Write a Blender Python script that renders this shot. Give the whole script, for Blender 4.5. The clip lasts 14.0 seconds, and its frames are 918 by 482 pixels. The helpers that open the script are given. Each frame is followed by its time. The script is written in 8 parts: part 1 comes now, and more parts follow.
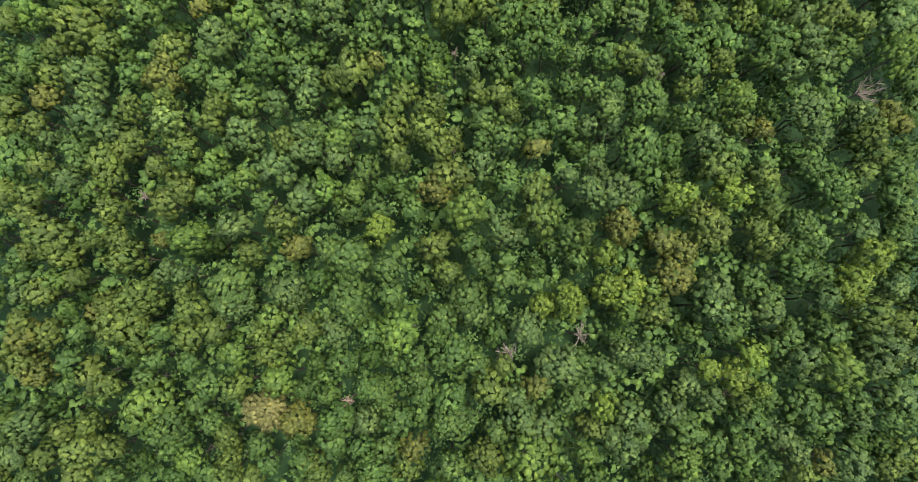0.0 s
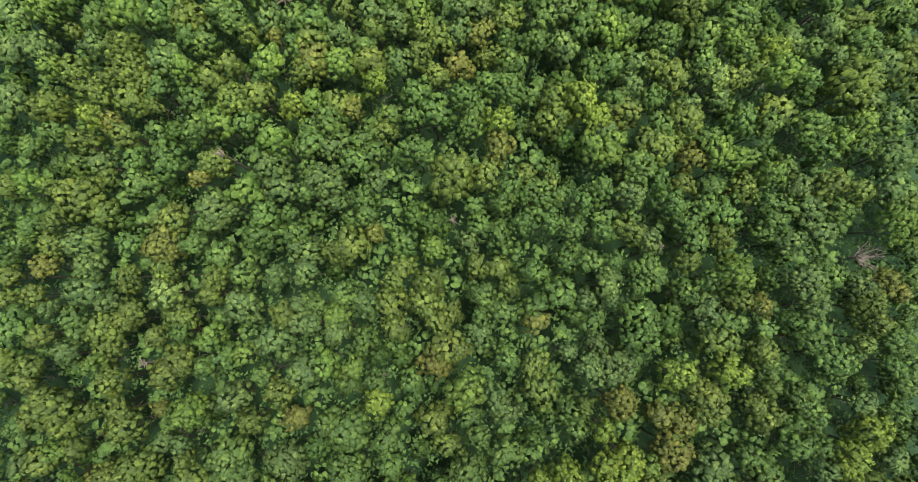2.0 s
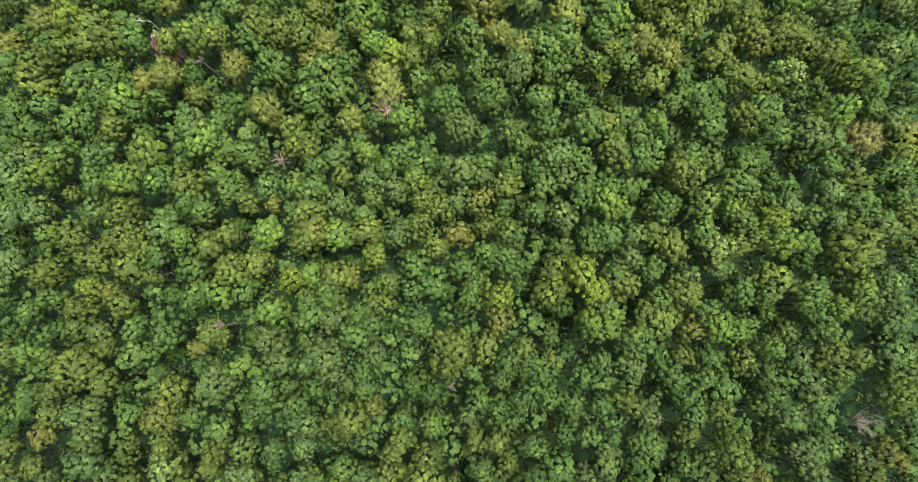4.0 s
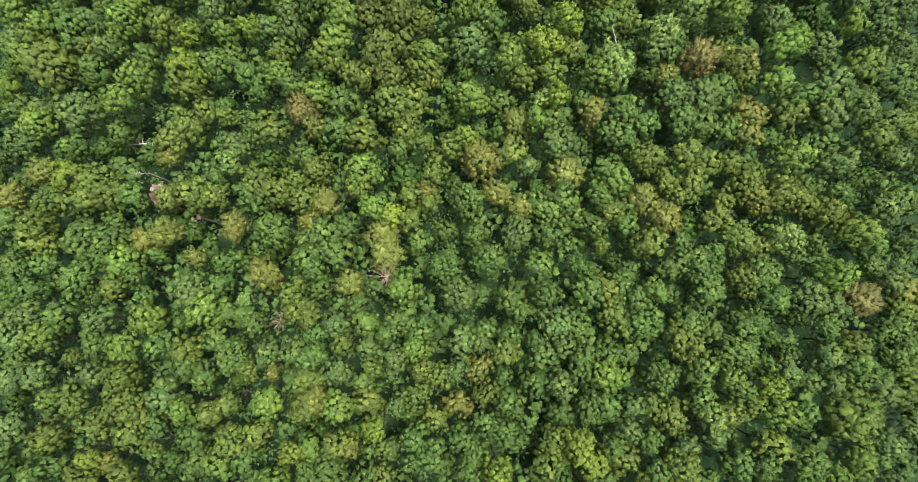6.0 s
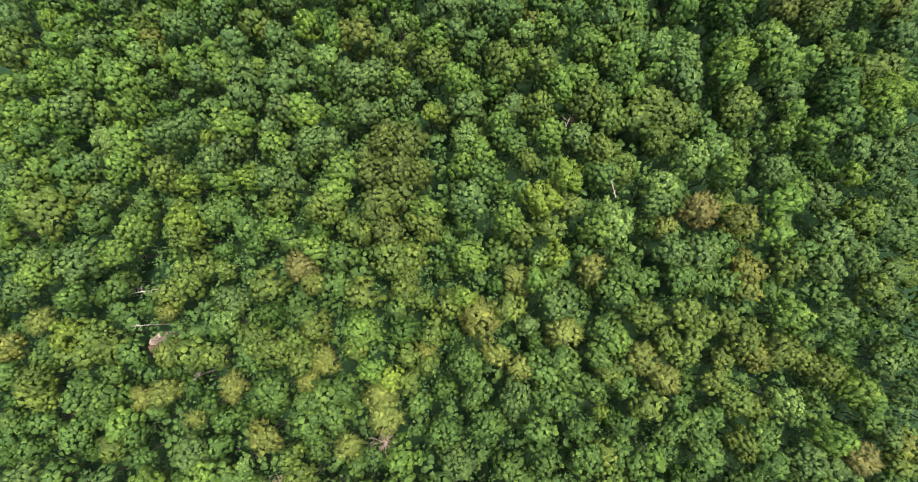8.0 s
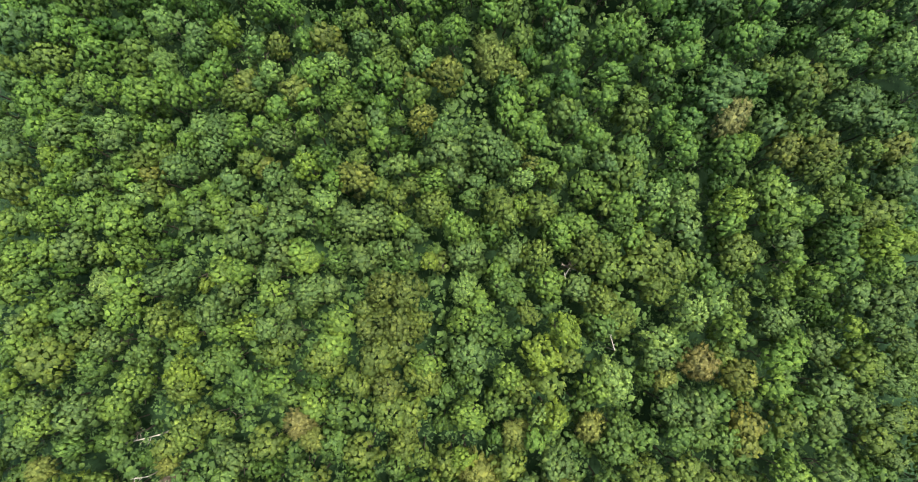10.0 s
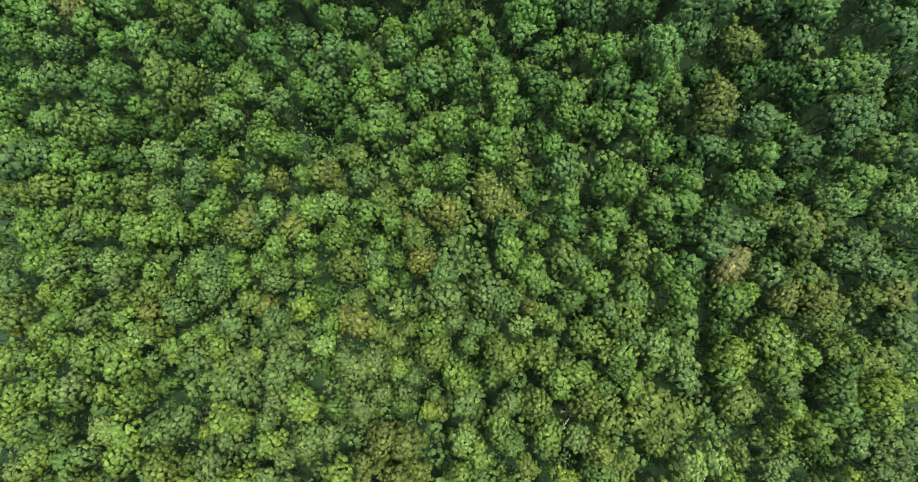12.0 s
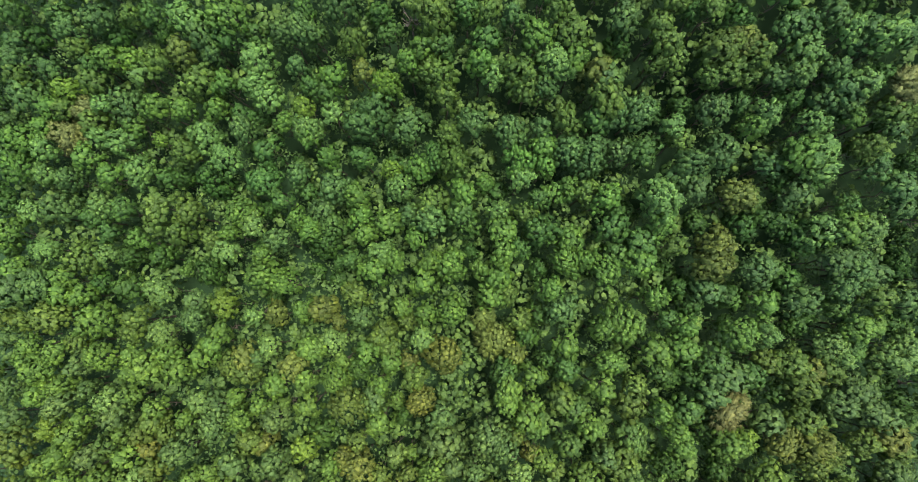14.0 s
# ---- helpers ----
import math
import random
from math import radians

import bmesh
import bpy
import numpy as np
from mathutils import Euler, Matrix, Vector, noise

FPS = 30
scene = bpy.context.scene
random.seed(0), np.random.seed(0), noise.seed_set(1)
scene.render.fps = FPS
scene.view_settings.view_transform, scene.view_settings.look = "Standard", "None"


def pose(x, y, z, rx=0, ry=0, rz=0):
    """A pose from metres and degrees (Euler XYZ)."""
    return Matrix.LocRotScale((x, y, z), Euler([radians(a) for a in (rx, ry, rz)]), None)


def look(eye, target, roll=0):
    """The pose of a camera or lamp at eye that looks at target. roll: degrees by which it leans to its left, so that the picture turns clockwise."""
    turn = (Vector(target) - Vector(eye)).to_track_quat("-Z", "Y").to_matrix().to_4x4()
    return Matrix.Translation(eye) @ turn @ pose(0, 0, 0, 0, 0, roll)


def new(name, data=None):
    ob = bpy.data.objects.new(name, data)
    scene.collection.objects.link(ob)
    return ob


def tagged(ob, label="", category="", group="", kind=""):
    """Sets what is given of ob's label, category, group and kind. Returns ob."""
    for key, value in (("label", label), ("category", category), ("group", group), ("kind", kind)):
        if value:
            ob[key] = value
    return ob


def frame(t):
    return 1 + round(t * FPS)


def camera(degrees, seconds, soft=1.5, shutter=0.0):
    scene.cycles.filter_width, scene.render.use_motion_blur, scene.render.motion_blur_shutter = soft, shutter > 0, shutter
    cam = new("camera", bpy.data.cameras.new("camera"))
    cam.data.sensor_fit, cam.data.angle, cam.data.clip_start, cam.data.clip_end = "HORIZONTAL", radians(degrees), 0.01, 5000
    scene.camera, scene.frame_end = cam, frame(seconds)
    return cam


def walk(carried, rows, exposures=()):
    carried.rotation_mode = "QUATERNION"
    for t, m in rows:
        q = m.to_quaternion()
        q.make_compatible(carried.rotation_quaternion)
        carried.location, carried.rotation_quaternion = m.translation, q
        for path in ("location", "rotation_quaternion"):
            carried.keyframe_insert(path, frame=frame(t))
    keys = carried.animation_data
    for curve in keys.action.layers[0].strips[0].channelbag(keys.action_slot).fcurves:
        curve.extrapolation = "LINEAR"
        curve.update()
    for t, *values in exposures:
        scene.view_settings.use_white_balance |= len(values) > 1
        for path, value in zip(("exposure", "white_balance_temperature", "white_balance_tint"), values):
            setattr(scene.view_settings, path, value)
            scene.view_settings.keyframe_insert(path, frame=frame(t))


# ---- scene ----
# ---- camera: a level drone pass, looking almost straight down ----
LENS, SPEED, PITCH, EYE, DRIFT = 72.0, 11.8, 5.0, 104.0, 0.07
cam = camera(LENS, 14.0, soft=0.5)
CLIMB, AHEAD = SPEED * math.sin(radians(PITCH)), SPEED * math.cos(radians(PITCH))
walk(cam, [(0.5 * k, pose(DRIFT * 0.5 * k, AHEAD * 0.5 * k, EYE + CLIMB * 0.5 * k, PITCH, 0, 0)) for k in range(29)])

# ---- light: bright overcast sky with a weak veiled sun ----
SUN_ELEVATION, SUN_AZIMUTH = 78.0, 64.0      # degrees; azimuth from straight ahead, to the right
world = bpy.data.worlds.new("sky")
scene.world = world
world.use_nodes = True
wn, wl = world.node_tree.nodes, world.node_tree.links
sky = wn.new("ShaderNodeTexSky")
sky.sky_type, sky.sun_disc = "NISHITA", False
sky.sun_elevation, sky.sun_rotation = radians(SUN_ELEVATION), radians(SUN_AZIMUTH)
sky.air_density, sky.dust_density, sky.ozone_density = 1.0, 4.0, 1.0
wl.new(sky.outputs["Color"], wn["Background"].inputs["Color"])
wn["Background"].inputs["Strength"].default_value = 0.15
sun = new("sun", bpy.data.lights.new("sun", "SUN"))
sun.data.energy, sun.data.angle, sun.data.color = 3.5, radians(12), (1.0, 0.95, 0.84)
away = Vector((math.sin(radians(SUN_AZIMUTH)) * math.cos(radians(SUN_ELEVATION)),
               math.cos(radians(SUN_AZIMUTH)) * math.cos(radians(SUN_ELEVATION)), math.sin(radians(SUN_ELEVATION))))
sun.matrix_world = look(away * 200, (0, 0, 0))
scene.view_settings.exposure = 1.10


# ---- materials ----
def material(name):
    mat = bpy.data.materials.new(name)
    mat.use_nodes = True
    return mat, mat.node_tree.nodes, mat.node_tree.links, mat.node_tree.nodes["Principled BSDF"]


def node(nodes, kind, **inputs):
    made = nodes.new(kind)
    for key, value in inputs.items():
        made.inputs[key].default_value = value
    return made


def ramp(nodes, *stops):
    made = nodes.new("ShaderNodeValToRGB")
    while len(made.color_ramp.elements) < len(stops):
        made.color_ramp.elements.new(0.5)
    for element, (place, colour) in zip(made.color_ramp.elements, stops):
        element.position, element.color = place, (*colour, 1)
    return made


def leaf_material(name, through_leaf, rough, spread):
    """Leaves in the tree's own hue (the object's colour), varied leaf by leaf and bough by bough."""
    mat, nodes, links, bsdf = material(name)
    info, island = nodes.new("ShaderNodeObjectInfo"), nodes.new("ShaderNodeNewGeometry")
    coords = nodes.new("ShaderNodeTexCoord")
    bough = node(nodes, "ShaderNodeTexNoise", Scale=0.55, Detail=2.0)
    links.new(coords.outputs["Object"], bough.inputs["Vector"])
    by_leaf = ramp(nodes, (0.0, (1 - spread, 1 - spread, 1 - 0.8 * spread)), (0.6, (1.0, 1.0, 1.0)),
                   (1.0, (1 + 1.9 * spread, 1 + 1.4 * spread, 1 + 0.7 * spread)))
    links.new(island.outputs["Random Per Island"], by_leaf.inputs["Fac"])
    by_bough = ramp(nodes, (0.25, (0.82, 0.86, 0.88)), (0.5, (1.0, 1.0, 1.0)), (0.75, (1.2, 1.15, 1.0)))
    links.new(bough.outputs["Fac"], by_bough.inputs["Fac"])
    first, second = nodes.new("ShaderNodeMix"), nodes.new("ShaderNodeMix")
    for mix in (first, second):
        mix.data_type, mix.blend_type = "RGBA", "MULTIPLY"
        mix.inputs[0].default_value = 1.0
    links.new(info.outputs["Color"], first.inputs[6])
    links.new(by_leaf.outputs["Color"], first.inputs[7])
    links.new(first.outputs[2], second.inputs[6])
    links.new(by_bough.outputs["Color"], second.inputs[7])
    links.new(second.outputs[2], bsdf.inputs["Base Color"])
    grain = node(nodes, "ShaderNodeTexNoise", Scale=6.5, Detail=4.0, Roughness=0.7)
    bump = node(nodes, "ShaderNodeBump", Strength=1.0, Distance=0.13)
    links.new(coords.outputs["Object"], grain.inputs["Vector"])
    links.new(grain.outputs["Fac"], bump.inputs["Height"])
    links.new(bump.outputs["Normal"], bsdf.inputs["Normal"])
    bsdf.inputs["Roughness"].default_value = rough
    bsdf.inputs["Specular IOR Level"].default_value = 0.22
    glow = nodes.new("ShaderNodeBsdfTranslucent")
    links.new(second.outputs[2], glow.inputs["Color"])
    both = node(nodes, "ShaderNodeMixShader", Fac=through_leaf)
    links.new(bsdf.outputs[0], both.inputs[1])
    links.new(glow.outputs[0], both.inputs[2])
    links.new(both.outputs[0], nodes["Material Output"].inputs["Surface"])
    return mat


def bark_material(name, dark, light, scale):
    mat, nodes, links, bsdf = material(name)
    coords = nodes.new("ShaderNodeTexCoord")
    stretch = nodes.new("ShaderNodeMapping")
    stretch.inputs["Scale"].default_value = (1, 1, 0.15)
    grain = node(nodes, "ShaderNodeTexNoise", Scale=scale, Detail=8.0, Roughness=0.7)
    tone = ramp(nodes, (0.3, dark), (0.7, light))
    bump = node(nodes, "ShaderNodeBump", Strength=0.6, Distance=0.04)
    links.new(coords.outputs["Object"], stretch.inputs["Vector"])
    links.new(stretch.outputs[0], grain.inputs["Vector"])
    links.new(grain.outputs["Fac"], tone.inputs["Fac"])
    links.new(grain.outputs["Fac"], bump.inputs["Height"])
    links.new(tone.outputs["Color"], bsdf.inputs["Base Color"])
    links.new(bump.outputs["Normal"], bsdf.inputs["Normal"])
    bsdf.inputs["Roughness"].default_value = 0.9
    return mat


def earth_material(name, stops, scale):
    mat, nodes, links, bsdf = material(name)
    coords = nodes.new("ShaderNodeTexCoord")
    large = node(nodes, "ShaderNodeTexNoise", Scale=scale, Detail=6.0, Roughness=0.65)
    fine = node(nodes, "ShaderNodeTexNoise", Scale=scale * 22, Detail=8.0, Roughness=0.75)
    blend = nodes.new("ShaderNodeMix")
    blend.inputs[0].default_value = 0.55
    tone = ramp(nodes, *stops)
    bump = node(nodes, "ShaderNodeBump", Strength=0.8, Distance=0.08)
    links.new(coords.outputs["Object"], large.inputs["Vector"])
    links.new(coords.outputs["Object"], fine.inputs["Vector"])
    links.new(large.outputs["Fac"], blend.inputs[2])
    links.new(fine.outputs["Fac"], blend.inputs[3])
    links.new(blend.outputs[0], tone.inputs["Fac"])
    links.new(tone.outputs["Color"], bsdf.inputs["Base Color"])
    links.new(fine.outputs["Fac"], bump.inputs["Height"])
    links.new(bump.outputs["Normal"], bsdf.inputs["Normal"])
    bsdf.inputs["Roughness"].default_value = 0.95
    bsdf.inputs["Specular IOR Level"].default_value = 0.1
    return mat


LEAF = leaf_material("broad_leaf", 0.30, 0.45, 0.30)
NEEDLE = leaf_material("pine_needle", 0.15, 0.6, 0.18)
BARK = bark_material("bark", (0.045, 0.036, 0.028), (0.16, 0.13, 0.10), 3.0)
DEAD_WOOD = bark_material("dead_wood", (0.10, 0.078, 0.066), (0.30, 0.25, 0.215), 4.0)
PALE_WOOD = bark_material("bleached_wood", (0.20, 0.18, 0.15), (0.44, 0.41, 0.35), 4.0)
RED_WOOD = bark_material("reddish_dead_wood", (0.13, 0.09, 0.065), (0.32, 0.24, 0.19), 4.0)
# dark green throughout, tuned to the look of the gaps between crowns
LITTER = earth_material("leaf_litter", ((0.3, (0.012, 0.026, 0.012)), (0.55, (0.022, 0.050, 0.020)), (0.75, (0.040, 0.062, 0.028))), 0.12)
RED_EARTH = earth_material("red_earth", ((0.3, (0.09, 0.045, 0.03)), (0.5, (0.20, 0.13, 0.09)), (0.7, (0.32, 0.23, 0.17))), 0.9)
ROCK = earth_material("weathered_rock", ((0.3, (0.20, 0.13, 0.10)), (0.5, (0.38, 0.30, 0.24)), (0.7, (0.5, 0.44, 0.38))), 0.8)


# ---- ground: a wooded hillside with a low ridge across the way ----
def canopy(x, y):
    """Mean height of the tree tops."""
    u, v = min(max(x / 60, -1.35), 1.35), min(max((y - 85) / 100, -1.15), 1.3)
    return (19.44 - 12.23 * v - 12.07 * v**2 + 11.52 * v**3 + 7.85 * v**4
            + u * (1.07 + 1.83 * v + 5.75 * v**2 + 1.54 * v**3)
            + u**2 * (-2.45 + 1.73 * v + 5.52 * v**2) + u**3 * (-0.84 + 1.48 * v) - 1.17 * u**4)


TREE = 15.0


def ground_height(x, y):
    return canopy(x, y) - TREE + 0.7 * noise.noise(Vector((x * 0.06, y * 0.06, 3.1))) + 0.25 * noise.noise(Vector((x * 0.3, y * 0.3, 7.7)))


def spacing(lo, hi, step, far):
    """Grid lines: even between lo and hi, widening outside as far as the horizon."""
    inner = list(np.arange(lo, hi + 0.1, step))
    grow = [step * 1.5 ** k for k in range(1, 30)]
    out = [d for d in np.cumsum(grow) if d < far] + [far]
    return [lo - d for d in reversed(out)] + inner + [hi + d for d in out]


gx, gy = spacing(-90, 90, 2.0, 3500), spacing(-60, 250, 2.0, 3500)
ground_mesh = bpy.data.meshes.new("ground")
ground_mesh.from_pydata([(x, y, ground_height(x, y)) for y in gy for x in gx], [],
                        [(j * len(gx) + i, j * len(gx) + i + 1, (j + 1) * len(gx) + i + 1, (j + 1) * len(gx) + i)
                         for j in range(len(gy) - 1) for i in range(len(gx) - 1)])
ground_mesh.polygons.foreach_set("use_smooth", [True] * len(ground_mesh.polygons))
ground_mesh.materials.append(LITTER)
tagged(new("ground", ground_mesh), "dark green forest floor with leaf litter under trees", "ground", kind="structure")


# ---- crowns: boughs of leaves over a twiggy, shaded heart ----
def unit(v):
    return v / np.maximum(np.linalg.norm(v, axis=1, keepdims=True), 1e-6)


def leaf_corners(centre, normal, along, length, width):
    """The corners of one pointed, three-cornered leaf at each centre."""
    along = unit(along - normal * (along * normal).sum(1, keepdims=True))
    side = np.cross(normal, along)
    length, width = length[:, None], width[:, None]
    return np.stack([centre - along * length * 0.4 - side * width / 2, centre + along * length * 0.6,
                     centre - along * length * 0.4 + side * width / 2], 1).reshape(-1, 3)


def mesh_of(name, verts, tris, mat, normals=None):
    """A mesh of triangles; normals round its shading off, corner by corner."""
    mesh = bpy.data.meshes.new(name)
    mesh.vertices.add(len(verts))
    mesh.vertices.foreach_set("co", verts.astype(np.float32).ravel())
    mesh.loops.add(3 * len(tris))
    mesh.loops.foreach_set("vertex_index", tris.astype(np.int32).ravel())
    mesh.polygons.add(len(tris))
    mesh.polygons.foreach_set("loop_start", np.arange(0, 3 * len(tris), 3, dtype=np.int32))
    mesh.update(calc_edges=True)
    if normals is not None:
        mesh.polygons.foreach_set("use_smooth", [True] * len(tris))
        mesh.normals_split_custom_set_from_vertices(normals.tolist())
    mesh.materials.append(mat)
    return mesh


def leaf_mesh(name, centre, normal, along, length, width, mat):
    """A mesh of loose leaves."""
    return mesh_of(name, leaf_corners(centre, normal, along, length, width), np.arange(3 * len(centre)).reshape(-1, 3), mat)


def boughs(rng, radius, lobes, tufts, flat, lowest, gap, taper=0.0):
    """Tuft centres, ways and sizes: lobes of foliage stand out over an uneven dome, each set with tufts; flat is height over width, taper narrows the top."""
    k = np.arange(lobes) + 0.5
    z = 1 - k / lobes * (1 - lowest)
    turn = k * 2.39996 + rng.uniform(0, 6.28)
    ring = np.sqrt(np.maximum(1 - z * z, 0))
    out = unit(np.stack([ring * np.cos(turn), ring * np.sin(turn), z], 1) + rng.normal(0, 0.2, (lobes, 3)))
    big = radius * rng.uniform(0.32, 0.50, lobes) * (9 / lobes) ** 0.4
    heart = out * (radius * rng.uniform(0.50, 0.76, lobes))[:, None] * np.array([1, 1, flat])
    heart[:, :2] *= 1 + taper * 0.35 - taper * np.clip(out[:, 2:], 0, 1)
    share = np.maximum((tufts * big ** 2 / np.sum(big ** 2)).round().astype(int), 3)
    which = np.repeat(np.arange(lobes), share)
    j = np.concatenate([np.arange(n) + 0.5 for n in share])
    z, turn = 1 - j / share[which] * 1.25, j * 2.39996 + rng.uniform(0, 6.28, lobes)[which]
    ring = np.sqrt(np.maximum(1 - z * z, 0))
    axis = unit(out + np.array([0, 0, 0.35]))
    side = unit(np.cross(axis, rng.normal(0, 1, axis.shape)))
    third = np.cross(axis, side)
    way = side[which] * (ring * np.cos(turn))[:, None] + third[which] * (ring * np.sin(turn))[:, None] + axis[which] * z[:, None]
    way = unit(way + rng.normal(0, 0.16, way.shape))
    centre = heart[which] + way * (big[which] * rng.uniform(0.62, 1.1, len(which)))[:, None]
    size = radius ** 0.15 * rng.uniform(0.24, 0.46, len(which))
    keep = rng.uniform(0, 1, len(which)) > gap
    return centre[keep], way[keep], size[keep]


def tuft_domes(rng, centre, way, size, form):
    """A leafy knob for each tuft: an apex, a shoulder of five and a ragged skirt of five, with rough shading that leans to the crown's form."""
    around = np.radians(72.0 * np.arange(5))
    shape = np.vstack([[0, 0, 1], np.stack([0.66 * np.cos(around), 0.66 * np.sin(around), 0.70 + 0 * around], 1),
                       np.stack([np.cos(around + 0.63), np.sin(around + 0.63), 0 * around], 1)])
    faces = [(0, 1 + i, 1 + (i + 1) % 5) for i in range(5)]
    faces += [(1 + i, 6 + i, 1 + (i + 1) % 5) for i in range(5)] + [(6 + i, 6 + (i + 1) % 5, 1 + (i + 1) % 5) for i in range(5)]
    axis = unit(way + np.array([0, 0, 0.3]))
    side = unit(np.cross(axis, rng.normal(0, 1, axis.shape)))
    third = np.cross(axis, side)
    ray = shape[None, :, 0:1] * side[:, None] + shape[None, :, 1:2] * third[:, None] + shape[None, :, 2:3] * axis[:, None]
    spot = centre[:, None] + ray * (size[:, None] * rng.uniform(0.62, 1.36, (len(centre), 11)))[:, :, None]
    normal = unit((ray + 0.8 * form[:, None] + rng.normal(0, 0.28, ray.shape)).reshape(-1, 3))
    return spot.reshape(-1, 3), normal, (np.array(faces)[None] + 11 * np.arange(len(centre))[:, None, None]).reshape(-1, 3)


def broad_crown(name, seed, radius, lobes, tufts, leaves, leaf, flat=0.85, lowest=-0.2, gap=0.05, taper=0.15, ragged=1.0):
    """Lobes of leafy tufts, with loose leaves standing off them, round a shaded heart."""
    rng = np.random.default_rng(seed)
    centre, way, size = boughs(rng, radius, lobes, tufts, flat, lowest, gap, taper)
    count = len(centre)
    form = unit(centre / np.array([1, 1, flat]))
    dome, dome_normal, dome_tris = tuft_domes(rng, centre, way, size, form)
    which = np.repeat(np.arange(len(centre)), leaves)
    out = unit(rng.normal(0, 0.55, (len(which), 3)) + 0.6 * way[which] + np.array([0, 0, 0.35]))
    spot = centre[which] + out * size[which][:, None] * rng.uniform(0.8, 1.0 + 0.3 * ragged, (len(which), 1))
    face = unit(out + rng.normal(0, 0.5, out.shape))
    # the heart: a few large leaves deep inside, which close the view to the ground
    inner = unit(rng.normal(0, 1, (int(count * 0.7), 3)) + np.array([0, 0, 0.3]))
    deep = inner * radius * rng.uniform(0.46, 0.70, (len(inner), 1)) * np.array([1, 1, flat])
    at, facing = np.vstack([spot, deep]), np.vstack([face, unit(inner + np.array([0, 0, 0.4]))])
    length = leaf * rng.uniform(0.7, 1.3, len(at))
    length[len(which):] *= 1.9
    along = np.vstack([out + rng.normal(0, 0.6, out.shape), rng.normal(0, 1, inner.shape)])
    corners = leaf_corners(at, facing, along, length, length * 0.8)
    soft = np.repeat(np.vstack([unit(0.35 * out + 0.4 * face + 0.4 * form[which]), facing[len(which):]]), 3, axis=0)
    tris = np.vstack([dome_tris, len(dome) + np.arange(3 * len(at)).reshape(-1, 3)])
    return mesh_of(name, np.vstack([dome, corners]), tris, LEAF, np.vstack([dome_normal, soft]))


def pine_crown(name, seed, radius, lobes, tufts, needles, flat=1.0):
    """Soft tufts with a fringe of long fine needles that point outwards."""
    rng = np.random.default_rng(seed)
    centre, way, size = boughs(rng, radius, lobes, tufts, flat, -0.2, 0.05)
    dome, dome_normal, dome_tris = tuft_domes(rng, centre, way, size * 0.85, unit(centre))
    which = np.repeat(np.arange(len(centre)), needles)
    out = unit(rng.normal(0, 0.4, (len(which), 3)) + 0.9 * unit(centre)[which] + np.array([0, 0, 0.25]))
    spot = centre[which] + out * size[which][:, None] * rng.uniform(0.9, 1.5, (len(which), 1))
    face = unit(np.cross(out, rng.normal(0, 1, out.shape)) + np.array([0, 0, 0.8]))
    length = rng.uniform(0.4, 0.75, len(spot))
    inner = unit(rng.normal(0, 1, (tufts, 3)) + np.array([0, 0, 0.3]))
    spot, face = np.vstack([spot, inner * radius * rng.uniform(0.5, 0.7, (tufts, 1))]), np.vstack([face, unit(inner + np.array([0, 0, 0.3]))])
    length, width = np.append(length, rng.uniform(0.9, 1.3, tufts)), np.append(length * 0.13, np.full(tufts, 0.9))
    corners = leaf_corners(spot, face, np.vstack([out, rng.normal(0, 1, inner.shape)]), length, width)
    soft = np.repeat(np.vstack([unit(out + np.array([0, 0, 0.3])), face[len(out):]]), 3, axis=0)
    tris = np.vstack([dome_tris, len(dome) + np.arange(3 * len(spot)).reshape(-1, 3)])
    return mesh_of(name, np.vstack([dome, corners]), tris, NEEDLE, np.vstack([dome_normal, soft]))


def tube(bm, path, radii, sides=6):
    """A tapered limb along a path of points, closed at its tip."""
    rings = []
    for k, (p, r) in enumerate(zip(path, radii)):
        ahead = (path[min(k + 1, len(path) - 1)] - path[max(k - 1, 0)]).normalized()
        a = ahead.orthogonal().normalized()
        b = ahead.cross(a)
        rings.append([bm.verts.new(p + (a * math.cos(2 * math.pi * i / sides) + b * math.sin(2 * math.pi * i / sides)) * r) for i in range(sides)])
    for one, two in zip(rings, rings[1:]):
        for i in range(sides):
            bm.faces.new((one[i], one[(i + 1) % sides], two[(i + 1) % sides], two[i]))
    bm.faces.new(rings[-1])


def trunk_mesh(name, seed, limbs):
    """A tapered trunk of height 1 with rising limbs in its upper half (widths are those of a 15 m tree)."""
    rng, bm = random.Random(seed), bmesh.new()
    path = [Vector((rng.uniform(-1, 1) * 0.012 * k, rng.uniform(-1, 1) * 0.012 * k, k / 5)) for k in range(6)]
    path[0] = Vector((0, 0, -0.03))
    tube(bm, path, [0.016, 0.011, 0.0095, 0.008, 0.005, 0.002], 4)
    for k in range(limbs):
        at, turn = rng.uniform(0.5, 0.85), 6.283 * k / limbs + rng.uniform(-0.4, 0.4)
        out = Vector((math.cos(turn), math.sin(turn), 0))
        foot = path[0].lerp(path[-1], at)
        length = rng.uniform(0.05, 0.09)
        tube(bm, [foot, foot + out * length * 0.5 + Vector((0, 0, length * 0.35)), foot + out * length + Vector((0, 0, length * 0.9))], [0.005, 0.0035, 0.0015], 3)
    mesh = bpy.data.meshes.new(name)
    bm.to_mesh(mesh)
    bm.free()
    mesh.materials.append(BARK)
    return mesh


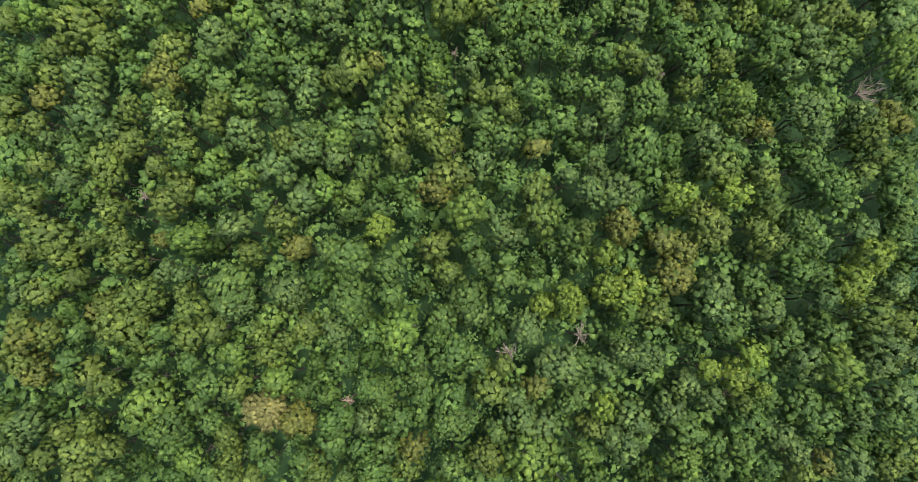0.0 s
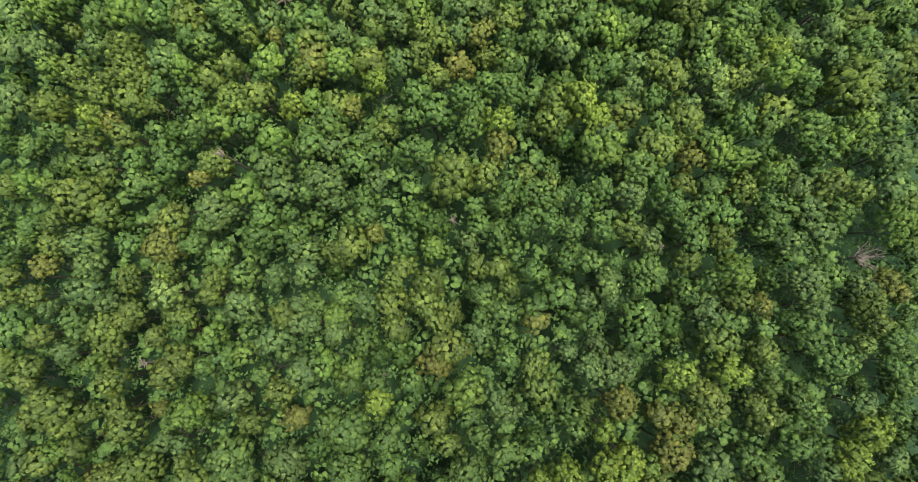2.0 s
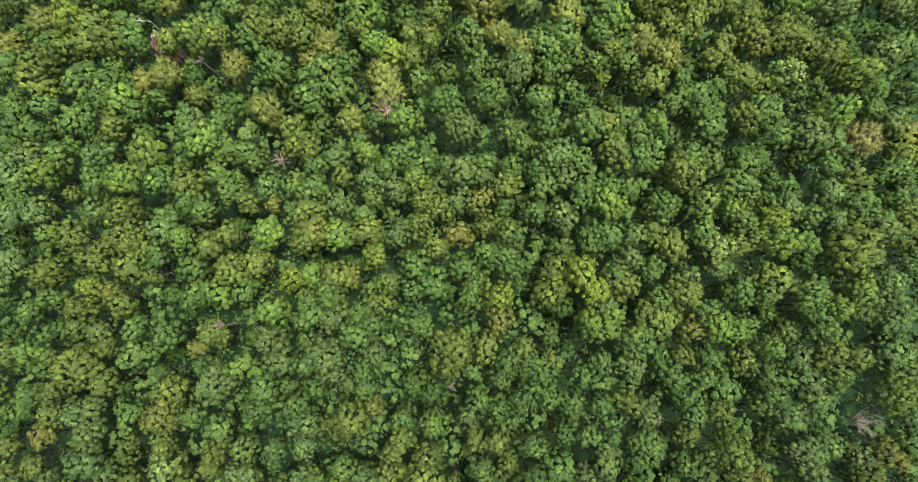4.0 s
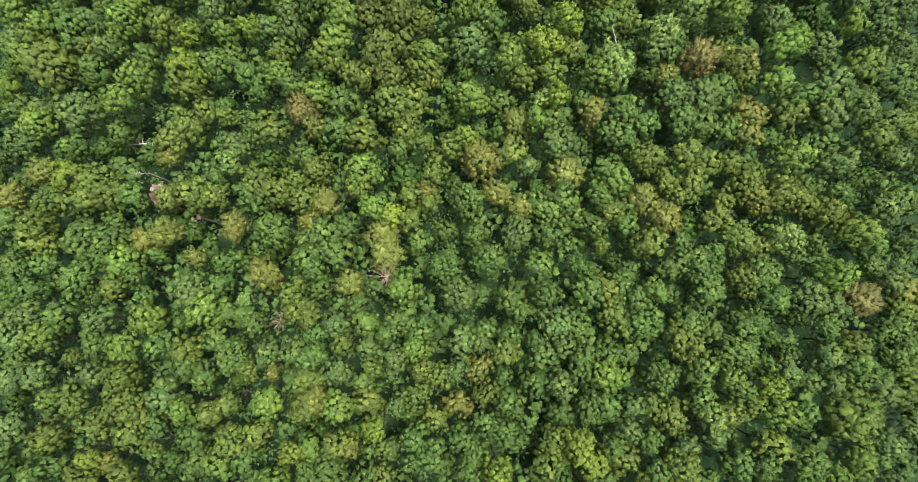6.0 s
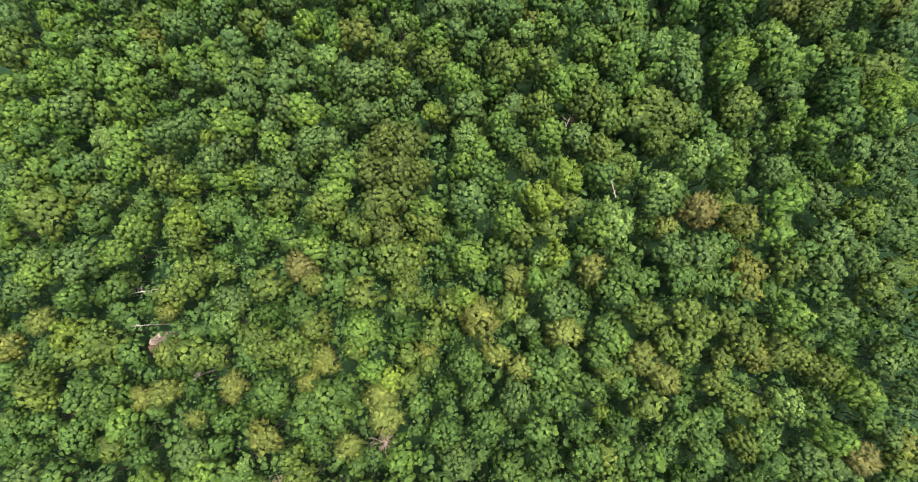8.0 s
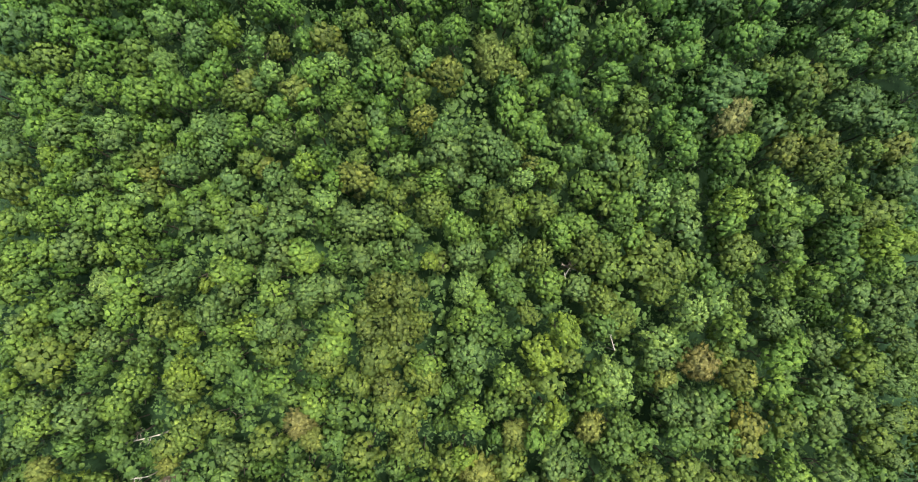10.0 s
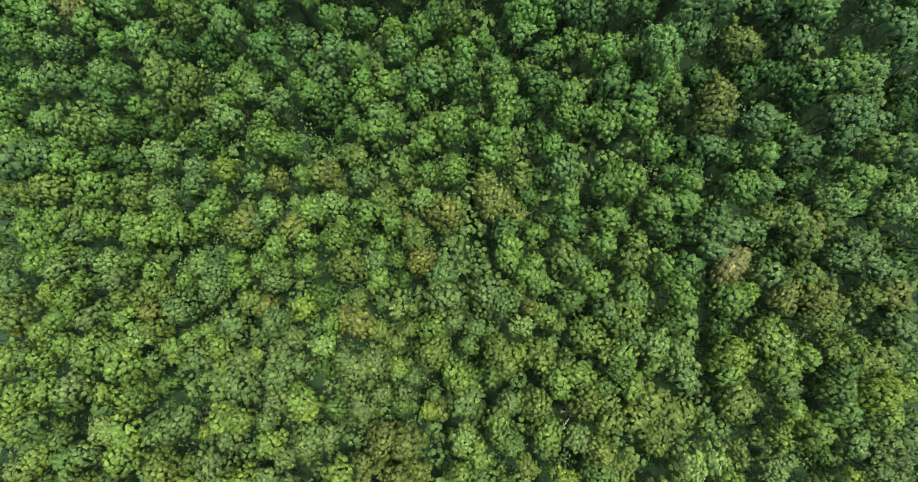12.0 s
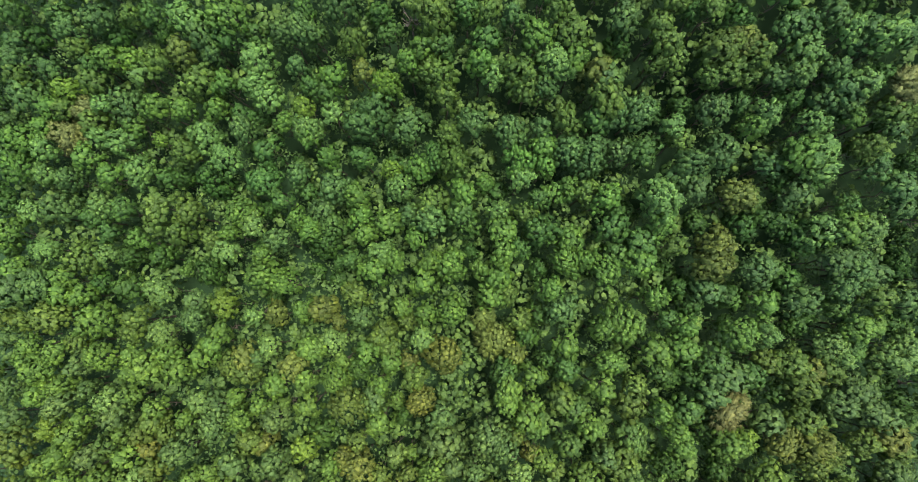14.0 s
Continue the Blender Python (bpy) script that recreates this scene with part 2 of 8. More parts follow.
SIZES = {"small": (1.6, 6, 40), "middle": (2.3, 9, 70), "large": (3.4, 15, 138)}      # crown radius, lobes, tufts
CROWNS = {}
for size, (radius, lobes, tufts) in SIZES.items():
    CROWNS["broad", size] = [broad_crown("crown", 11 + 7 * k, radius, lobes + k % 3, tufts, 5, 0.34, flat=(0.8, 0.95, 0.85, 1.05)[k % 4]) for k in range(6)]
    CROWNS["airy", size] = [broad_crown("crown", 211 + 7 * k, radius, lobes + 2, int(tufts * 0.8), 9, 0.40, flat=1.1, gap=0.1, ragged=2.0) for k in range(4)]
    CROWNS["tapered", size] = [broad_crown("crown", 611 + 7 * k, radius, lobes + k % 2, tufts, 6, 0.34, flat=(1.35, 1.6, 1.2)[k % 3], taper=0.45) for k in range(5)]
    CROWNS["pine", size] = [pine_crown("crown", 411 + 7 * k, radius, lobes - 1, tufts, 24) for k in range(3)]
TRUNKS = [trunk_mesh("trunk", 31 + k, 5 + k) for k in range(4)]

# leaf hue, crown shape, label
KINDS = {
    "spreading_tree": ((0.083, 0.152, 0.035), "broad", "spreading broadleaf tree with several mid-green rounded crown lobes"),
    "round_crowned_tree": ((0.083, 0.152, 0.035), "broad", "broadleaf tree with one dense round mid-green crown"),
    "small_round_tree": ((0.083, 0.152, 0.035), "broad", "smaller broadleaf tree with a rounded mid-green crown in the closed forest"),
    "slender_tree": ((0.081, 0.152, 0.036), "tapered", "slender broadleaf tree with a narrow mid-green crown"),
    "twin_crowned_tree": ((0.085, 0.154, 0.036), "broad", "broadleaf tree with two mid-green crown masses side by side"),
    "young_tree": ((0.080, 0.150, 0.035), "tapered", "young broadleaf tree with a small green crown between others"),
    "oak_tree": ((0.107, 0.160, 0.033), "broad", "broadleaf tree with an olive-green knobbly crown in closed forest"),
    "young_oak_tree": ((0.107, 0.160, 0.033), "tapered", "small broadleaf tree with an olive-green crown among taller ones"),
    "ash_tree": ((0.093, 0.157, 0.044), "broad", "broadleaf tree with a cool grey-green dense crown"),
    "maple_tree": ((0.116, 0.198, 0.037), "tapered", "broadleaf tree with a fresh bright green leafy crown"),
    "poplar_tree": ((0.156, 0.234, 0.036), "airy", "airy broadleaf tree with a yellowish lime-green crown"),
    "aspen_tree": ((0.158, 0.250, 0.063), "airy", "broadleaf tree with a pale, silvery green crown above its neighbours"),
    "turning_tree": ((0.135, 0.160, 0.035), "broad", "broadleaf tree whose crown turns yellow-brown"),
    "dark_oak_tree": ((0.088, 0.125, 0.029), "broad", "tall broadleaf tree with a dark olive, thin crown and bare twigs"),
    # the shade of the gaps is put into this darker crown hue
    "understory_tree": ((0.056, 0.112, 0.023), "broad", "low shaded tree in a gap, its green crown coloured darker for the shade"),
    "pine_tree": ((0.162, 0.196, 0.044), "pine", "soft-needled tree with a feathery yellowish-brown crown"),
    "withered_tree": ((0.205, 0.205, 0.064), "pine", "withered tree with a dry tan-brown crown"),
}
seeds = random.Random(5)
STANDING, OPEN = [], []      # crowns as x, y, radius; dead wood and rock, which stands in gaps


def tree(kind, x, y, height, radius, *lobes):
    """A tree at (x, y), so high and with a crown of that radius; lobes are more crown masses: steps from the main one in x, y, z, and radius."""
    colour, shape, label = KINDS[kind]
    if shape == "broad" and y > 110 and x < 25:      # pointed crowns on the far slope
        shape = "tapered"
    thing = new(kind)
    thing.location = (x, y, ground_height(x, y))
    # how bright each stretch looks is put into its leaf colours
    far = min(max((y - 125) / 60, 0), 1) * min(max((70 - x) / 60, 0.6), 1)      # the far slope a deeper, darker green, less so on its right side
    # the nearest trees darker, with more blue
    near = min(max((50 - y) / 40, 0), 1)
    ridge = max(1 - abs(y - 85) / 45, 0)      # the ridge lighter and a trace yellower
    fresh = min(max((y - 100) / 50, 0), 1) * min(max(x / 40, 0), 1)      # the far right slope a cooler, slightly darker green
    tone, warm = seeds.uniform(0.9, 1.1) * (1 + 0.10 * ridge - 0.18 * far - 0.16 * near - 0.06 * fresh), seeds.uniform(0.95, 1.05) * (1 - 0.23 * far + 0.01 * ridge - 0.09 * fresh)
    for dx, dy, dz, r in ((0.0, 0.0, 0.0, radius), *lobes):
        STANDING.append((x + dx, y + dy, r))
        size = "small" if r < 1.9 else "middle" if r < 2.8 else "large"
        full = SIZES[size][0]
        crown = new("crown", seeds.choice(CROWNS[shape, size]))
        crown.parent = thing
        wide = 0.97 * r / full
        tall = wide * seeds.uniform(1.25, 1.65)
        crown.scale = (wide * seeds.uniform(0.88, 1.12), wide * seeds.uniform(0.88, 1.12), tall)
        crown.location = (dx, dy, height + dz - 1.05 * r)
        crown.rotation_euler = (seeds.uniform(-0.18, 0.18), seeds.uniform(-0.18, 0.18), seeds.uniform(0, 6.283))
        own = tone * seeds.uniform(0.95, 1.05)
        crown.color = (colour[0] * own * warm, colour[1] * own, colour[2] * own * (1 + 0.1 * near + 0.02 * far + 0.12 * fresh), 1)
    trunk = new("trunk", seeds.choice(TRUNKS))
    trunk.parent = thing
    trunk.scale = (height * 0.88, height * 0.88, height * 0.88)
    trunk.rotation_euler = (0, 0, seeds.uniform(0, 6.283))
    return tagged(thing, label, "tree", group="forest " + kind.replace("_", " ") + "s")


def part(name, bm, mat, parent, label=""):
    mesh = bpy.data.meshes.new(name)
    bm.to_mesh(mesh)
    bm.free()
    mesh.materials.append(mat)
    ob = new(name, mesh)
    ob.parent = parent
    return tagged(ob, label)


def limb(rng, foot, way, length, thick, twigs):
    """A crooked bare limb with side twigs."""
    bm, path = bmesh.new(), [foot]
    for k in range(4):
        way = (way + Vector((rng.uniform(-0.3, 0.3), rng.uniform(-0.3, 0.3), rng.uniform(-0.05, 0.25)))).normalized()
        path.append(path[-1] + way * length / 4)
    tube(bm, path, [thick, thick * 0.8, thick * 0.6, thick * 0.45, thick * 0.2], 5)
    for k in range(twigs):
        root = path[rng.randint(1, 3)]
        out = (way + Vector((rng.uniform(-1, 1), rng.uniform(-1, 1), rng.uniform(-0.1, 0.8)))).normalized()
        reach = length * rng.uniform(0.25, 0.5)
        bend = out + Vector((rng.uniform(-0.4, 0.4), rng.uniform(-0.4, 0.4), 0.2))
        tube(bm, [root, root + out * reach * 0.5, root + out * reach * 0.5 + bend * reach * 0.5], [thick * 0.5, thick * 0.35, thick * 0.12], 4)
    return bm


def dead_tree(x, y, height, reach, turn, lean):
    """A leafless standing tree; turn and lean say where its crown points, in degrees."""
    rng = random.Random(int(100 * abs(x) + 7 * y))
    OPEN.append((x, y, reach + 0.8))
    thing = new("dead_tree")
    thing.location = (x, y, ground_height(x, y))
    tip = Vector((math.cos(radians(turn)), math.sin(radians(turn)), 0)) * math.sin(radians(lean)) + Vector((0, 0, math.cos(radians(lean))))
    fork = Vector((0, 0, height - reach * 0.9))
    bm = bmesh.new()
    tube(bm, [Vector((0, 0, -0.4)), Vector((0.1, 0.05, fork.z * 0.5)), fork, fork + tip * reach * 0.6], [0.24, 0.19, 0.15, 0.05], 7)
    part("trunk", bm, DEAD_WOOD, thing)
    reach *= 1.3
    count = 12 if reach > 1.8 else 8
    for k in range(count):
        a = 6.283 * k / count + rng.uniform(-0.3, 0.3)
        way = (Vector((math.cos(a), math.sin(a), 0.55)) + tip * 0.9).normalized()
        part("branch", limb(rng, fork + Vector((0, 0, rng.uniform(-0.4, 0.3))), way, reach * rng.uniform(0.75, 1.15), 0.08, 6), DEAD_WOOD, thing)
    return tagged(thing, "bare dead tree with grey weathered branches among green crowns", "dead tree", group="dead trees")


def leaning_trunk(x, y, height, length, turn, lean):
    """A bare broken trunk that leans out of its gap, with the stubs of its limbs."""
    rng = random.Random(int(100 * abs(x) + 7 * y))
    OPEN.append((x + math.cos(radians(turn)) * length * 0.4, y, length * 0.5 + 0.8))
    thing = new("leaning_trunk")
    base = ground_height(x, y)
    thing.location = (x, y, base)
    tip = Vector((math.cos(radians(turn)), math.sin(radians(turn)), 0)) * math.sin(radians(lean)) + Vector((0, 0, math.cos(radians(lean))))
    foot, slim = Vector((0, 0, height)), min(1.0, length / 4.5)
    bm = bmesh.new()
    tube(bm, [Vector((0.4, -0.3, -0.4)), Vector((0.2, -0.1, height * 0.6)), foot, foot + tip * length * 0.5, foot + tip * length], [0.22 * slim, 0.18 * slim, 0.14 * slim, 0.10 * slim, 0.03], 7)
    part("trunk", bm, PALE_WOOD, thing)
    for k in range(7):
        at = foot + tip * length * (0.25 + 0.1 * k)
        side = Vector((rng.uniform(-0.5, 0.5), 0.8 * rng.choice((-1, 1)), rng.uniform(0.2, 0.8))).normalized()
        part("branch", limb(rng, at, side, length * rng.uniform(0.14, 0.3), 0.06, 2), PALE_WOOD, thing)
    return tagged(thing, "pale broken dead trunk leaning over a gap in the forest", "dead trunk", group="dead trunks")


def brushwood(x, y, height, reach):
    """Reddish dead twigs of a withered low tree."""
    rng = random.Random(int(100 * abs(x) + 7 * y))
    OPEN.append((x, y, reach + 0.5))
    thing = new("withered_shrub")
    thing.location = (x, y, ground_height(x, y))
    bm = bmesh.new()
    tube(bm, [Vector((0, 0, -0.3)), Vector((0.1, 0, height * 0.5)), Vector((0, 0, height - 0.4))], [0.16, 0.12, 0.07], 6)
    part("stem", bm, RED_WOOD, thing)
    for k in range(16):
        a = 6.283 * k / 16 + rng.uniform(-0.3, 0.3)
        way = Vector((math.cos(a), math.sin(a), rng.uniform(0.0, 0.6))).normalized()
        part("branch", limb(rng, Vector((0, 0, height - rng.uniform(0.3, 0.9))), way, reach * rng.uniform(0.7, 1.1), 0.06, 6), RED_WOOD, thing)
    return tagged(thing, "withered reddish-brown shrub of bare twigs in a gap", "shrub", group="withered shrubs")


def lump(name, x, y, height, wide, deep, mat, label, category):
    """A broken lump of rock or earth that stands up out of the ground."""
    OPEN.append((x, y, max(wide, deep) + 0.8))
    bm = bmesh.new()
    bmesh.ops.create_icosphere(bm, subdivisions=4, radius=1.0)
    for v in bm.verts:
        p = v.co + Vector((x, y, 0)) * 0.37
        n = noise.noise(p * 1.3) * 0.35 + noise.noise(p * 3.1) * 0.2 + noise.noise(p * 7.0) * 0.08
        v.co = v.co * (1 + n)
        v.co.x, v.co.y, v.co.z = v.co.x * wide, v.co.y * deep, v.co.z * (height + 0.8) * 0.5
    mesh = bpy.data.meshes.new(name)
    bm.to_mesh(mesh)
    bm.free()
    mesh.materials.append(mat)
    ob = new(name, mesh)
    ob.location = (x, y, ground_height(x, y) + (height - 0.8) * 0.5)
    return tagged(ob, label, category)


def outcrop(x, y, height, reach):
    return lump("rock", x, y, height, reach, reach * 1.1, ROCK, "pale pinkish weathered rock outcrop between the trees", "rock")


def earth_bank(x, y, height, reach):
    return lump("earth_bank", x, y, height, reach, reach * 1.9, RED_EARTH, "bare reddish-brown earth bank in a small clearing", "earth bank")


# ---- the shaded layer of shrubs and saplings under the trees ----
def understory():
    rng = np.random.default_rng(77)
    spots = [(x + rng.uniform(-0.9, 0.9), y + rng.uniform(-0.9, 0.9)) for y in np.arange(-46, 232, 2.3) for x in np.arange(-94, 95, 2.3) if abs(x) < 74 + 0.1 * max(y, 0)]
    base = np.array([(x, y, ground_height(x, y) + rng.choice([6.0, 7.5, 8.5, 9.0]) + rng.uniform(-0.8, 0.8)) for x, y in spots])
    which = np.repeat(np.arange(len(base)), 17)
    out = unit(rng.normal(0, 1, (len(which), 3)) + np.array([0, 0, 0.7]))
    spot = base[which] + out * rng.uniform(0.7, 1.6, (len(which), 1)) * np.array([1, 1, 0.8])
    normal = unit(out * 0.6 + np.array([0, 0, 1.0]) + rng.normal(0, 0.3, out.shape))
    length = rng.uniform(0.4, 0.75, len(spot))
    mesh = leaf_mesh("understory", spot, normal, out + rng.normal(0, 0.6, spot.shape), length, length * 0.7, LEAF)
    ob = new("understory", mesh)
    ob.color = (0.066, 0.130, 0.036, 1)
    tagged(ob, "shaded green shrubs and saplings under the forest trees", "shrubs", kind="stuff")


understory()


def thicket():
    """Young growth that closes the gaps between the crowns: low leafy domes in one mesh."""
    rng = np.random.default_rng(78)
    taken = np.array(STANDING + OPEN)
    middle, way, size, form = [], [], [], []
    for y in np.arange(-46, 222, 1.5):
        for x in np.arange(-88, 89, 1.5):
            px, py = x + rng.uniform(-0.6, 0.6), y + rng.uniform(-0.6, 0.6)
            gap = np.min(np.hypot(taken[:, 0] - px, taken[:, 1] - py) - 0.85 * taken[:, 2])
            if gap < 0.88 or abs(px) > 76 + 0.06 * max(py, 0):
                continue
            radius = min(gap + 0.8, 2.0)
            taken = np.vstack([taken, (px, py, radius)])
            count = int(11 * radius)
            out = unit(rng.normal(0, 1, (count, 3)) + np.array([0, 0, 0.9]))
            top = np.array([px, py, ground_height(px, py) + rng.uniform(9.0, 11.5) - radius])
            middle.append(top + out * radius * rng.uniform(0.75, 1.1, (count, 1)) * np.array([1, 1, 1.2]))
            way.append(out)
            size.append(rng.uniform(0.34, 0.58, count))
            form.append(out)
    verts, normals, tris = tuft_domes(rng, np.vstack(middle), np.vstack(way), np.concatenate(size), np.vstack(form))
    ob = new("thicket", mesh_of("thicket", verts, tris, LEAF, normals))
    ob.color = (0.080, 0.150, 0.038, 1)
    tagged(ob, "shaded dark green saplings that fill the gaps between tall trees", "saplings", kind="stuff")


# trees about -30 m along the way
tree("round_crowned_tree", -39.3, -31.8, 14.9, 2.8)
tree("oak_tree", -69.5, -31.4, 15.4, 2.2, (3.8, 0.8, -2.0, 2.5))
tree("maple_tree", 13.3, -31.4, 17.4, 2.5, (3.7, 0.4, -2.2, 2.5))
tree("twin_crowned_tree", -56.2, -31.3, 13.2, 2.5, (3.2, 0.5, 0.8, 2.1))
tree("twin_crowned_tree", -48.2, -31.0, 14.4, 3.1, (4.3, 1.1, -0.3, 2.3))
tree("maple_tree", -2.8, -31.0, 17.7, 2.3, (3.8, 0.8, 0.6, 2.4), (-0.4, 3.4, -1.0, 2.4))
tree("maple_tree", -12.0, -30.7, 17.4, 3.1, (-0.4, 3.6, 0.2, 2.6))
tree("ash_tree", 27.3, -30.5, 15.9, 2.6, (-0.1, 3.5, 0.4, 2.2))
tree("ash_tree", 54.2, -30.5, 16.2, 2.9)
tree("oak_tree", -26.9, -30.4, 17.1, 2.1)
tree("maple_tree", 5.0, -30.4, 17.3, 2.2, (3.6, -0.4, -2.1, 2.4))
tree("ash_tree", 63.2, -30.4, 14.8, 2.3, (2.5, -0.8, -0.6, 2.6))
tree("oak_tree", -33.9, -30.2, 17.2, 2.8, (3.6, -1.7, -0.6, 2.0))
tree("oak_tree", -22.6, -30.2, 17.0, 2.0, (1.9, 2.5, -0.1, 2.3))
tree("spreading_tree", 44.9, -30.2, 15.2, 2.4, (3.1, -0.6, 0.4, 2.6), (-0.5, 2.8, -0.4, 2.0))
tree("oak_tree", -62.3, -30.1, 15.3, 2.7)
tree("oak_tree", 58.8, -27.8, 14.9, 2.7, (3.4, 1.7, 1.2, 2.5))
tree("round_crowned_tree", 39.0, -27.5, 16.4, 2.2)
tree("oak_tree", -70.7, -27.1, 14.7, 2.9, (4.2, 0.9, -0.9, 2.0))
tree("oak_tree", 66.6, -26.5, 16.9, 2.8, (0.7, 4.0, 0.3, 2.0))
tree("maple_tree", 14.0, -26.3, 16.0, 2.4)
tree("ash_tree", 31.2, -26.1, 15.6, 2.1, (-0.0, 2.7, -1.0, 2.0))
tree("understory_tree", -41.0, -26.0, 13.1, 1.7)
tree("slender_tree", 41.7, -25.8, 10.9, 1.7)
tree("round_crowned_tree", -49.2, -25.5, 15.2, 2.2)
tree("oak_tree", -29.3, -25.4, 15.4, 1.8)
tree("small_round_tree", -16.0, -25.3, 15.7, 2.0)
tree("oak_tree", -33.1, -25.2, 16.4, 2.1)
tree("round_crowned_tree", -60.1, -25.2, 15.7, 2.1)
tree("oak_tree", -53.5, -25.1, 16.1, 2.1)
tree("oak_tree", -19.7, -25.1, 15.6, 1.8)
tree("understory_tree", 26.2, -25.0, 12.4, 2.0)
tree("understory_tree", 18.7, -25.0, 12.8, 1.8)
tree("spreading_tree", -11.9, -24.5, 16.0, 3.0)
tree("oak_tree", 46.2, -23.9, 15.8, 2.2)
tree("understory_tree", -45.9, -23.9, 13.3, 1.9)
tree("oak_tree", -21.0, -23.4, 15.1, 2.0)
tree("young_tree", -26.8, -23.4, 15.0, 1.5)
tree("oak_tree", -6.9, -23.3, 15.3, 2.3)
tree("round_crowned_tree", -21.7, -23.3, 15.8, 2.1)
tree("round_crowned_tree", -1.1, -23.3, 16.6, 2.4)
tree("oak_tree", -65.3, -23.1, 13.8, 2.3)
tree("oak_tree", 58.1, -23.1, 15.8, 1.9)
tree("small_round_tree", 35.1, -23.0, 16.1, 1.9)
tree("small_round_tree", 41.2, -22.9, 16.2, 1.7)
tree("oak_tree", -31.9, -22.7, 16.2, 2.0)
tree("ash_tree", 52.4, -22.6, 16.6, 2.7)
tree("maple_tree", -36.9, -22.6, 16.9, 2.0)
tree("round_crowned_tree", 39.5, -22.5, 15.3, 2.4)
tree("oak_tree", -58.1, -22.5, 15.1, 2.1)
tree("turning_tree", 49.0, -22.3, 15.3, 1.4)
tree("oak_tree", 3.7, -22.1, 16.4, 2.8)
tree("oak_tree", -69.1, -21.9, 16.3, 2.2, (-1.4, 3.3, -2.4, 2.7))
tree("maple_tree", 9.7, -21.9, 17.6, 3.9)
tree("maple_tree", 30.0, -21.8, 17.2, 2.8)
tree("ash_tree", -61.9, -21.8, 16.1, 2.3)
tree("oak_tree", -53.1, -21.6, 16.5, 3.5)
tree("understory_tree", -23.6, -21.4, 9.5, 1.4)
tree("oak_tree", 60.8, -21.2, 16.0, 2.4)
tree("small_round_tree", -40.6, -21.2, 15.6, 1.8)
tree("ash_tree", 45.3, -21.0, 16.0, 2.0)
tree("small_round_tree", -10.1, -21.0, 15.7, 1.8)
tree("oak_tree", -48.4, -21.0, 16.3, 1.8)
tree("turning_tree", -6.0, -20.9, 16.3, 2.1)
tree("round_crowned_tree", -13.4, -20.7, 15.9, 2.1)
tree("maple_tree", 17.0, -20.7, 17.2, 1.9)
tree("small_round_tree", -28.1, -20.7, 16.3, 2.0)
tree("understory_tree", 58.3, -20.6, 13.5, 2.3)
tree("ash_tree", 22.8, -20.2, 16.3, 2.7)
tree("spreading_tree", -17.6, -20.1, 15.9, 2.6)
tree("round_crowned_tree", 34.7, -20.1, 15.3, 2.1)
# trees about -10 m along the way
tree("oak_tree", -32.5, -19.6, 15.5, 2.0)
tree("small_round_tree", 37.9, -19.5, 16.0, 1.9)
tree("small_round_tree", -39.2, -19.4, 15.0, 1.8)
tree("round_crowned_tree", 54.9, -19.4, 13.2, 1.5)
tree("ash_tree", 20.9, -19.1, 15.1, 1.6)
tree("oak_tree", 67.2, -19.0, 15.5, 2.8)
tree("oak_tree", -55.6, -18.8, 15.0, 1.8)
tree("ash_tree", 43.3, -18.7, 16.1, 2.0)
tree("small_round_tree", 5.4, -18.6, 14.8, 1.8)
tree("ash_tree", 27.0, -18.3, 12.1, 1.9)
tree("round_crowned_tree", -64.9, -18.2, 13.9, 2.6)
tree("oak_tree", -52.4, -18.0, 15.3, 2.3)
tree("ash_tree", 11.7, -17.8, 16.2, 2.2)
tree("oak_tree", 18.1, -17.8, 15.6, 1.8)
tree("spreading_tree", 30.9, -17.8, 15.7, 2.7)
tree("round_crowned_tree", 41.0, -17.7, 15.5, 2.2)
tree("spreading_tree", -40.5, -17.6, 16.8, 3.1)
tree("round_crowned_tree", -34.6, -17.6, 15.4, 2.1)
tree("ash_tree", -13.0, -17.4, 15.8, 2.1)
tree("ash_tree", -59.5, -17.4, 16.7, 2.9)
tree("round_crowned_tree", -44.4, -17.4, 16.4, 2.1)
tree("turning_tree", -22.6, -17.4, 16.0, 2.8)
tree("spreading_tree", -8.5, -17.3, 16.3, 2.6)
tree("spreading_tree", -1.1, -17.1, 17.0, 2.9)
tree("small_round_tree", 61.1, -17.0, 15.3, 1.6)
tree("ash_tree", 53.8, -16.9, 15.2, 1.9)
tree("young_tree", 1.7, -16.9, 14.7, 1.3)
tree("spreading_tree", -17.0, -16.9, 16.8, 2.8)
tree("ash_tree", 8.6, -16.8, 16.0, 3.1)
tree("spreading_tree", 38.8, -16.8, 16.4, 2.7)
tree("ash_tree", 23.7, -16.6, 15.9, 2.7)
tree("small_round_tree", 58.2, -16.4, 15.8, 1.6)
tree("spreading_tree", 48.5, -16.4, 16.6, 2.7)
tree("withered_tree", -27.0, -15.8, 16.5, 3.0)
tree("understory_tree", -58.9, -15.5, 12.2, 1.7)
tree("ash_tree", 28.7, -15.3, 15.8, 2.2)
tree("small_round_tree", -9.8, -15.2, 14.9, 2.0)
tree("small_round_tree", -36.4, -15.0, 15.7, 1.8)
tree("maple_tree", -42.3, -14.9, 17.3, 3.3)
tree("understory_tree", -66.2, -14.9, 9.7, 1.6)
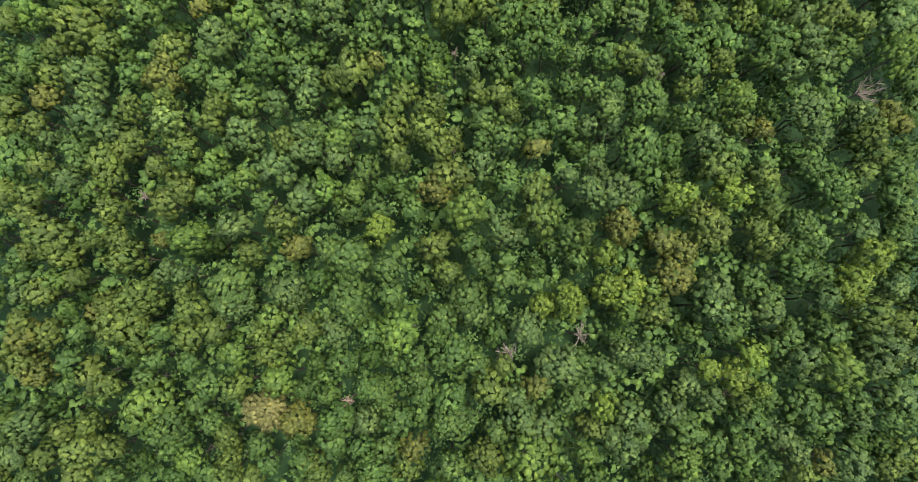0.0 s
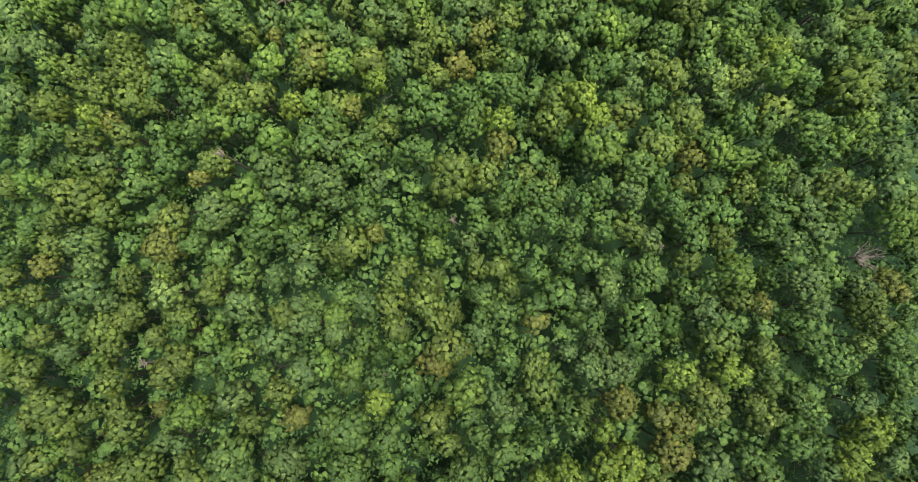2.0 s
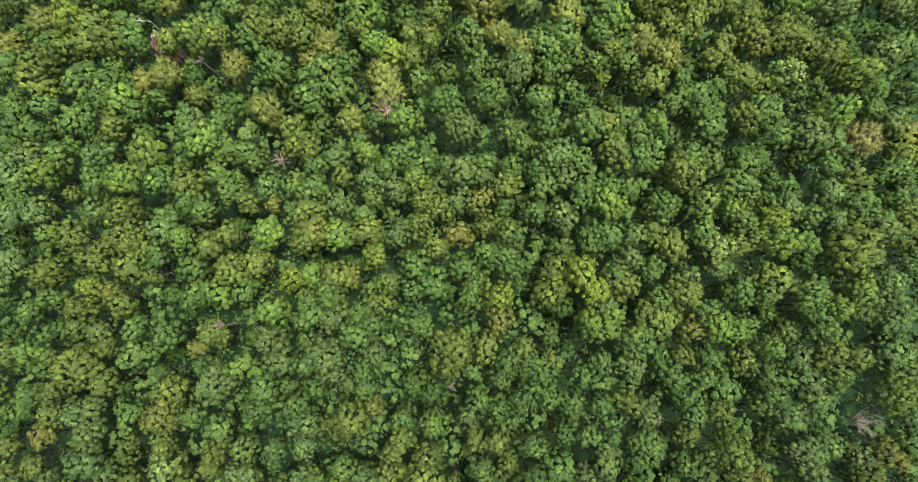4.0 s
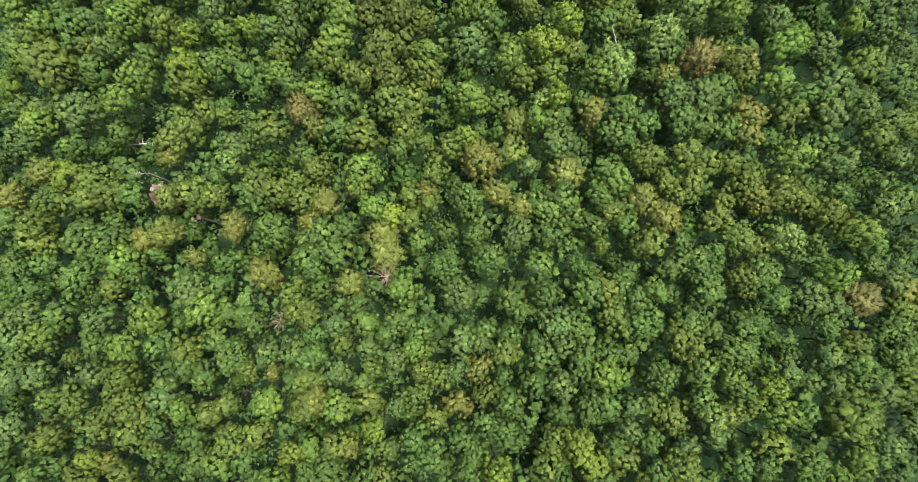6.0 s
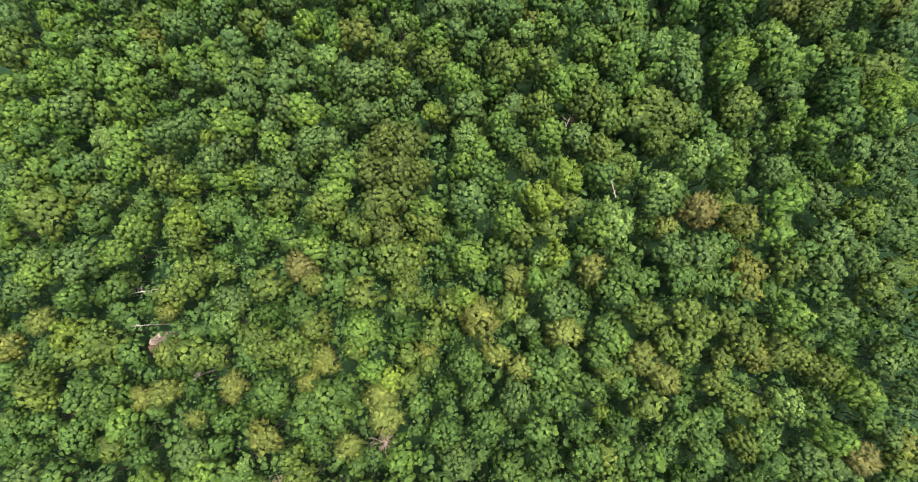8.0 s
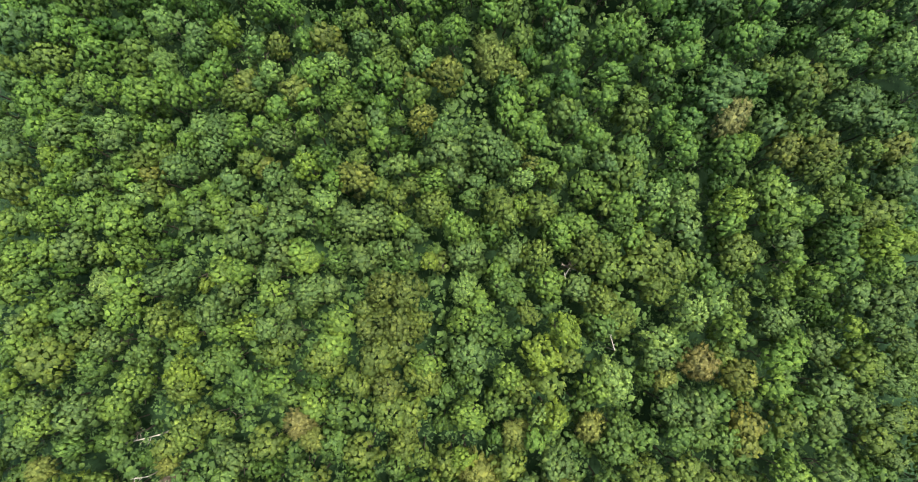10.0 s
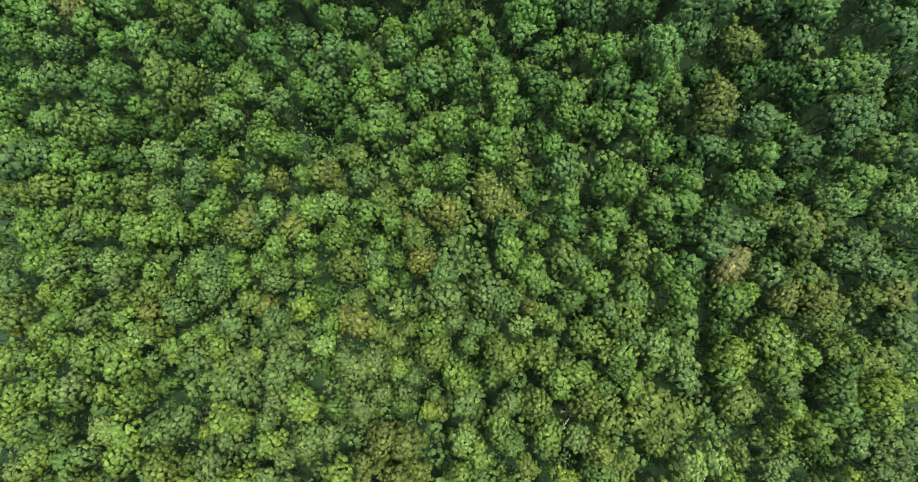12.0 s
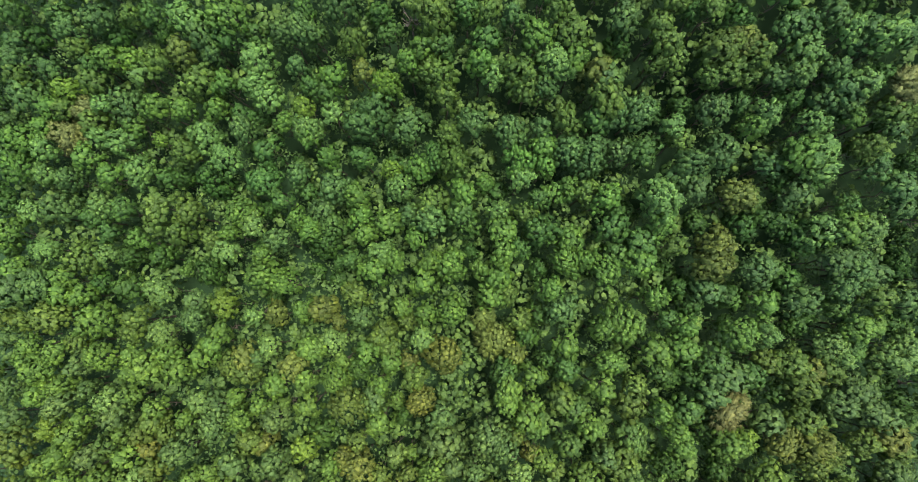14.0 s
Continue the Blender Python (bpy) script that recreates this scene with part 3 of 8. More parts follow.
tree("poplar_tree", 19.3, -14.7, 17.4, 2.0)
tree("small_round_tree", 14.8, -14.7, 16.4, 1.9)
tree("round_crowned_tree", 46.6, -14.5, 15.6, 2.4)
tree("twin_crowned_tree", 66.1, -14.4, 15.9, 2.5, (0.3, 4.1, -0.2, 2.5))
tree("round_crowned_tree", 54.0, -14.2, 15.4, 2.2)
tree("round_crowned_tree", -19.0, -14.1, 12.4, 2.0)
tree("round_crowned_tree", 42.0, -14.0, 13.2, 2.1)
tree("young_oak_tree", 37.8, -14.0, 15.9, 1.4)
tree("ash_tree", 7.7, -13.9, 15.7, 2.1)
tree("round_crowned_tree", -1.1, -13.9, 16.7, 2.4)
tree("ash_tree", 33.8, -13.7, 15.6, 1.9)
tree("ash_tree", 60.2, -13.5, 15.9, 2.6)
tree("understory_tree", 29.3, -13.4, 12.2, 1.5)
tree("round_crowned_tree", -4.8, -13.2, 15.7, 2.1)
tree("spreading_tree", -11.4, -13.2, 15.6, 2.8)
tree("spreading_tree", 16.6, -13.1, 15.7, 2.7)
tree("small_round_tree", -21.6, -12.9, 15.4, 2.0)
tree("oak_tree", 4.5, -12.8, 15.5, 2.6)
tree("oak_tree", -49.0, -12.5, 15.9, 2.1)
tree("twin_crowned_tree", -68.9, -12.5, 14.9, 2.5, (-2.0, 3.4, -1.5, 2.5))
tree("oak_tree", -30.9, -12.5, 16.3, 2.3)
tree("small_round_tree", -34.9, -12.4, 16.3, 2.0)
tree("small_round_tree", -54.0, -12.4, 16.1, 1.6)
tree("small_round_tree", -12.8, -12.3, 16.5, 1.9)
tree("poplar_tree", 39.9, -12.2, 17.0, 1.1)
tree("turning_tree", 10.5, -11.9, 15.3, 1.8)
tree("ash_tree", 30.8, -11.8, 15.2, 2.1)
tree("small_round_tree", -43.8, -11.7, 15.5, 1.8)
tree("maple_tree", -25.1, -11.6, 16.6, 2.4)
tree("small_round_tree", -5.6, -11.2, 15.7, 1.9)
tree("oak_tree", -51.3, -10.9, 15.5, 2.3)
tree("poplar_tree", 36.3, -10.7, 17.4, 2.3)
tree("turning_tree", -59.1, -10.5, 16.0, 2.8)
tree("understory_tree", -20.7, -9.6, 11.6, 1.5)
tree("poplar_tree", 33.2, -9.6, 16.5, 1.4)
tree("maple_tree", 50.4, -9.6, 17.7, 2.7)
tree("oak_tree", 6.1, -9.4, 15.7, 1.6)
tree("ash_tree", 20.0, -9.4, 15.2, 1.6)
tree("ash_tree", 13.6, -9.4, 17.0, 3.2)
tree("slender_tree", -7.8, -9.4, 11.4, 1.7)
tree("small_round_tree", -38.2, -9.3, 14.8, 1.6)
tree("small_round_tree", -54.4, -9.3, 15.4, 1.8)
tree("round_crowned_tree", -16.2, -9.2, 15.6, 2.1)
tree("oak_tree", -60.3, -9.2, 16.3, 1.8)
tree("round_crowned_tree", 2.5, -9.1, 15.8, 2.3)
tree("understory_tree", -47.0, -9.1, 12.9, 1.5)
tree("ash_tree", 57.4, -9.1, 15.7, 2.4)
tree("round_crowned_tree", 17.2, -9.0, 15.7, 2.1)
tree("oak_tree", -66.3, -9.0, 14.2, 2.3)
tree("small_round_tree", -42.2, -8.8, 16.0, 1.8)
tree("understory_tree", -12.2, -8.7, 12.1, 2.2)
tree("ash_tree", 46.3, -8.6, 15.8, 2.7)
tree("ash_tree", 61.3, -8.3, 15.3, 1.9)
tree("slender_tree", -9.5, -8.3, 13.2, 1.7)
tree("young_tree", -5.9, -8.3, 15.7, 1.4)
tree("ash_tree", 24.9, -8.1, 17.0, 2.8)
tree("oak_tree", -26.6, -8.1, 15.2, 2.1)
tree("ash_tree", 22.1, -7.7, 16.6, 2.0)
tree("poplar_tree", 39.3, -7.7, 16.5, 2.2)
tree("maple_tree", -31.1, -7.5, 16.5, 2.1)
tree("spreading_tree", -1.1, -7.5, 16.3, 3.2)
tree("ash_tree", 58.1, -6.7, 16.2, 2.7)
tree("small_round_tree", 42.6, -6.6, 15.2, 1.7)
tree("understory_tree", 21.7, -6.0, 13.1, 1.6)
tree("young_oak_tree", -23.9, -6.0, 15.1, 1.3)
tree("round_crowned_tree", 65.5, -5.7, 16.2, 2.2)
tree("turning_tree", -60.8, -5.6, 15.5, 2.5)
tree("oak_tree", -37.4, -5.6, 16.0, 2.3)
tree("small_round_tree", -3.5, -5.5, 15.5, 1.6)
tree("oak_tree", -44.3, -5.3, 16.2, 2.3)
tree("understory_tree", 5.1, -5.3, 12.5, 1.8)
tree("oak_tree", -57.5, -5.2, 15.2, 2.1)
tree("small_round_tree", -41.6, -5.2, 15.5, 1.8)
tree("round_crowned_tree", -12.1, -5.2, 15.2, 2.1)
tree("oak_tree", -27.5, -5.1, 15.9, 1.9)
tree("oak_tree", -48.1, -5.1, 16.4, 1.9)
tree("round_crowned_tree", 50.4, -5.1, 15.7, 2.6)
tree("round_crowned_tree", 44.9, -5.0, 15.8, 2.2)
tree("understory_tree", 32.3, -4.8, 12.3, 2.3)
tree("round_crowned_tree", -71.1, -4.8, 16.0, 2.5)
tree("small_round_tree", -52.8, -4.7, 15.9, 1.8)
tree("ash_tree", -16.9, -4.7, 16.2, 2.3)
tree("round_crowned_tree", 36.3, -4.6, 15.3, 2.1)
tree("oak_tree", -33.4, -4.3, 16.3, 1.8)
tree("oak_tree", -20.9, -4.3, 16.4, 2.1)
tree("ash_tree", 9.6, -4.2, 16.7, 2.9)
tree("maple_tree", -7.5, -4.2, 17.8, 3.0)
tree("twin_crowned_tree", 70.1, -4.1, 15.7, 2.2, (-0.3, 3.7, 0.6, 2.6))
tree("oak_tree", -61.1, -3.5, 16.3, 1.8)
tree("oak_tree", 61.2, -3.5, 15.6, 2.4)
tree("oak_tree", -47.0, -3.1, 16.9, 3.9)
tree("round_crowned_tree", -2.7, -3.1, 16.6, 2.4)
tree("maple_tree", -25.6, -2.7, 16.3, 1.6)
tree("ash_tree", 2.1, -2.3, 15.6, 2.4)
tree("oak_tree", 55.2, -2.3, 16.9, 2.7)
tree("small_round_tree", 37.4, -2.2, 16.0, 1.6)
tree("turning_tree", -50.4, -1.9, 15.0, 1.8)
tree("oak_tree", -37.4, -1.9, 15.7, 2.0)
tree("spreading_tree", -14.5, -1.9, 16.1, 3.1)
tree("maple_tree", -53.7, -1.9, 16.2, 1.6)
tree("oak_tree", 26.5, -1.9, 16.3, 2.2)
tree("maple_tree", 22.5, -1.9, 16.3, 2.0)
tree("ash_tree", 41.4, -1.9, 16.5, 2.4)
tree("ash_tree", 34.2, -1.5, 17.0, 2.7)
tree("round_crowned_tree", 65.9, -1.1, 16.2, 2.2)
tree("oak_tree", -48.1, -1.1, 16.3, 2.1)
tree("ash_tree", -30.9, -1.1, 17.1, 2.9)
tree("poplar_tree", 11.1, -1.1, 16.6, 1.7)
tree("spreading_tree", 1.3, -0.7, 16.7, 3.5)
tree("poplar_tree", 14.6, -0.7, 17.7, 2.8)
tree("spreading_tree", -14.7, -0.3, 17.2, 2.9)
tree("round_crowned_tree", 42.0, -0.3, 15.8, 2.1)
tree("ash_tree", 49.4, -0.3, 16.2, 1.7)
tree("spreading_tree", -69.4, -0.2, 14.7, 2.5, (3.6, -0.1, 1.5, 2.2), (-0.7, 3.4, 2.2, 2.8))
tree("poplar_tree", 21.5, -0.0, 17.3, 2.0)
# trees about 10 m along the way
tree("round_crowned_tree", -9.6, 0.1, 15.5, 2.3)
tree("oak_tree", -44.2, 0.1, 16.9, 3.3)
tree("poplar_tree", 52.1, 0.5, 17.2, 1.9)
tree("understory_tree", -54.7, 0.5, 9.6, 1.6)
tree("round_crowned_tree", 63.5, 0.5, 12.0, 1.9)
tree("oak_tree", -57.9, 0.5, 16.1, 1.8)
tree("ash_tree", -60.7, 0.5, 16.0, 2.1)
tree("oak_tree", -38.5, 0.5, 14.7, 1.6)
tree("poplar_tree", 19.5, 0.9, 17.7, 2.3)
tree("ash_tree", 34.5, 0.9, 16.3, 2.7)
tree("ash_tree", -24.0, 0.9, 16.0, 3.1)
tree("maple_tree", 25.7, 1.3, 15.8, 1.4)
tree("ash_tree", 59.2, 1.3, 16.6, 2.2)
tree("spreading_tree", -31.3, 1.3, 17.8, 3.7)
tree("understory_tree", -5.3, 1.4, 9.6, 1.6)
tree("poplar_tree", 22.4, 1.7, 16.8, 2.4)
tree("round_crowned_tree", 39.4, 1.7, 15.5, 2.1)
tree("poplar_tree", 53.3, 2.1, 17.1, 2.4)
tree("round_crowned_tree", 6.5, 2.1, 15.8, 2.6)
tree("understory_tree", -19.8, 2.2, 13.3, 1.8)
tree("oak_tree", -53.1, 2.5, 15.8, 1.6)
tree("maple_tree", -55.3, 2.5, 15.6, 1.6)
tree("turning_tree", 28.8, 2.9, 16.8, 2.8)
tree("small_round_tree", 49.1, 2.9, 15.5, 1.9)
tree("ash_tree", -38.6, 3.0, 15.0, 1.5)
tree("round_crowned_tree", 45.7, 3.3, 16.0, 2.2)
tree("oak_tree", -1.5, 3.3, 15.2, 2.1)
tree("ash_tree", -41.1, 3.4, 15.0, 1.5)
tree("twin_crowned_tree", 66.6, 3.7, 15.8, 2.2, (3.9, 0.5, -0.8, 2.8))
tree("understory_tree", 10.5, 3.8, 11.7, 1.7)
tree("slender_tree", -65.3, 3.9, 10.6, 1.6)
tree("understory_tree", 63.2, 3.9, 12.5, 1.4)
tree("round_crowned_tree", -9.5, 4.1, 16.8, 2.4)
tree("small_round_tree", 2.8, 4.8, 16.2, 1.6)
tree("poplar_tree", 55.9, 5.2, 17.7, 3.0)
tree("spreading_tree", -15.3, 5.4, 16.7, 3.9)
tree("oak_tree", -46.0, 5.4, 15.9, 2.6)
tree("round_crowned_tree", 16.5, 5.4, 13.2, 2.2)
tree("small_round_tree", -61.7, 5.4, 15.3, 1.6)
tree("slender_tree", 64.1, 5.5, 14.5, 1.6)
tree("poplar_tree", 19.3, 5.6, 16.3, 1.7)
tree("oak_tree", -55.1, 5.8, 15.5, 2.1)
tree("round_crowned_tree", -17.9, 6.1, 16.5, 2.1)
tree("round_crowned_tree", 45.3, 6.1, 15.3, 2.2)
tree("oak_tree", -28.8, 6.2, 15.2, 2.1)
tree("oak_tree", -60.6, 6.2, 15.1, 1.6)
tree("turning_tree", 30.5, 6.5, 14.8, 2.1)
tree("turning_tree", -22.6, 6.6, 15.2, 2.1)
tree("oak_tree", -3.1, 6.9, 15.7, 2.7)
tree("turning_tree", -21.8, 7.0, 14.9, 1.5)
tree("understory_tree", 12.8, 7.1, 12.5, 2.0)
tree("oak_tree", 41.6, 7.2, 16.3, 2.4)
tree("turning_tree", 27.6, 7.3, 14.7, 1.8)
tree("round_crowned_tree", 1.7, 7.3, 15.6, 2.1)
tree("round_crowned_tree", 48.0, 7.6, 16.6, 2.5)
tree("understory_tree", -34.8, 7.6, 12.1, 1.7)
tree("round_crowned_tree", 60.3, 7.7, 16.6, 2.2)
tree("young_oak_tree", -50.3, 7.7, 16.0, 1.5)
tree("oak_tree", -56.3, 7.9, 16.5, 3.3)
tree("turning_tree", -41.6, 7.9, 14.5, 1.3)
tree("ash_tree", 6.4, 7.9, 15.7, 2.1)
tree("oak_tree", -46.7, 7.9, 16.5, 2.1)
tree("understory_tree", -25.9, 8.0, 9.8, 1.6)
tree("maple_tree", -36.6, 8.0, 17.9, 2.9)
tree("round_crowned_tree", -65.8, 8.1, 16.9, 2.3)
tree("round_crowned_tree", 15.2, 8.5, 15.3, 2.2)
tree("young_oak_tree", 17.0, 8.7, 15.8, 1.3)
tree("ash_tree", 55.4, 8.8, 16.5, 1.9)
tree("round_crowned_tree", 69.6, 9.0, 14.8, 2.4)
tree("oak_tree", 39.7, 9.1, 16.3, 1.7)
tree("turning_tree", 21.7, 9.1, 16.9, 2.8)
tree("oak_tree", 33.8, 9.2, 16.4, 3.0)
tree("poplar_tree", -11.0, 9.2, 16.8, 2.4)
tree("twin_crowned_tree", -70.6, 9.4, 15.3, 2.8, (-0.1, 3.4, 1.3, 2.1))
tree("round_crowned_tree", 65.1, 9.4, 9.6, 1.8)
tree("oak_tree", -57.5, 9.6, 16.3, 2.1)
tree("ash_tree", 5.2, 9.6, 15.9, 2.1)
tree("round_crowned_tree", 45.8, 9.6, 15.9, 2.2)
tree("ash_tree", -30.8, 9.7, 16.8, 2.4)
tree("oak_tree", -24.6, 10.6, 15.5, 2.3)
tree("understory_tree", 57.7, 11.0, 11.5, 1.3)
tree("young_oak_tree", 41.5, 11.1, 15.8, 1.4)
tree("round_crowned_tree", 62.3, 11.1, 15.5, 2.3)
tree("oak_tree", 11.3, 11.2, 15.5, 2.4)
tree("maple_tree", 1.3, 11.4, 17.8, 2.7)
tree("oak_tree", 31.9, 11.5, 16.2, 1.9)
tree("round_crowned_tree", -6.4, 11.7, 15.1, 2.1)
tree("round_crowned_tree", -15.2, 11.8, 15.4, 2.3)
tree("oak_tree", -48.1, 11.8, 16.2, 2.3)
tree("oak_tree", -60.4, 11.8, 15.0, 1.8)
tree("young_tree", -11.0, 12.0, 15.9, 1.4)
tree("oak_tree", -39.8, 12.8, 16.6, 2.2)
tree("small_round_tree", -26.7, 12.8, 16.2, 1.6)
tree("round_crowned_tree", 71.4, 13.0, 14.3, 2.2)
tree("ash_tree", -21.1, 13.3, 16.6, 2.7)
tree("poplar_tree", 35.9, 13.3, 17.6, 2.5)
tree("poplar_tree", 29.3, 13.3, 17.4, 2.5)
tree("understory_tree", -54.8, 13.6, 12.3, 1.7)
tree("ash_tree", 17.7, 13.8, 17.2, 2.8)
tree("small_round_tree", -35.0, 13.8, 15.5, 1.6)
tree("ash_tree", 20.9, 13.8, 16.9, 2.8)
tree("oak_tree", -59.1, 13.8, 16.2, 1.8)
tree("maple_tree", -14.1, 13.9, 16.6, 1.6)
tree("small_round_tree", 60.5, 13.9, 15.2, 1.8)
tree("round_crowned_tree", 42.0, 14.0, 15.3, 2.1)
tree("maple_tree", -49.7, 14.1, 16.2, 1.3)
tree("oak_tree", 10.4, 14.3, 16.1, 2.2)
tree("oak_tree", -62.7, 14.3, 16.0, 2.0)
tree("turning_tree", -3.1, 14.4, 15.7, 2.1)
tree("maple_tree", -17.9, 14.5, 15.6, 1.8)
tree("understory_tree", -7.8, 14.6, 10.3, 1.7)
tree("oak_tree", -37.9, 14.8, 16.8, 2.7)
tree("round_crowned_tree", 53.1, 14.8, 16.5, 2.1)
tree("spreading_tree", 50.9, 14.9, 16.7, 3.0)
tree("round_crowned_tree", -32.1, 15.0, 16.1, 2.3)
tree("small_round_tree", 6.8, 15.1, 15.9, 1.9)
tree("understory_tree", -11.0, 15.3, 12.9, 1.5)
tree("maple_tree", -29.0, 15.6, 16.2, 1.4)
tree("round_crowned_tree", 64.2, 15.6, 12.7, 1.9)
tree("ash_tree", -53.5, 15.8, 16.3, 1.6)
tree("ash_tree", 14.6, 16.1, 16.0, 1.4)
tree("oak_tree", 41.1, 16.2, 16.3, 2.1)
tree("understory_tree", 4.7, 16.3, 8.9, 1.4)
tree("oak_tree", -48.8, 16.4, 15.5, 2.1)
tree("oak_tree", -1.1, 16.4, 15.9, 2.7)
tree("oak_tree", 55.4, 16.5, 16.1, 1.8)
tree("ash_tree", 18.8, 17.1, 15.3, 1.9)
tree("round_crowned_tree", 70.3, 17.3, 15.2, 2.3)
tree("round_crowned_tree", -13.2, 17.4, 15.1, 2.1)
tree("small_round_tree", 60.3, 17.4, 16.3, 1.8)
tree("oak_tree", 35.3, 17.5, 16.1, 2.4)
tree("small_round_tree", 47.3, 17.5, 16.1, 1.7)
tree("round_crowned_tree", 31.2, 17.6, 9.2, 1.9)
tree("round_crowned_tree", -70.5, 17.7, 15.7, 2.0)
tree("ash_tree", -25.2, 17.7, 16.2, 2.6)
tree("maple_tree", -33.8, 17.8, 15.6, 1.8)
tree("young_oak_tree", -41.7, 17.9, 15.2, 1.5)
tree("oak_tree", -57.5, 17.9, 15.9, 1.6)
tree("round_crowned_tree", 23.7, 18.1, 16.4, 2.4)
tree("small_round_tree", -52.9, 18.4, 15.5, 1.8)
tree("ash_tree", 2.9, 18.4, 15.2, 2.1)
tree("small_round_tree", -38.1, 18.5, 16.2, 1.9)
tree("oak_tree", -49.8, 18.9, 15.5, 2.5)
tree("round_crowned_tree", -61.8, 18.9, 16.0, 2.5)
tree("small_round_tree", 25.7, 19.0, 15.6, 1.7)
tree("ash_tree", -16.6, 19.1, 16.7, 2.2)
tree("oak_tree", -8.3, 19.3, 15.2, 1.8)
tree("understory_tree", 28.8, 19.3, 12.5, 1.8)
tree("oak_tree", 58.6, 19.7, 15.4, 2.3)
tree("ash_tree", -20.4, 19.7, 15.3, 1.8)
tree("understory_tree", 47.0, 19.9, 12.6, 1.8)
# trees about 30 m along the way
tree("small_round_tree", 36.4, 20.1, 15.3, 1.8)
tree("turning_tree", 10.5, 20.1, 15.3, 1.7)
tree("oak_tree", -2.6, 20.1, 15.7, 1.7)
tree("ash_tree", -21.6, 20.1, 15.3, 1.8)
tree("oak_tree", -46.1, 20.3, 15.9, 2.1)
tree("small_round_tree", 63.4, 20.3, 15.1, 1.7)
tree("small_round_tree", -53.2, 20.4, 16.0, 1.6)
tree("oak_tree", -38.1, 20.8, 15.9, 2.1)
tree("maple_tree", -16.4, 20.9, 16.4, 1.9)
tree("round_crowned_tree", 24.2, 20.9, 16.5, 2.5)
tree("small_round_tree", 3.0, 20.9, 16.2, 1.6)
tree("understory_tree", 16.6, 21.1, 12.0, 1.8)
tree("young_tree", -61.0, 21.2, 15.0, 1.5)
tree("oak_tree", -1.0, 21.2, 15.3, 1.9)
tree("oak_tree", -24.0, 21.2, 16.3, 1.7)
tree("round_crowned_tree", 6.1, 21.3, 16.2, 2.2)
tree("ash_tree", -57.3, 21.6, 14.9, 1.6)
tree("understory_tree", 30.0, 21.6, 13.2, 2.0)
tree("oak_tree", -44.9, 21.6, 16.3, 2.1)
tree("ash_tree", 34.1, 21.6, 15.9, 2.7)
tree("ash_tree", -29.7, 22.0, 16.2, 3.1)
tree("ash_tree", 49.4, 22.0, 16.0, 1.9)
tree("twin_crowned_tree", -71.0, 22.2, 14.2, 2.5, (2.1, 3.3, 0.2, 2.4))
tree("oak_tree", 56.8, 22.4, 16.2, 2.8)
tree("ash_tree", -21.2, 22.4, 15.0, 1.8)
tree("small_round_tree", -19.5, 22.4, 15.4, 1.9)
tree("oak_tree", -9.4, 22.4, 15.7, 2.2)
tree("small_round_tree", 10.2, 22.4, 14.8, 1.8)
tree("ash_tree", -12.5, 22.4, 16.3, 2.2)
tree("turning_tree", 41.0, 22.4, 16.2, 1.9)
tree("twin_crowned_tree", 70.3, 22.8, 13.5, 2.5, (0.2, 3.1, 0.6, 2.0))
tree("ash_tree", -48.4, 22.8, 15.9, 1.9)
tree("oak_tree", -4.6, 22.8, 16.2, 2.5)
tree("oak_tree", -62.5, 23.2, 16.0, 1.6)
tree("ash_tree", 17.3, 23.2, 15.2, 1.6)
tree("ash_tree", 20.4, 23.2, 15.2, 1.4)
tree("oak_tree", 37.7, 23.2, 16.1, 1.6)
tree("round_crowned_tree", 3.4, 23.6, 16.2, 2.2)
tree("round_crowned_tree", -15.7, 23.6, 16.0, 2.1)
tree("spreading_tree", 13.8, 23.6, 15.5, 2.7)
tree("oak_tree", -58.6, 23.6, 16.2, 1.6)
tree("round_crowned_tree", 30.9, 24.0, 15.4, 2.1)
tree("aspen_tree", -39.5, 24.0, 16.8, 2.4)
tree("oak_tree", -33.9, 24.0, 15.9, 1.8)
tree("ash_tree", -51.0, 24.0, 17.0, 2.7)
tree("turning_tree", 62.0, 24.0, 15.7, 1.5)
tree("aspen_tree", 19.8, 24.8, 16.6, 1.7)
tree("oak_tree", 6.9, 24.8, 16.0, 1.9)
tree("small_round_tree", 24.3, 24.8, 15.9, 1.9)
tree("ash_tree", 55.3, 24.8, 16.9, 2.4)
tree("ash_tree", 47.7, 25.2, 16.4, 2.9)
tree("turning_tree", 59.7, 25.5, 16.2, 2.0)
tree("oak_tree", -3.7, 25.6, 16.7, 2.2)
tree("small_round_tree", 34.2, 25.6, 16.0, 1.7)
tree("oak_tree", -8.9, 25.6, 15.6, 1.8)
tree("oak_tree", -33.0, 25.6, 16.5, 2.1)
tree("small_round_tree", 64.1, 25.7, 14.8, 1.8)
tree("ash_tree", 20.3, 26.0, 16.0, 1.9)
tree("ash_tree", -24.9, 26.0, 16.5, 2.1)
tree("oak_tree", -45.6, 26.0, 15.8, 1.9)
tree("understory_tree", 43.8, 26.1, 12.5, 2.0)
tree("maple_tree", 37.1, 26.4, 17.0, 3.0)
tree("round_crowned_tree", -29.1, 26.4, 16.2, 2.2)
tree("round_crowned_tree", 51.2, 26.4, 15.8, 2.3)
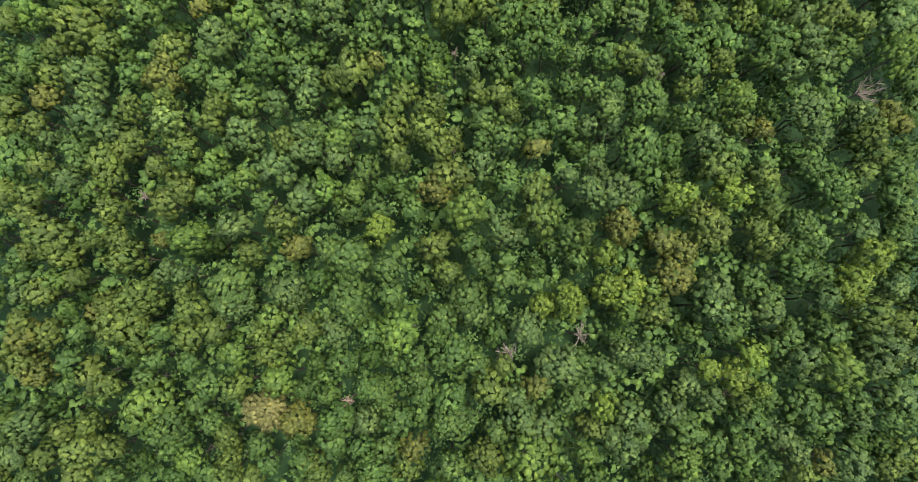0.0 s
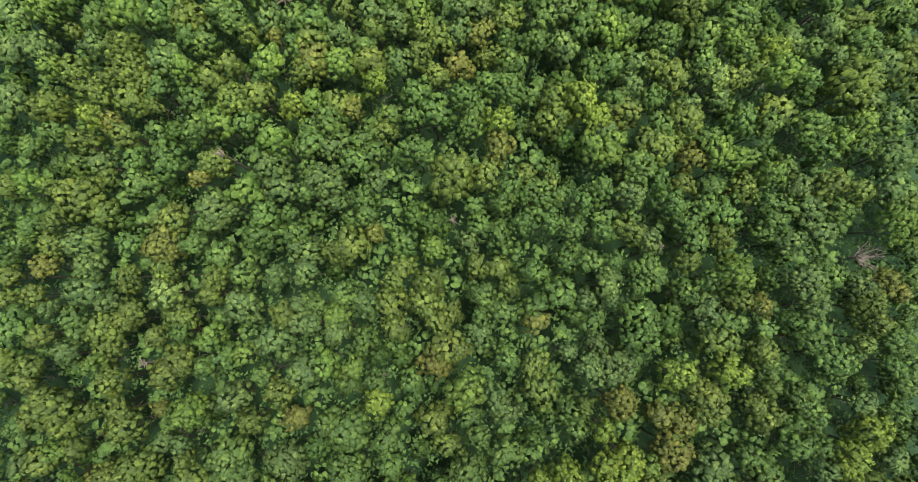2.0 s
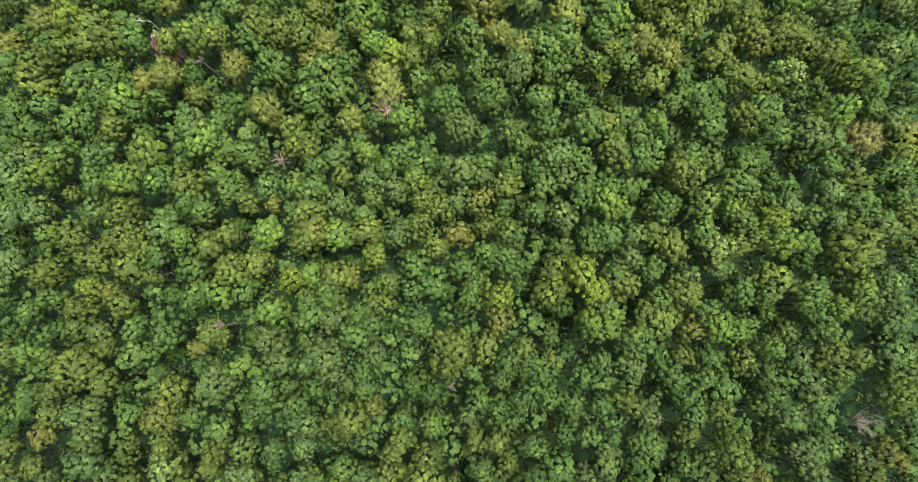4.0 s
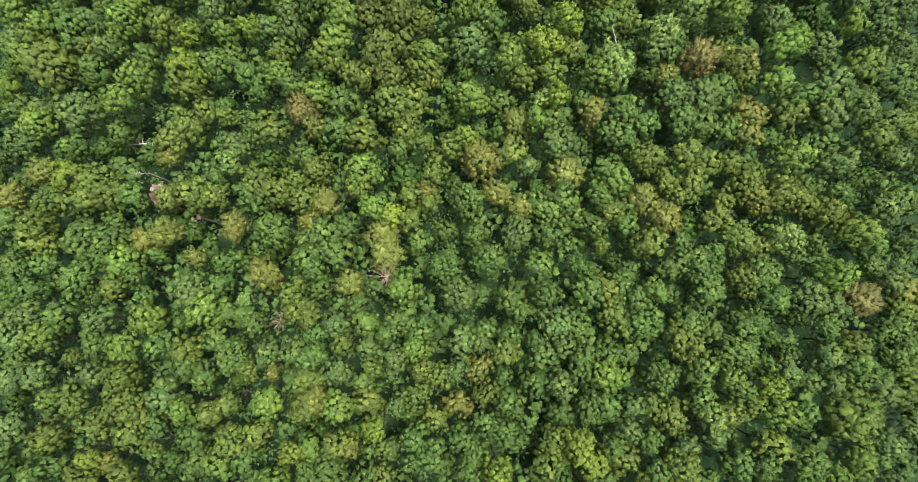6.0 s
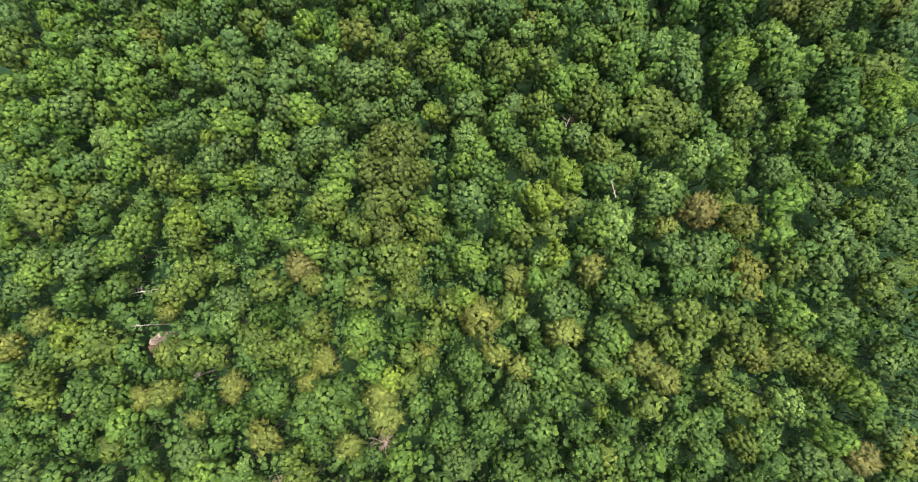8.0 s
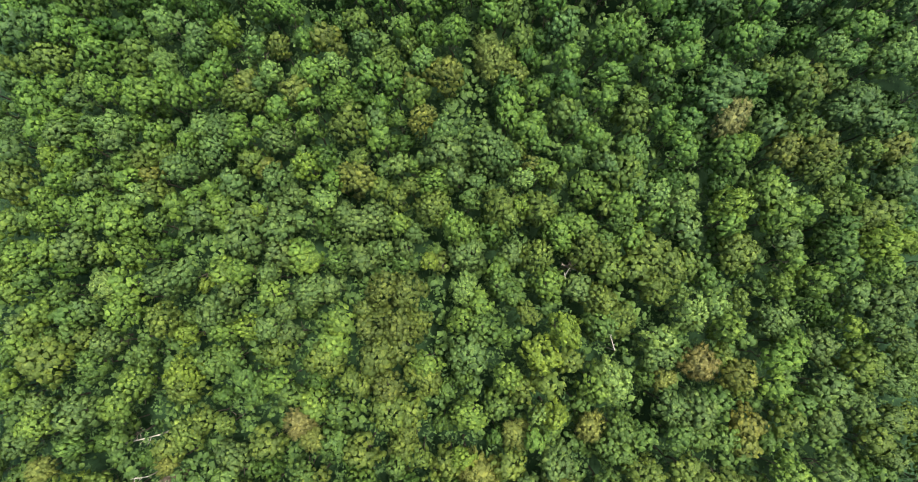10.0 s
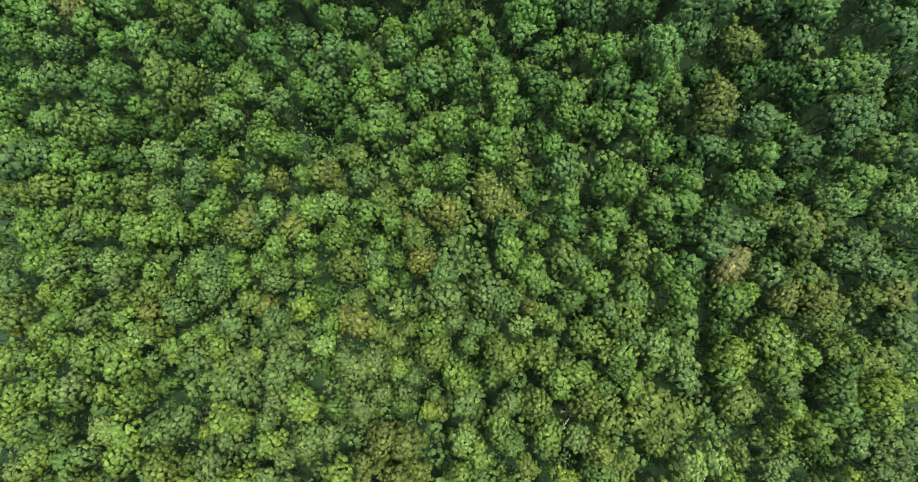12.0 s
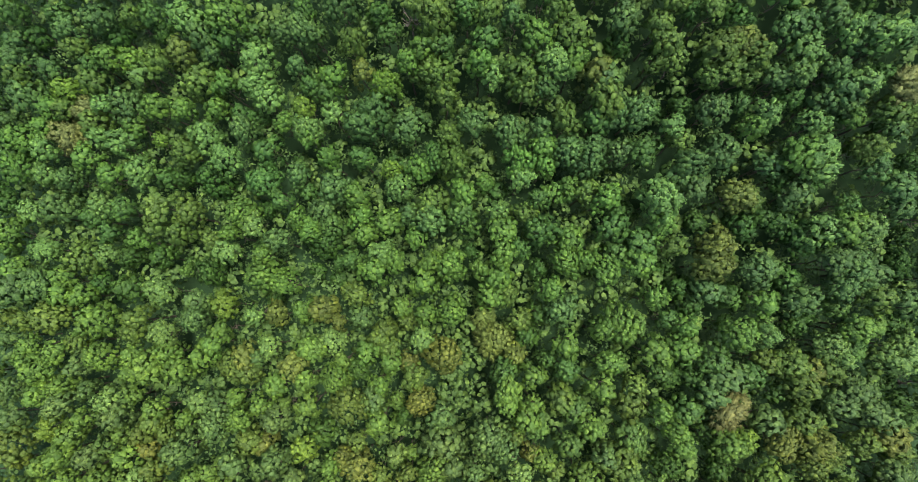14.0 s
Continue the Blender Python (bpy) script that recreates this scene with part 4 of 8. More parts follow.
tree("oak_tree", -62.4, 26.5, 15.7, 1.6)
tree("spreading_tree", 25.8, 26.8, 16.9, 2.8)
tree("round_crowned_tree", 10.1, 26.8, 15.9, 2.1)
tree("ash_tree", -20.8, 26.8, 16.5, 1.9)
tree("oak_tree", -40.6, 26.8, 15.9, 2.1)
tree("ash_tree", -51.6, 27.3, 15.6, 2.0)
tree("understory_tree", -17.3, 27.4, 11.9, 1.8)
tree("understory_tree", -66.0, 27.5, 10.3, 1.3)
tree("oak_tree", 5.4, 27.6, 15.4, 1.7)
tree("oak_tree", -7.4, 27.6, 15.7, 2.4)
tree("oak_tree", 2.6, 27.6, 14.7, 1.6)
tree("turning_tree", -57.8, 27.7, 15.5, 2.1)
tree("young_tree", 20.7, 27.9, 15.8, 1.4)
tree("small_round_tree", 18.0, 28.0, 15.7, 1.7)
tree("small_round_tree", 14.6, 28.4, 14.9, 1.9)
tree("oak_tree", 31.4, 28.4, 15.2, 2.1)
tree("round_crowned_tree", -32.6, 28.8, 16.6, 2.2)
tree("small_round_tree", -63.1, 29.0, 15.6, 1.8)
tree("round_crowned_tree", -68.8, 29.4, 16.1, 2.1)
tree("oak_tree", -17.0, 29.6, 15.4, 1.6)
tree("ash_tree", -21.1, 29.6, 16.1, 2.7)
tree("understory_tree", 45.6, 29.9, 12.6, 2.0)
tree("round_crowned_tree", 64.7, 29.9, 15.2, 2.0)
tree("maple_tree", -3.3, 29.9, 16.2, 2.1)
tree("oak_tree", -14.5, 30.3, 17.0, 2.7)
tree("round_crowned_tree", -7.3, 30.3, 16.3, 2.2)
tree("turning_tree", -41.0, 30.7, 15.9, 3.1)
tree("ash_tree", 1.4, 30.7, 15.9, 1.9)
tree("ash_tree", -52.0, 30.7, 16.2, 3.3)
tree("small_round_tree", -36.2, 30.8, 16.4, 1.9)
tree("twin_crowned_tree", 70.4, 30.9, 14.2, 3.1, (1.0, 4.7, -2.0, 2.0))
tree("oak_tree", -56.7, 30.9, 16.3, 2.0)
tree("small_round_tree", -45.6, 31.0, 15.0, 1.8)
tree("small_round_tree", 31.9, 31.1, 16.2, 1.9)
tree("ash_tree", 26.1, 31.2, 15.4, 1.9)
tree("ash_tree", 45.2, 31.2, 16.0, 2.1)
tree("small_round_tree", -60.6, 31.3, 16.4, 2.0)
tree("round_crowned_tree", 5.8, 31.5, 16.3, 2.4)
tree("oak_tree", 35.1, 31.5, 16.3, 2.1)
tree("spreading_tree", -26.8, 31.6, 16.2, 2.7)
tree("round_crowned_tree", -22.2, 32.0, 16.0, 2.1)
tree("turning_tree", -11.4, 32.0, 14.9, 1.3)
tree("small_round_tree", 19.7, 32.3, 15.5, 1.7)
tree("oak_tree", 23.4, 32.4, 15.5, 2.4)
tree("small_round_tree", 41.8, 32.5, 15.2, 1.9)
tree("ash_tree", 50.0, 32.6, 15.4, 2.3)
tree("small_round_tree", 15.7, 32.7, 15.5, 1.9)
tree("round_crowned_tree", 3.0, 33.1, 15.9, 2.2)
tree("maple_tree", 60.4, 33.3, 17.8, 2.8)
tree("small_round_tree", -59.6, 33.4, 16.1, 2.0)
tree("round_crowned_tree", 8.9, 33.4, 16.7, 2.4)
tree("understory_tree", -3.5, 33.5, 12.9, 2.0)
tree("round_crowned_tree", 43.0, 33.6, 16.5, 2.2)
tree("round_crowned_tree", 31.8, 33.6, 15.5, 2.1)
tree("round_crowned_tree", 12.1, 33.8, 16.5, 2.2)
tree("twin_crowned_tree", -70.6, 34.0, 14.9, 2.7, (3.8, -0.0, 1.5, 2.8))
tree("oak_tree", -39.7, 34.1, 16.5, 2.4)
tree("understory_tree", -47.9, 34.1, 12.3, 1.5)
tree("young_oak_tree", -56.0, 34.2, 16.0, 1.5)
tree("understory_tree", -20.0, 34.3, 13.1, 1.6)
tree("slender_tree", -15.3, 34.4, 10.9, 1.6)
tree("round_crowned_tree", -26.8, 34.5, 16.1, 2.6)
tree("spreading_tree", 36.9, 34.5, 15.7, 2.7)
tree("understory_tree", -6.0, 34.7, 12.9, 2.1)
tree("small_round_tree", -12.5, 34.7, 16.0, 1.9)
tree("young_tree", -23.0, 34.8, 15.4, 1.0)
tree("round_crowned_tree", 74.6, 34.8, 16.2, 2.8)
tree("oak_tree", -49.3, 35.0, 15.5, 2.0)
tree("ash_tree", -32.9, 35.1, 17.3, 3.2)
tree("ash_tree", 48.2, 35.4, 15.9, 2.6)
tree("small_round_tree", 33.9, 35.6, 15.4, 1.9)
tree("round_crowned_tree", 29.4, 36.0, 15.9, 2.4)
tree("round_crowned_tree", 55.0, 36.1, 12.8, 1.9)
tree("small_round_tree", 5.8, 36.1, 15.8, 1.9)
tree("round_crowned_tree", 43.6, 36.2, 15.7, 2.6)
tree("young_tree", 16.6, 36.3, 15.0, 1.4)
tree("ash_tree", -17.1, 36.4, 15.5, 1.9)
tree("young_tree", -40.9, 36.6, 14.8, 1.1)
tree("round_crowned_tree", -13.1, 36.9, 15.1, 2.1)
tree("small_round_tree", -33.6, 37.0, 15.0, 2.0)
tree("oak_tree", -52.3, 37.1, 17.1, 3.8)
tree("spreading_tree", 10.7, 37.2, 15.7, 2.9)
tree("ash_tree", 23.6, 37.5, 16.1, 1.9)
tree("maple_tree", -28.8, 37.5, 16.8, 1.8)
tree("small_round_tree", -20.5, 37.9, 16.0, 1.6)
tree("ash_tree", -24.3, 38.0, 16.2, 2.3)
tree("spreading_tree", 7.2, 38.0, 15.6, 2.7)
tree("round_crowned_tree", 19.2, 38.2, 16.4, 2.1)
tree("small_round_tree", 34.9, 38.5, 15.1, 1.8)
tree("oak_tree", 56.6, 38.5, 15.3, 2.2)
tree("oak_tree", 39.4, 38.5, 15.6, 2.3)
tree("ash_tree", 46.9, 38.6, 15.8, 2.1)
tree("young_oak_tree", -56.6, 38.7, 15.8, 1.3)
tree("young_oak_tree", 12.6, 38.7, 15.2, 1.4)
tree("oak_tree", 31.2, 38.8, 15.0, 1.6)
tree("understory_tree", -40.9, 38.9, 10.6, 1.4)
tree("oak_tree", -63.7, 38.9, 15.6, 1.8)
tree("round_crowned_tree", -44.0, 39.0, 16.3, 2.3)
tree("twin_crowned_tree", 66.2, 39.0, 13.1, 2.0, (-0.8, -3.5, 2.2, 2.9))
tree("oak_tree", 51.8, 39.0, 16.6, 2.4)
tree("ash_tree", 62.0, 39.0, 16.3, 2.7)
tree("small_round_tree", 27.2, 39.1, 16.0, 1.7)
tree("maple_tree", -59.8, 39.1, 16.7, 2.0)
tree("ash_tree", -18.1, 39.1, 17.5, 3.4)
tree("ash_tree", -11.4, 39.1, 15.7, 1.6)
tree("twin_crowned_tree", -70.7, 39.5, 15.4, 3.0, (-0.3, 3.7, -1.5, 2.1))
tree("twin_crowned_tree", 70.5, 39.5, 16.2, 2.5, (0.1, 3.2, 0.7, 2.3))
tree("oak_tree", -1.4, 39.6, 17.4, 4.2)
tree("turning_tree", -35.9, 39.8, 15.3, 1.3)
tree("understory_tree", 16.1, 39.9, 8.5, 1.1)
tree("maple_tree", 42.5, 39.9, 17.0, 2.1)
tree("oak_tree", 4.2, 40.0, 15.6, 2.2)
# trees about 50 m along the way
tree("oak_tree", 9.4, 40.0, 15.1, 1.8)
tree("young_oak_tree", -48.9, 40.1, 14.5, 1.3)
tree("spreading_tree", 24.3, 40.8, 16.1, 2.9)
tree("ash_tree", -25.5, 40.9, 16.9, 3.1)
tree("understory_tree", -29.6, 40.9, 9.6, 1.8)
tree("young_tree", -20.5, 41.0, 14.6, 1.3)
tree("slender_tree", 13.5, 41.1, 8.9, 1.6)
tree("round_crowned_tree", -13.8, 41.4, 16.3, 2.2)
tree("oak_tree", -33.9, 41.7, 16.3, 2.8)
tree("understory_tree", -66.2, 41.7, 11.2, 1.6)
tree("round_crowned_tree", 46.9, 41.7, 13.2, 2.0)
tree("maple_tree", 37.7, 42.1, 15.9, 2.1)
tree("turning_tree", 32.5, 42.1, 15.4, 2.1)
tree("round_crowned_tree", -40.2, 42.1, 17.0, 2.6)
tree("understory_tree", -57.1, 42.2, 13.1, 1.7)
tree("ash_tree", -50.0, 42.3, 15.6, 2.1)
tree("small_round_tree", -45.0, 42.5, 15.2, 1.8)
tree("round_crowned_tree", -54.6, 42.8, 13.2, 2.1)
tree("maple_tree", 20.1, 42.9, 16.1, 1.7)
tree("small_round_tree", -11.5, 42.9, 15.4, 1.9)
tree("understory_tree", 13.6, 43.0, 8.8, 1.6)
tree("round_crowned_tree", 40.7, 43.0, 13.2, 1.7)
tree("maple_tree", 18.2, 43.1, 16.3, 2.4)
tree("round_crowned_tree", -5.3, 43.2, 16.6, 2.1)
tree("maple_tree", 35.2, 43.4, 17.1, 2.2)
tree("ash_tree", 61.3, 43.5, 17.2, 3.0)
tree("small_round_tree", -21.0, 43.6, 16.0, 1.6)
tree("turning_tree", 5.4, 43.8, 16.4, 2.1)
tree("oak_tree", 27.1, 44.0, 16.6, 2.9)
tree("ash_tree", -17.1, 44.1, 15.9, 2.3)
tree("maple_tree", 20.6, 44.4, 15.6, 1.8)
tree("understory_tree", 45.4, 44.4, 10.4, 1.6)
tree("round_crowned_tree", 50.9, 44.6, 15.7, 2.3)
tree("small_round_tree", 57.0, 44.7, 15.8, 1.8)
tree("small_round_tree", -19.9, 44.8, 16.0, 1.8)
tree("round_crowned_tree", -61.3, 44.9, 15.3, 2.0)
tree("maple_tree", -25.3, 45.0, 16.2, 2.6)
tree("round_crowned_tree", -13.2, 45.0, 15.4, 2.3)
tree("small_round_tree", 34.5, 45.3, 15.6, 1.6)
tree("oak_tree", -53.0, 45.4, 15.9, 2.1)
tree("understory_tree", 14.7, 45.5, 12.8, 1.8)
tree("maple_tree", 53.2, 45.6, 16.6, 2.0)
tree("oak_tree", -46.5, 45.7, 15.8, 1.8)
tree("ash_tree", 20.0, 45.7, 16.2, 1.9)
tree("young_oak_tree", -10.3, 45.9, 14.6, 1.5)
tree("understory_tree", -66.3, 45.9, 13.1, 1.7)
tree("small_round_tree", -37.2, 46.2, 14.8, 1.6)
tree("small_round_tree", 27.3, 46.4, 16.1, 1.8)
tree("small_round_tree", 1.7, 46.6, 15.8, 1.9)
tree("young_tree", -57.2, 46.9, 15.2, 1.5)
tree("young_tree", -20.7, 46.9, 14.7, 1.5)
tree("spreading_tree", -17.8, 47.0, 16.5, 3.4)
tree("poplar_tree", 5.6, 47.1, 17.3, 2.1)
tree("spreading_tree", 49.5, 47.1, 16.2, 2.8)
tree("understory_tree", -40.8, 47.2, 12.6, 1.5)
tree("round_crowned_tree", 43.0, 47.2, 16.3, 2.1)
tree("maple_tree", -32.8, 47.4, 15.9, 1.8)
tree("round_crowned_tree", 39.2, 47.5, 16.6, 2.3)
tree("maple_tree", 57.0, 47.5, 17.0, 2.5)
tree("oak_tree", 12.9, 47.5, 16.1, 2.6)
tree("oak_tree", 31.0, 47.6, 16.9, 2.9)
tree("poplar_tree", 18.8, 47.6, 16.6, 1.9)
tree("small_round_tree", -36.1, 47.6, 15.3, 2.0)
tree("turning_tree", -48.3, 47.6, 15.9, 1.6)
tree("small_round_tree", -29.5, 47.6, 14.9, 1.8)
tree("young_tree", -6.0, 48.0, 15.5, 1.3)
tree("poplar_tree", -50.5, 48.3, 17.4, 1.6)
tree("understory_tree", 39.2, 48.4, 12.5, 1.7)
tree("round_crowned_tree", -3.1, 48.4, 16.7, 2.4)
tree("twin_crowned_tree", -70.2, 48.6, 15.9, 2.8, (3.5, 0.5, -0.6, 2.3))
tree("round_crowned_tree", 70.5, 48.8, 15.5, 2.5)
tree("round_crowned_tree", 2.5, 48.9, 15.5, 2.4)
tree("round_crowned_tree", -9.5, 48.9, 13.2, 2.1)
tree("round_crowned_tree", 9.9, 49.1, 7.1, 1.8)
tree("oak_tree", 22.6, 49.1, 16.0, 2.3)
tree("poplar_tree", -22.4, 49.2, 16.9, 2.1)
tree("ash_tree", 62.5, 49.2, 16.5, 2.5)
tree("oak_tree", 44.7, 49.5, 15.4, 2.5)
tree("turning_tree", -14.6, 49.6, 14.6, 1.5)
tree("young_oak_tree", -41.9, 49.7, 15.8, 1.1)
tree("ash_tree", 31.8, 49.8, 15.1, 1.8)
tree("oak_tree", -16.9, 49.8, 16.0, 2.3)
tree("young_tree", 21.4, 49.9, 15.4, 1.5)
tree("poplar_tree", 16.9, 49.9, 17.4, 2.7)
tree("maple_tree", -20.0, 50.0, 16.5, 1.6)
tree("understory_tree", -21.7, 50.2, 12.9, 1.7)
tree("oak_tree", -58.3, 50.5, 16.0, 2.9)
tree("small_round_tree", 26.9, 50.6, 15.2, 2.0)
tree("oak_tree", -31.2, 50.6, 17.0, 2.8)
tree("small_round_tree", 0.9, 50.7, 15.9, 1.9)
tree("oak_tree", 13.7, 50.7, 16.2, 2.3)
tree("round_crowned_tree", -5.6, 50.8, 16.5, 2.2)
tree("round_crowned_tree", -37.0, 50.8, 15.6, 2.3)
tree("oak_tree", -46.1, 50.8, 16.5, 2.6)
tree("ash_tree", 36.0, 50.9, 15.3, 1.8)
tree("round_crowned_tree", 39.5, 51.2, 10.3, 1.7)
tree("understory_tree", -19.4, 51.3, 11.9, 1.5)
tree("oak_tree", -27.7, 51.3, 15.9, 2.3)
tree("understory_tree", -14.6, 51.4, 12.6, 1.5)
tree("spreading_tree", 6.7, 51.5, 16.8, 2.9)
tree("ash_tree", 66.2, 51.6, 15.9, 1.7)
tree("ash_tree", -64.3, 51.7, 15.8, 2.5)
tree("oak_tree", -51.3, 52.0, 16.3, 2.3)
tree("understory_tree", 49.7, 52.1, 13.1, 1.5)
tree("ash_tree", 60.7, 52.2, 13.2, 1.8)
tree("ash_tree", 23.6, 52.3, 15.8, 2.1)
tree("poplar_tree", -11.1, 52.5, 17.4, 1.9)
tree("young_tree", -41.7, 52.5, 15.9, 1.5)
tree("round_crowned_tree", 4.1, 53.0, 15.6, 2.1)
tree("round_crowned_tree", -6.7, 53.2, 9.7, 1.6)
tree("round_crowned_tree", -69.5, 53.3, 16.8, 2.1)
tree("oak_tree", -44.2, 53.5, 15.7, 2.0)
tree("round_crowned_tree", 69.9, 53.5, 17.4, 2.4)
tree("oak_tree", 55.8, 53.5, 17.5, 3.8)
tree("aspen_tree", 35.2, 53.7, 16.6, 2.1)
tree("oak_tree", 38.5, 53.8, 16.0, 2.3)
tree("oak_tree", 30.1, 53.8, 16.2, 2.4)
tree("oak_tree", -2.8, 53.9, 16.0, 1.9)
tree("understory_tree", 15.1, 54.0, 13.0, 1.8)
tree("small_round_tree", 50.1, 54.0, 15.2, 1.7)
tree("oak_tree", -49.6, 54.1, 16.2, 2.0)
tree("oak_tree", -34.5, 54.1, 15.4, 1.8)
tree("oak_tree", -21.2, 54.4, 15.7, 2.0)
tree("maple_tree", -38.1, 54.7, 17.2, 2.1)
tree("maple_tree", 45.2, 54.9, 16.7, 2.6)
tree("spreading_tree", 18.9, 55.0, 15.6, 2.8)
tree("understory_tree", -65.3, 55.2, 12.9, 1.6)
tree("oak_tree", -46.0, 55.3, 16.6, 3.0)
tree("oak_tree", 42.1, 55.3, 15.7, 2.1)
tree("oak_tree", 66.0, 55.3, 15.9, 2.4)
tree("oak_tree", -20.3, 55.4, 16.2, 2.3)
tree("turning_tree", 0.1, 55.4, 15.8, 2.3)
tree("round_crowned_tree", 7.4, 55.5, 16.2, 2.6)
tree("oak_tree", 26.8, 55.5, 16.2, 2.1)
tree("small_round_tree", 21.1, 55.5, 15.9, 1.8)
tree("ash_tree", -8.0, 55.5, 16.3, 2.1)
tree("ash_tree", 24.3, 55.5, 16.3, 1.9)
tree("maple_tree", -16.0, 55.6, 17.1, 2.1)
tree("oak_tree", -54.9, 55.6, 16.0, 2.3)
tree("oak_tree", -31.9, 55.8, 15.8, 1.6)
tree("oak_tree", -12.2, 55.8, 15.8, 2.6)
tree("round_crowned_tree", 34.4, 55.8, 16.1, 2.3)
tree("maple_tree", -57.8, 55.9, 16.3, 1.5)
tree("ash_tree", -40.7, 56.1, 16.4, 2.3)
tree("maple_tree", -26.0, 56.2, 16.5, 2.3)
tree("turning_tree", -19.9, 56.3, 16.5, 2.3)
tree("oak_tree", -5.2, 56.7, 16.6, 2.1)
tree("ash_tree", 61.0, 56.8, 16.6, 2.4)
tree("twin_crowned_tree", -73.5, 56.8, 17.0, 2.2, (2.8, 1.0, 0.3, 2.3))
tree("oak_tree", 4.2, 57.0, 15.1, 2.0)
tree("small_round_tree", 40.3, 57.7, 16.1, 2.0)
tree("understory_tree", -33.0, 57.7, 8.2, 1.7)
tree("small_round_tree", -41.5, 57.7, 15.7, 2.0)
tree("poplar_tree", 44.2, 57.8, 17.1, 2.3)
tree("ash_tree", 14.7, 57.9, 16.3, 2.3)
tree("ash_tree", 54.7, 58.0, 15.0, 1.7)
tree("small_round_tree", 49.9, 58.6, 16.0, 1.7)
tree("round_crowned_tree", -22.3, 58.6, 15.5, 2.5)
tree("small_round_tree", -13.1, 58.6, 15.0, 1.6)
tree("slender_tree", 63.1, 58.7, 13.2, 1.7)
tree("round_crowned_tree", 11.0, 58.7, 16.5, 2.1)
tree("ash_tree", -63.8, 58.9, 16.8, 2.5)
tree("ash_tree", -60.0, 58.9, 16.1, 2.2)
tree("oak_tree", -47.9, 58.9, 15.9, 2.9)
tree("oak_tree", -20.5, 59.0, 16.0, 2.5)
tree("oak_tree", 67.3, 59.1, 15.7, 2.6)
tree("maple_tree", 38.7, 59.3, 16.2, 2.1)
tree("ash_tree", -51.8, 59.3, 15.6, 2.2)
tree("small_round_tree", -35.7, 59.4, 15.5, 2.0)
tree("young_tree", 6.6, 59.4, 14.7, 1.5)
tree("spreading_tree", 28.8, 59.4, 16.3, 3.0)
tree("oak_tree", -2.4, 59.5, 15.5, 2.0)
tree("maple_tree", 22.0, 59.5, 16.3, 2.1)
tree("ash_tree", 47.7, 59.8, 15.6, 2.0)
tree("turning_tree", -25.8, 59.9, 15.3, 1.2)
tree("ash_tree", -16.8, 59.9, 16.0, 2.3)
tree("spreading_tree", 58.3, 59.9, 16.1, 3.3)
# trees about 70 m along the way
tree("spreading_tree", 34.9, 60.2, 15.5, 2.7)
tree("oak_tree", -29.4, 60.2, 15.5, 2.0)
tree("turning_tree", 3.4, 60.3, 15.0, 2.1)
tree("ash_tree", 0.1, 60.3, 16.0, 2.1)
tree("oak_tree", -4.8, 60.3, 16.4, 1.9)
tree("maple_tree", 20.2, 60.3, 17.3, 2.4)
tree("round_crowned_tree", 45.2, 60.4, 13.2, 1.7)
tree("small_round_tree", -38.4, 60.4, 15.1, 1.8)
tree("round_crowned_tree", 17.3, 60.7, 15.6, 2.3)
tree("oak_tree", -11.8, 60.7, 15.6, 1.6)
tree("understory_tree", 25.2, 60.7, 9.6, 1.4)
tree("round_crowned_tree", 43.7, 60.7, 10.9, 1.8)
tree("twin_crowned_tree", -70.5, 60.9, 14.8, 2.1, (3.8, 0.7, 2.2, 2.6))
tree("round_crowned_tree", 65.4, 61.7, 15.3, 2.1)
tree("round_crowned_tree", -64.5, 61.8, 15.4, 2.1)
tree("young_oak_tree", -55.9, 61.8, 14.5, 1.4)
tree("ash_tree", 53.6, 61.8, 15.8, 2.7)
tree("small_round_tree", -20.6, 61.9, 15.5, 1.8)
tree("ash_tree", -8.9, 61.9, 16.2, 2.1)
tree("understory_tree", 48.8, 62.2, 12.7, 1.4)
tree("ash_tree", -26.9, 62.3, 15.6, 2.2)
tree("small_round_tree", -19.8, 62.3, 15.3, 1.8)
tree("spreading_tree", -31.3, 62.3, 17.1, 2.8)
tree("round_crowned_tree", 21.4, 62.3, 15.6, 2.1)
tree("small_round_tree", 11.9, 62.3, 16.2, 1.8)
tree("round_crowned_tree", 24.6, 62.4, 13.2, 1.8)
tree("oak_tree", -38.5, 62.7, 15.7, 2.5)
tree("spreading_tree", 39.9, 62.7, 16.8, 3.3)
tree("oak_tree", 7.1, 62.7, 15.4, 2.3)
tree("small_round_tree", -23.0, 62.7, 16.1, 2.0)
tree("round_crowned_tree", 18.0, 62.7, 16.4, 2.3)
tree("round_crowned_tree", -51.8, 63.1, 15.4, 2.2)
tree("maple_tree", -5.7, 63.1, 15.7, 2.0)
tree("oak_tree", 58.4, 63.5, 15.6, 2.2)
tree("maple_tree", -46.6, 63.5, 16.9, 2.3)
tree("ash_tree", -12.3, 63.5, 16.2, 2.3)
tree("ash_tree", 14.9, 63.5, 15.5, 1.8)
tree("round_crowned_tree", -42.5, 63.9, 15.7, 2.4)
tree("oak_tree", -16.1, 63.9, 15.4, 1.8)
tree("ash_tree", 3.4, 63.9, 15.5, 2.0)
tree("round_crowned_tree", 66.1, 64.3, 16.2, 2.1)
tree("ash_tree", -64.6, 64.3, 16.4, 2.2)
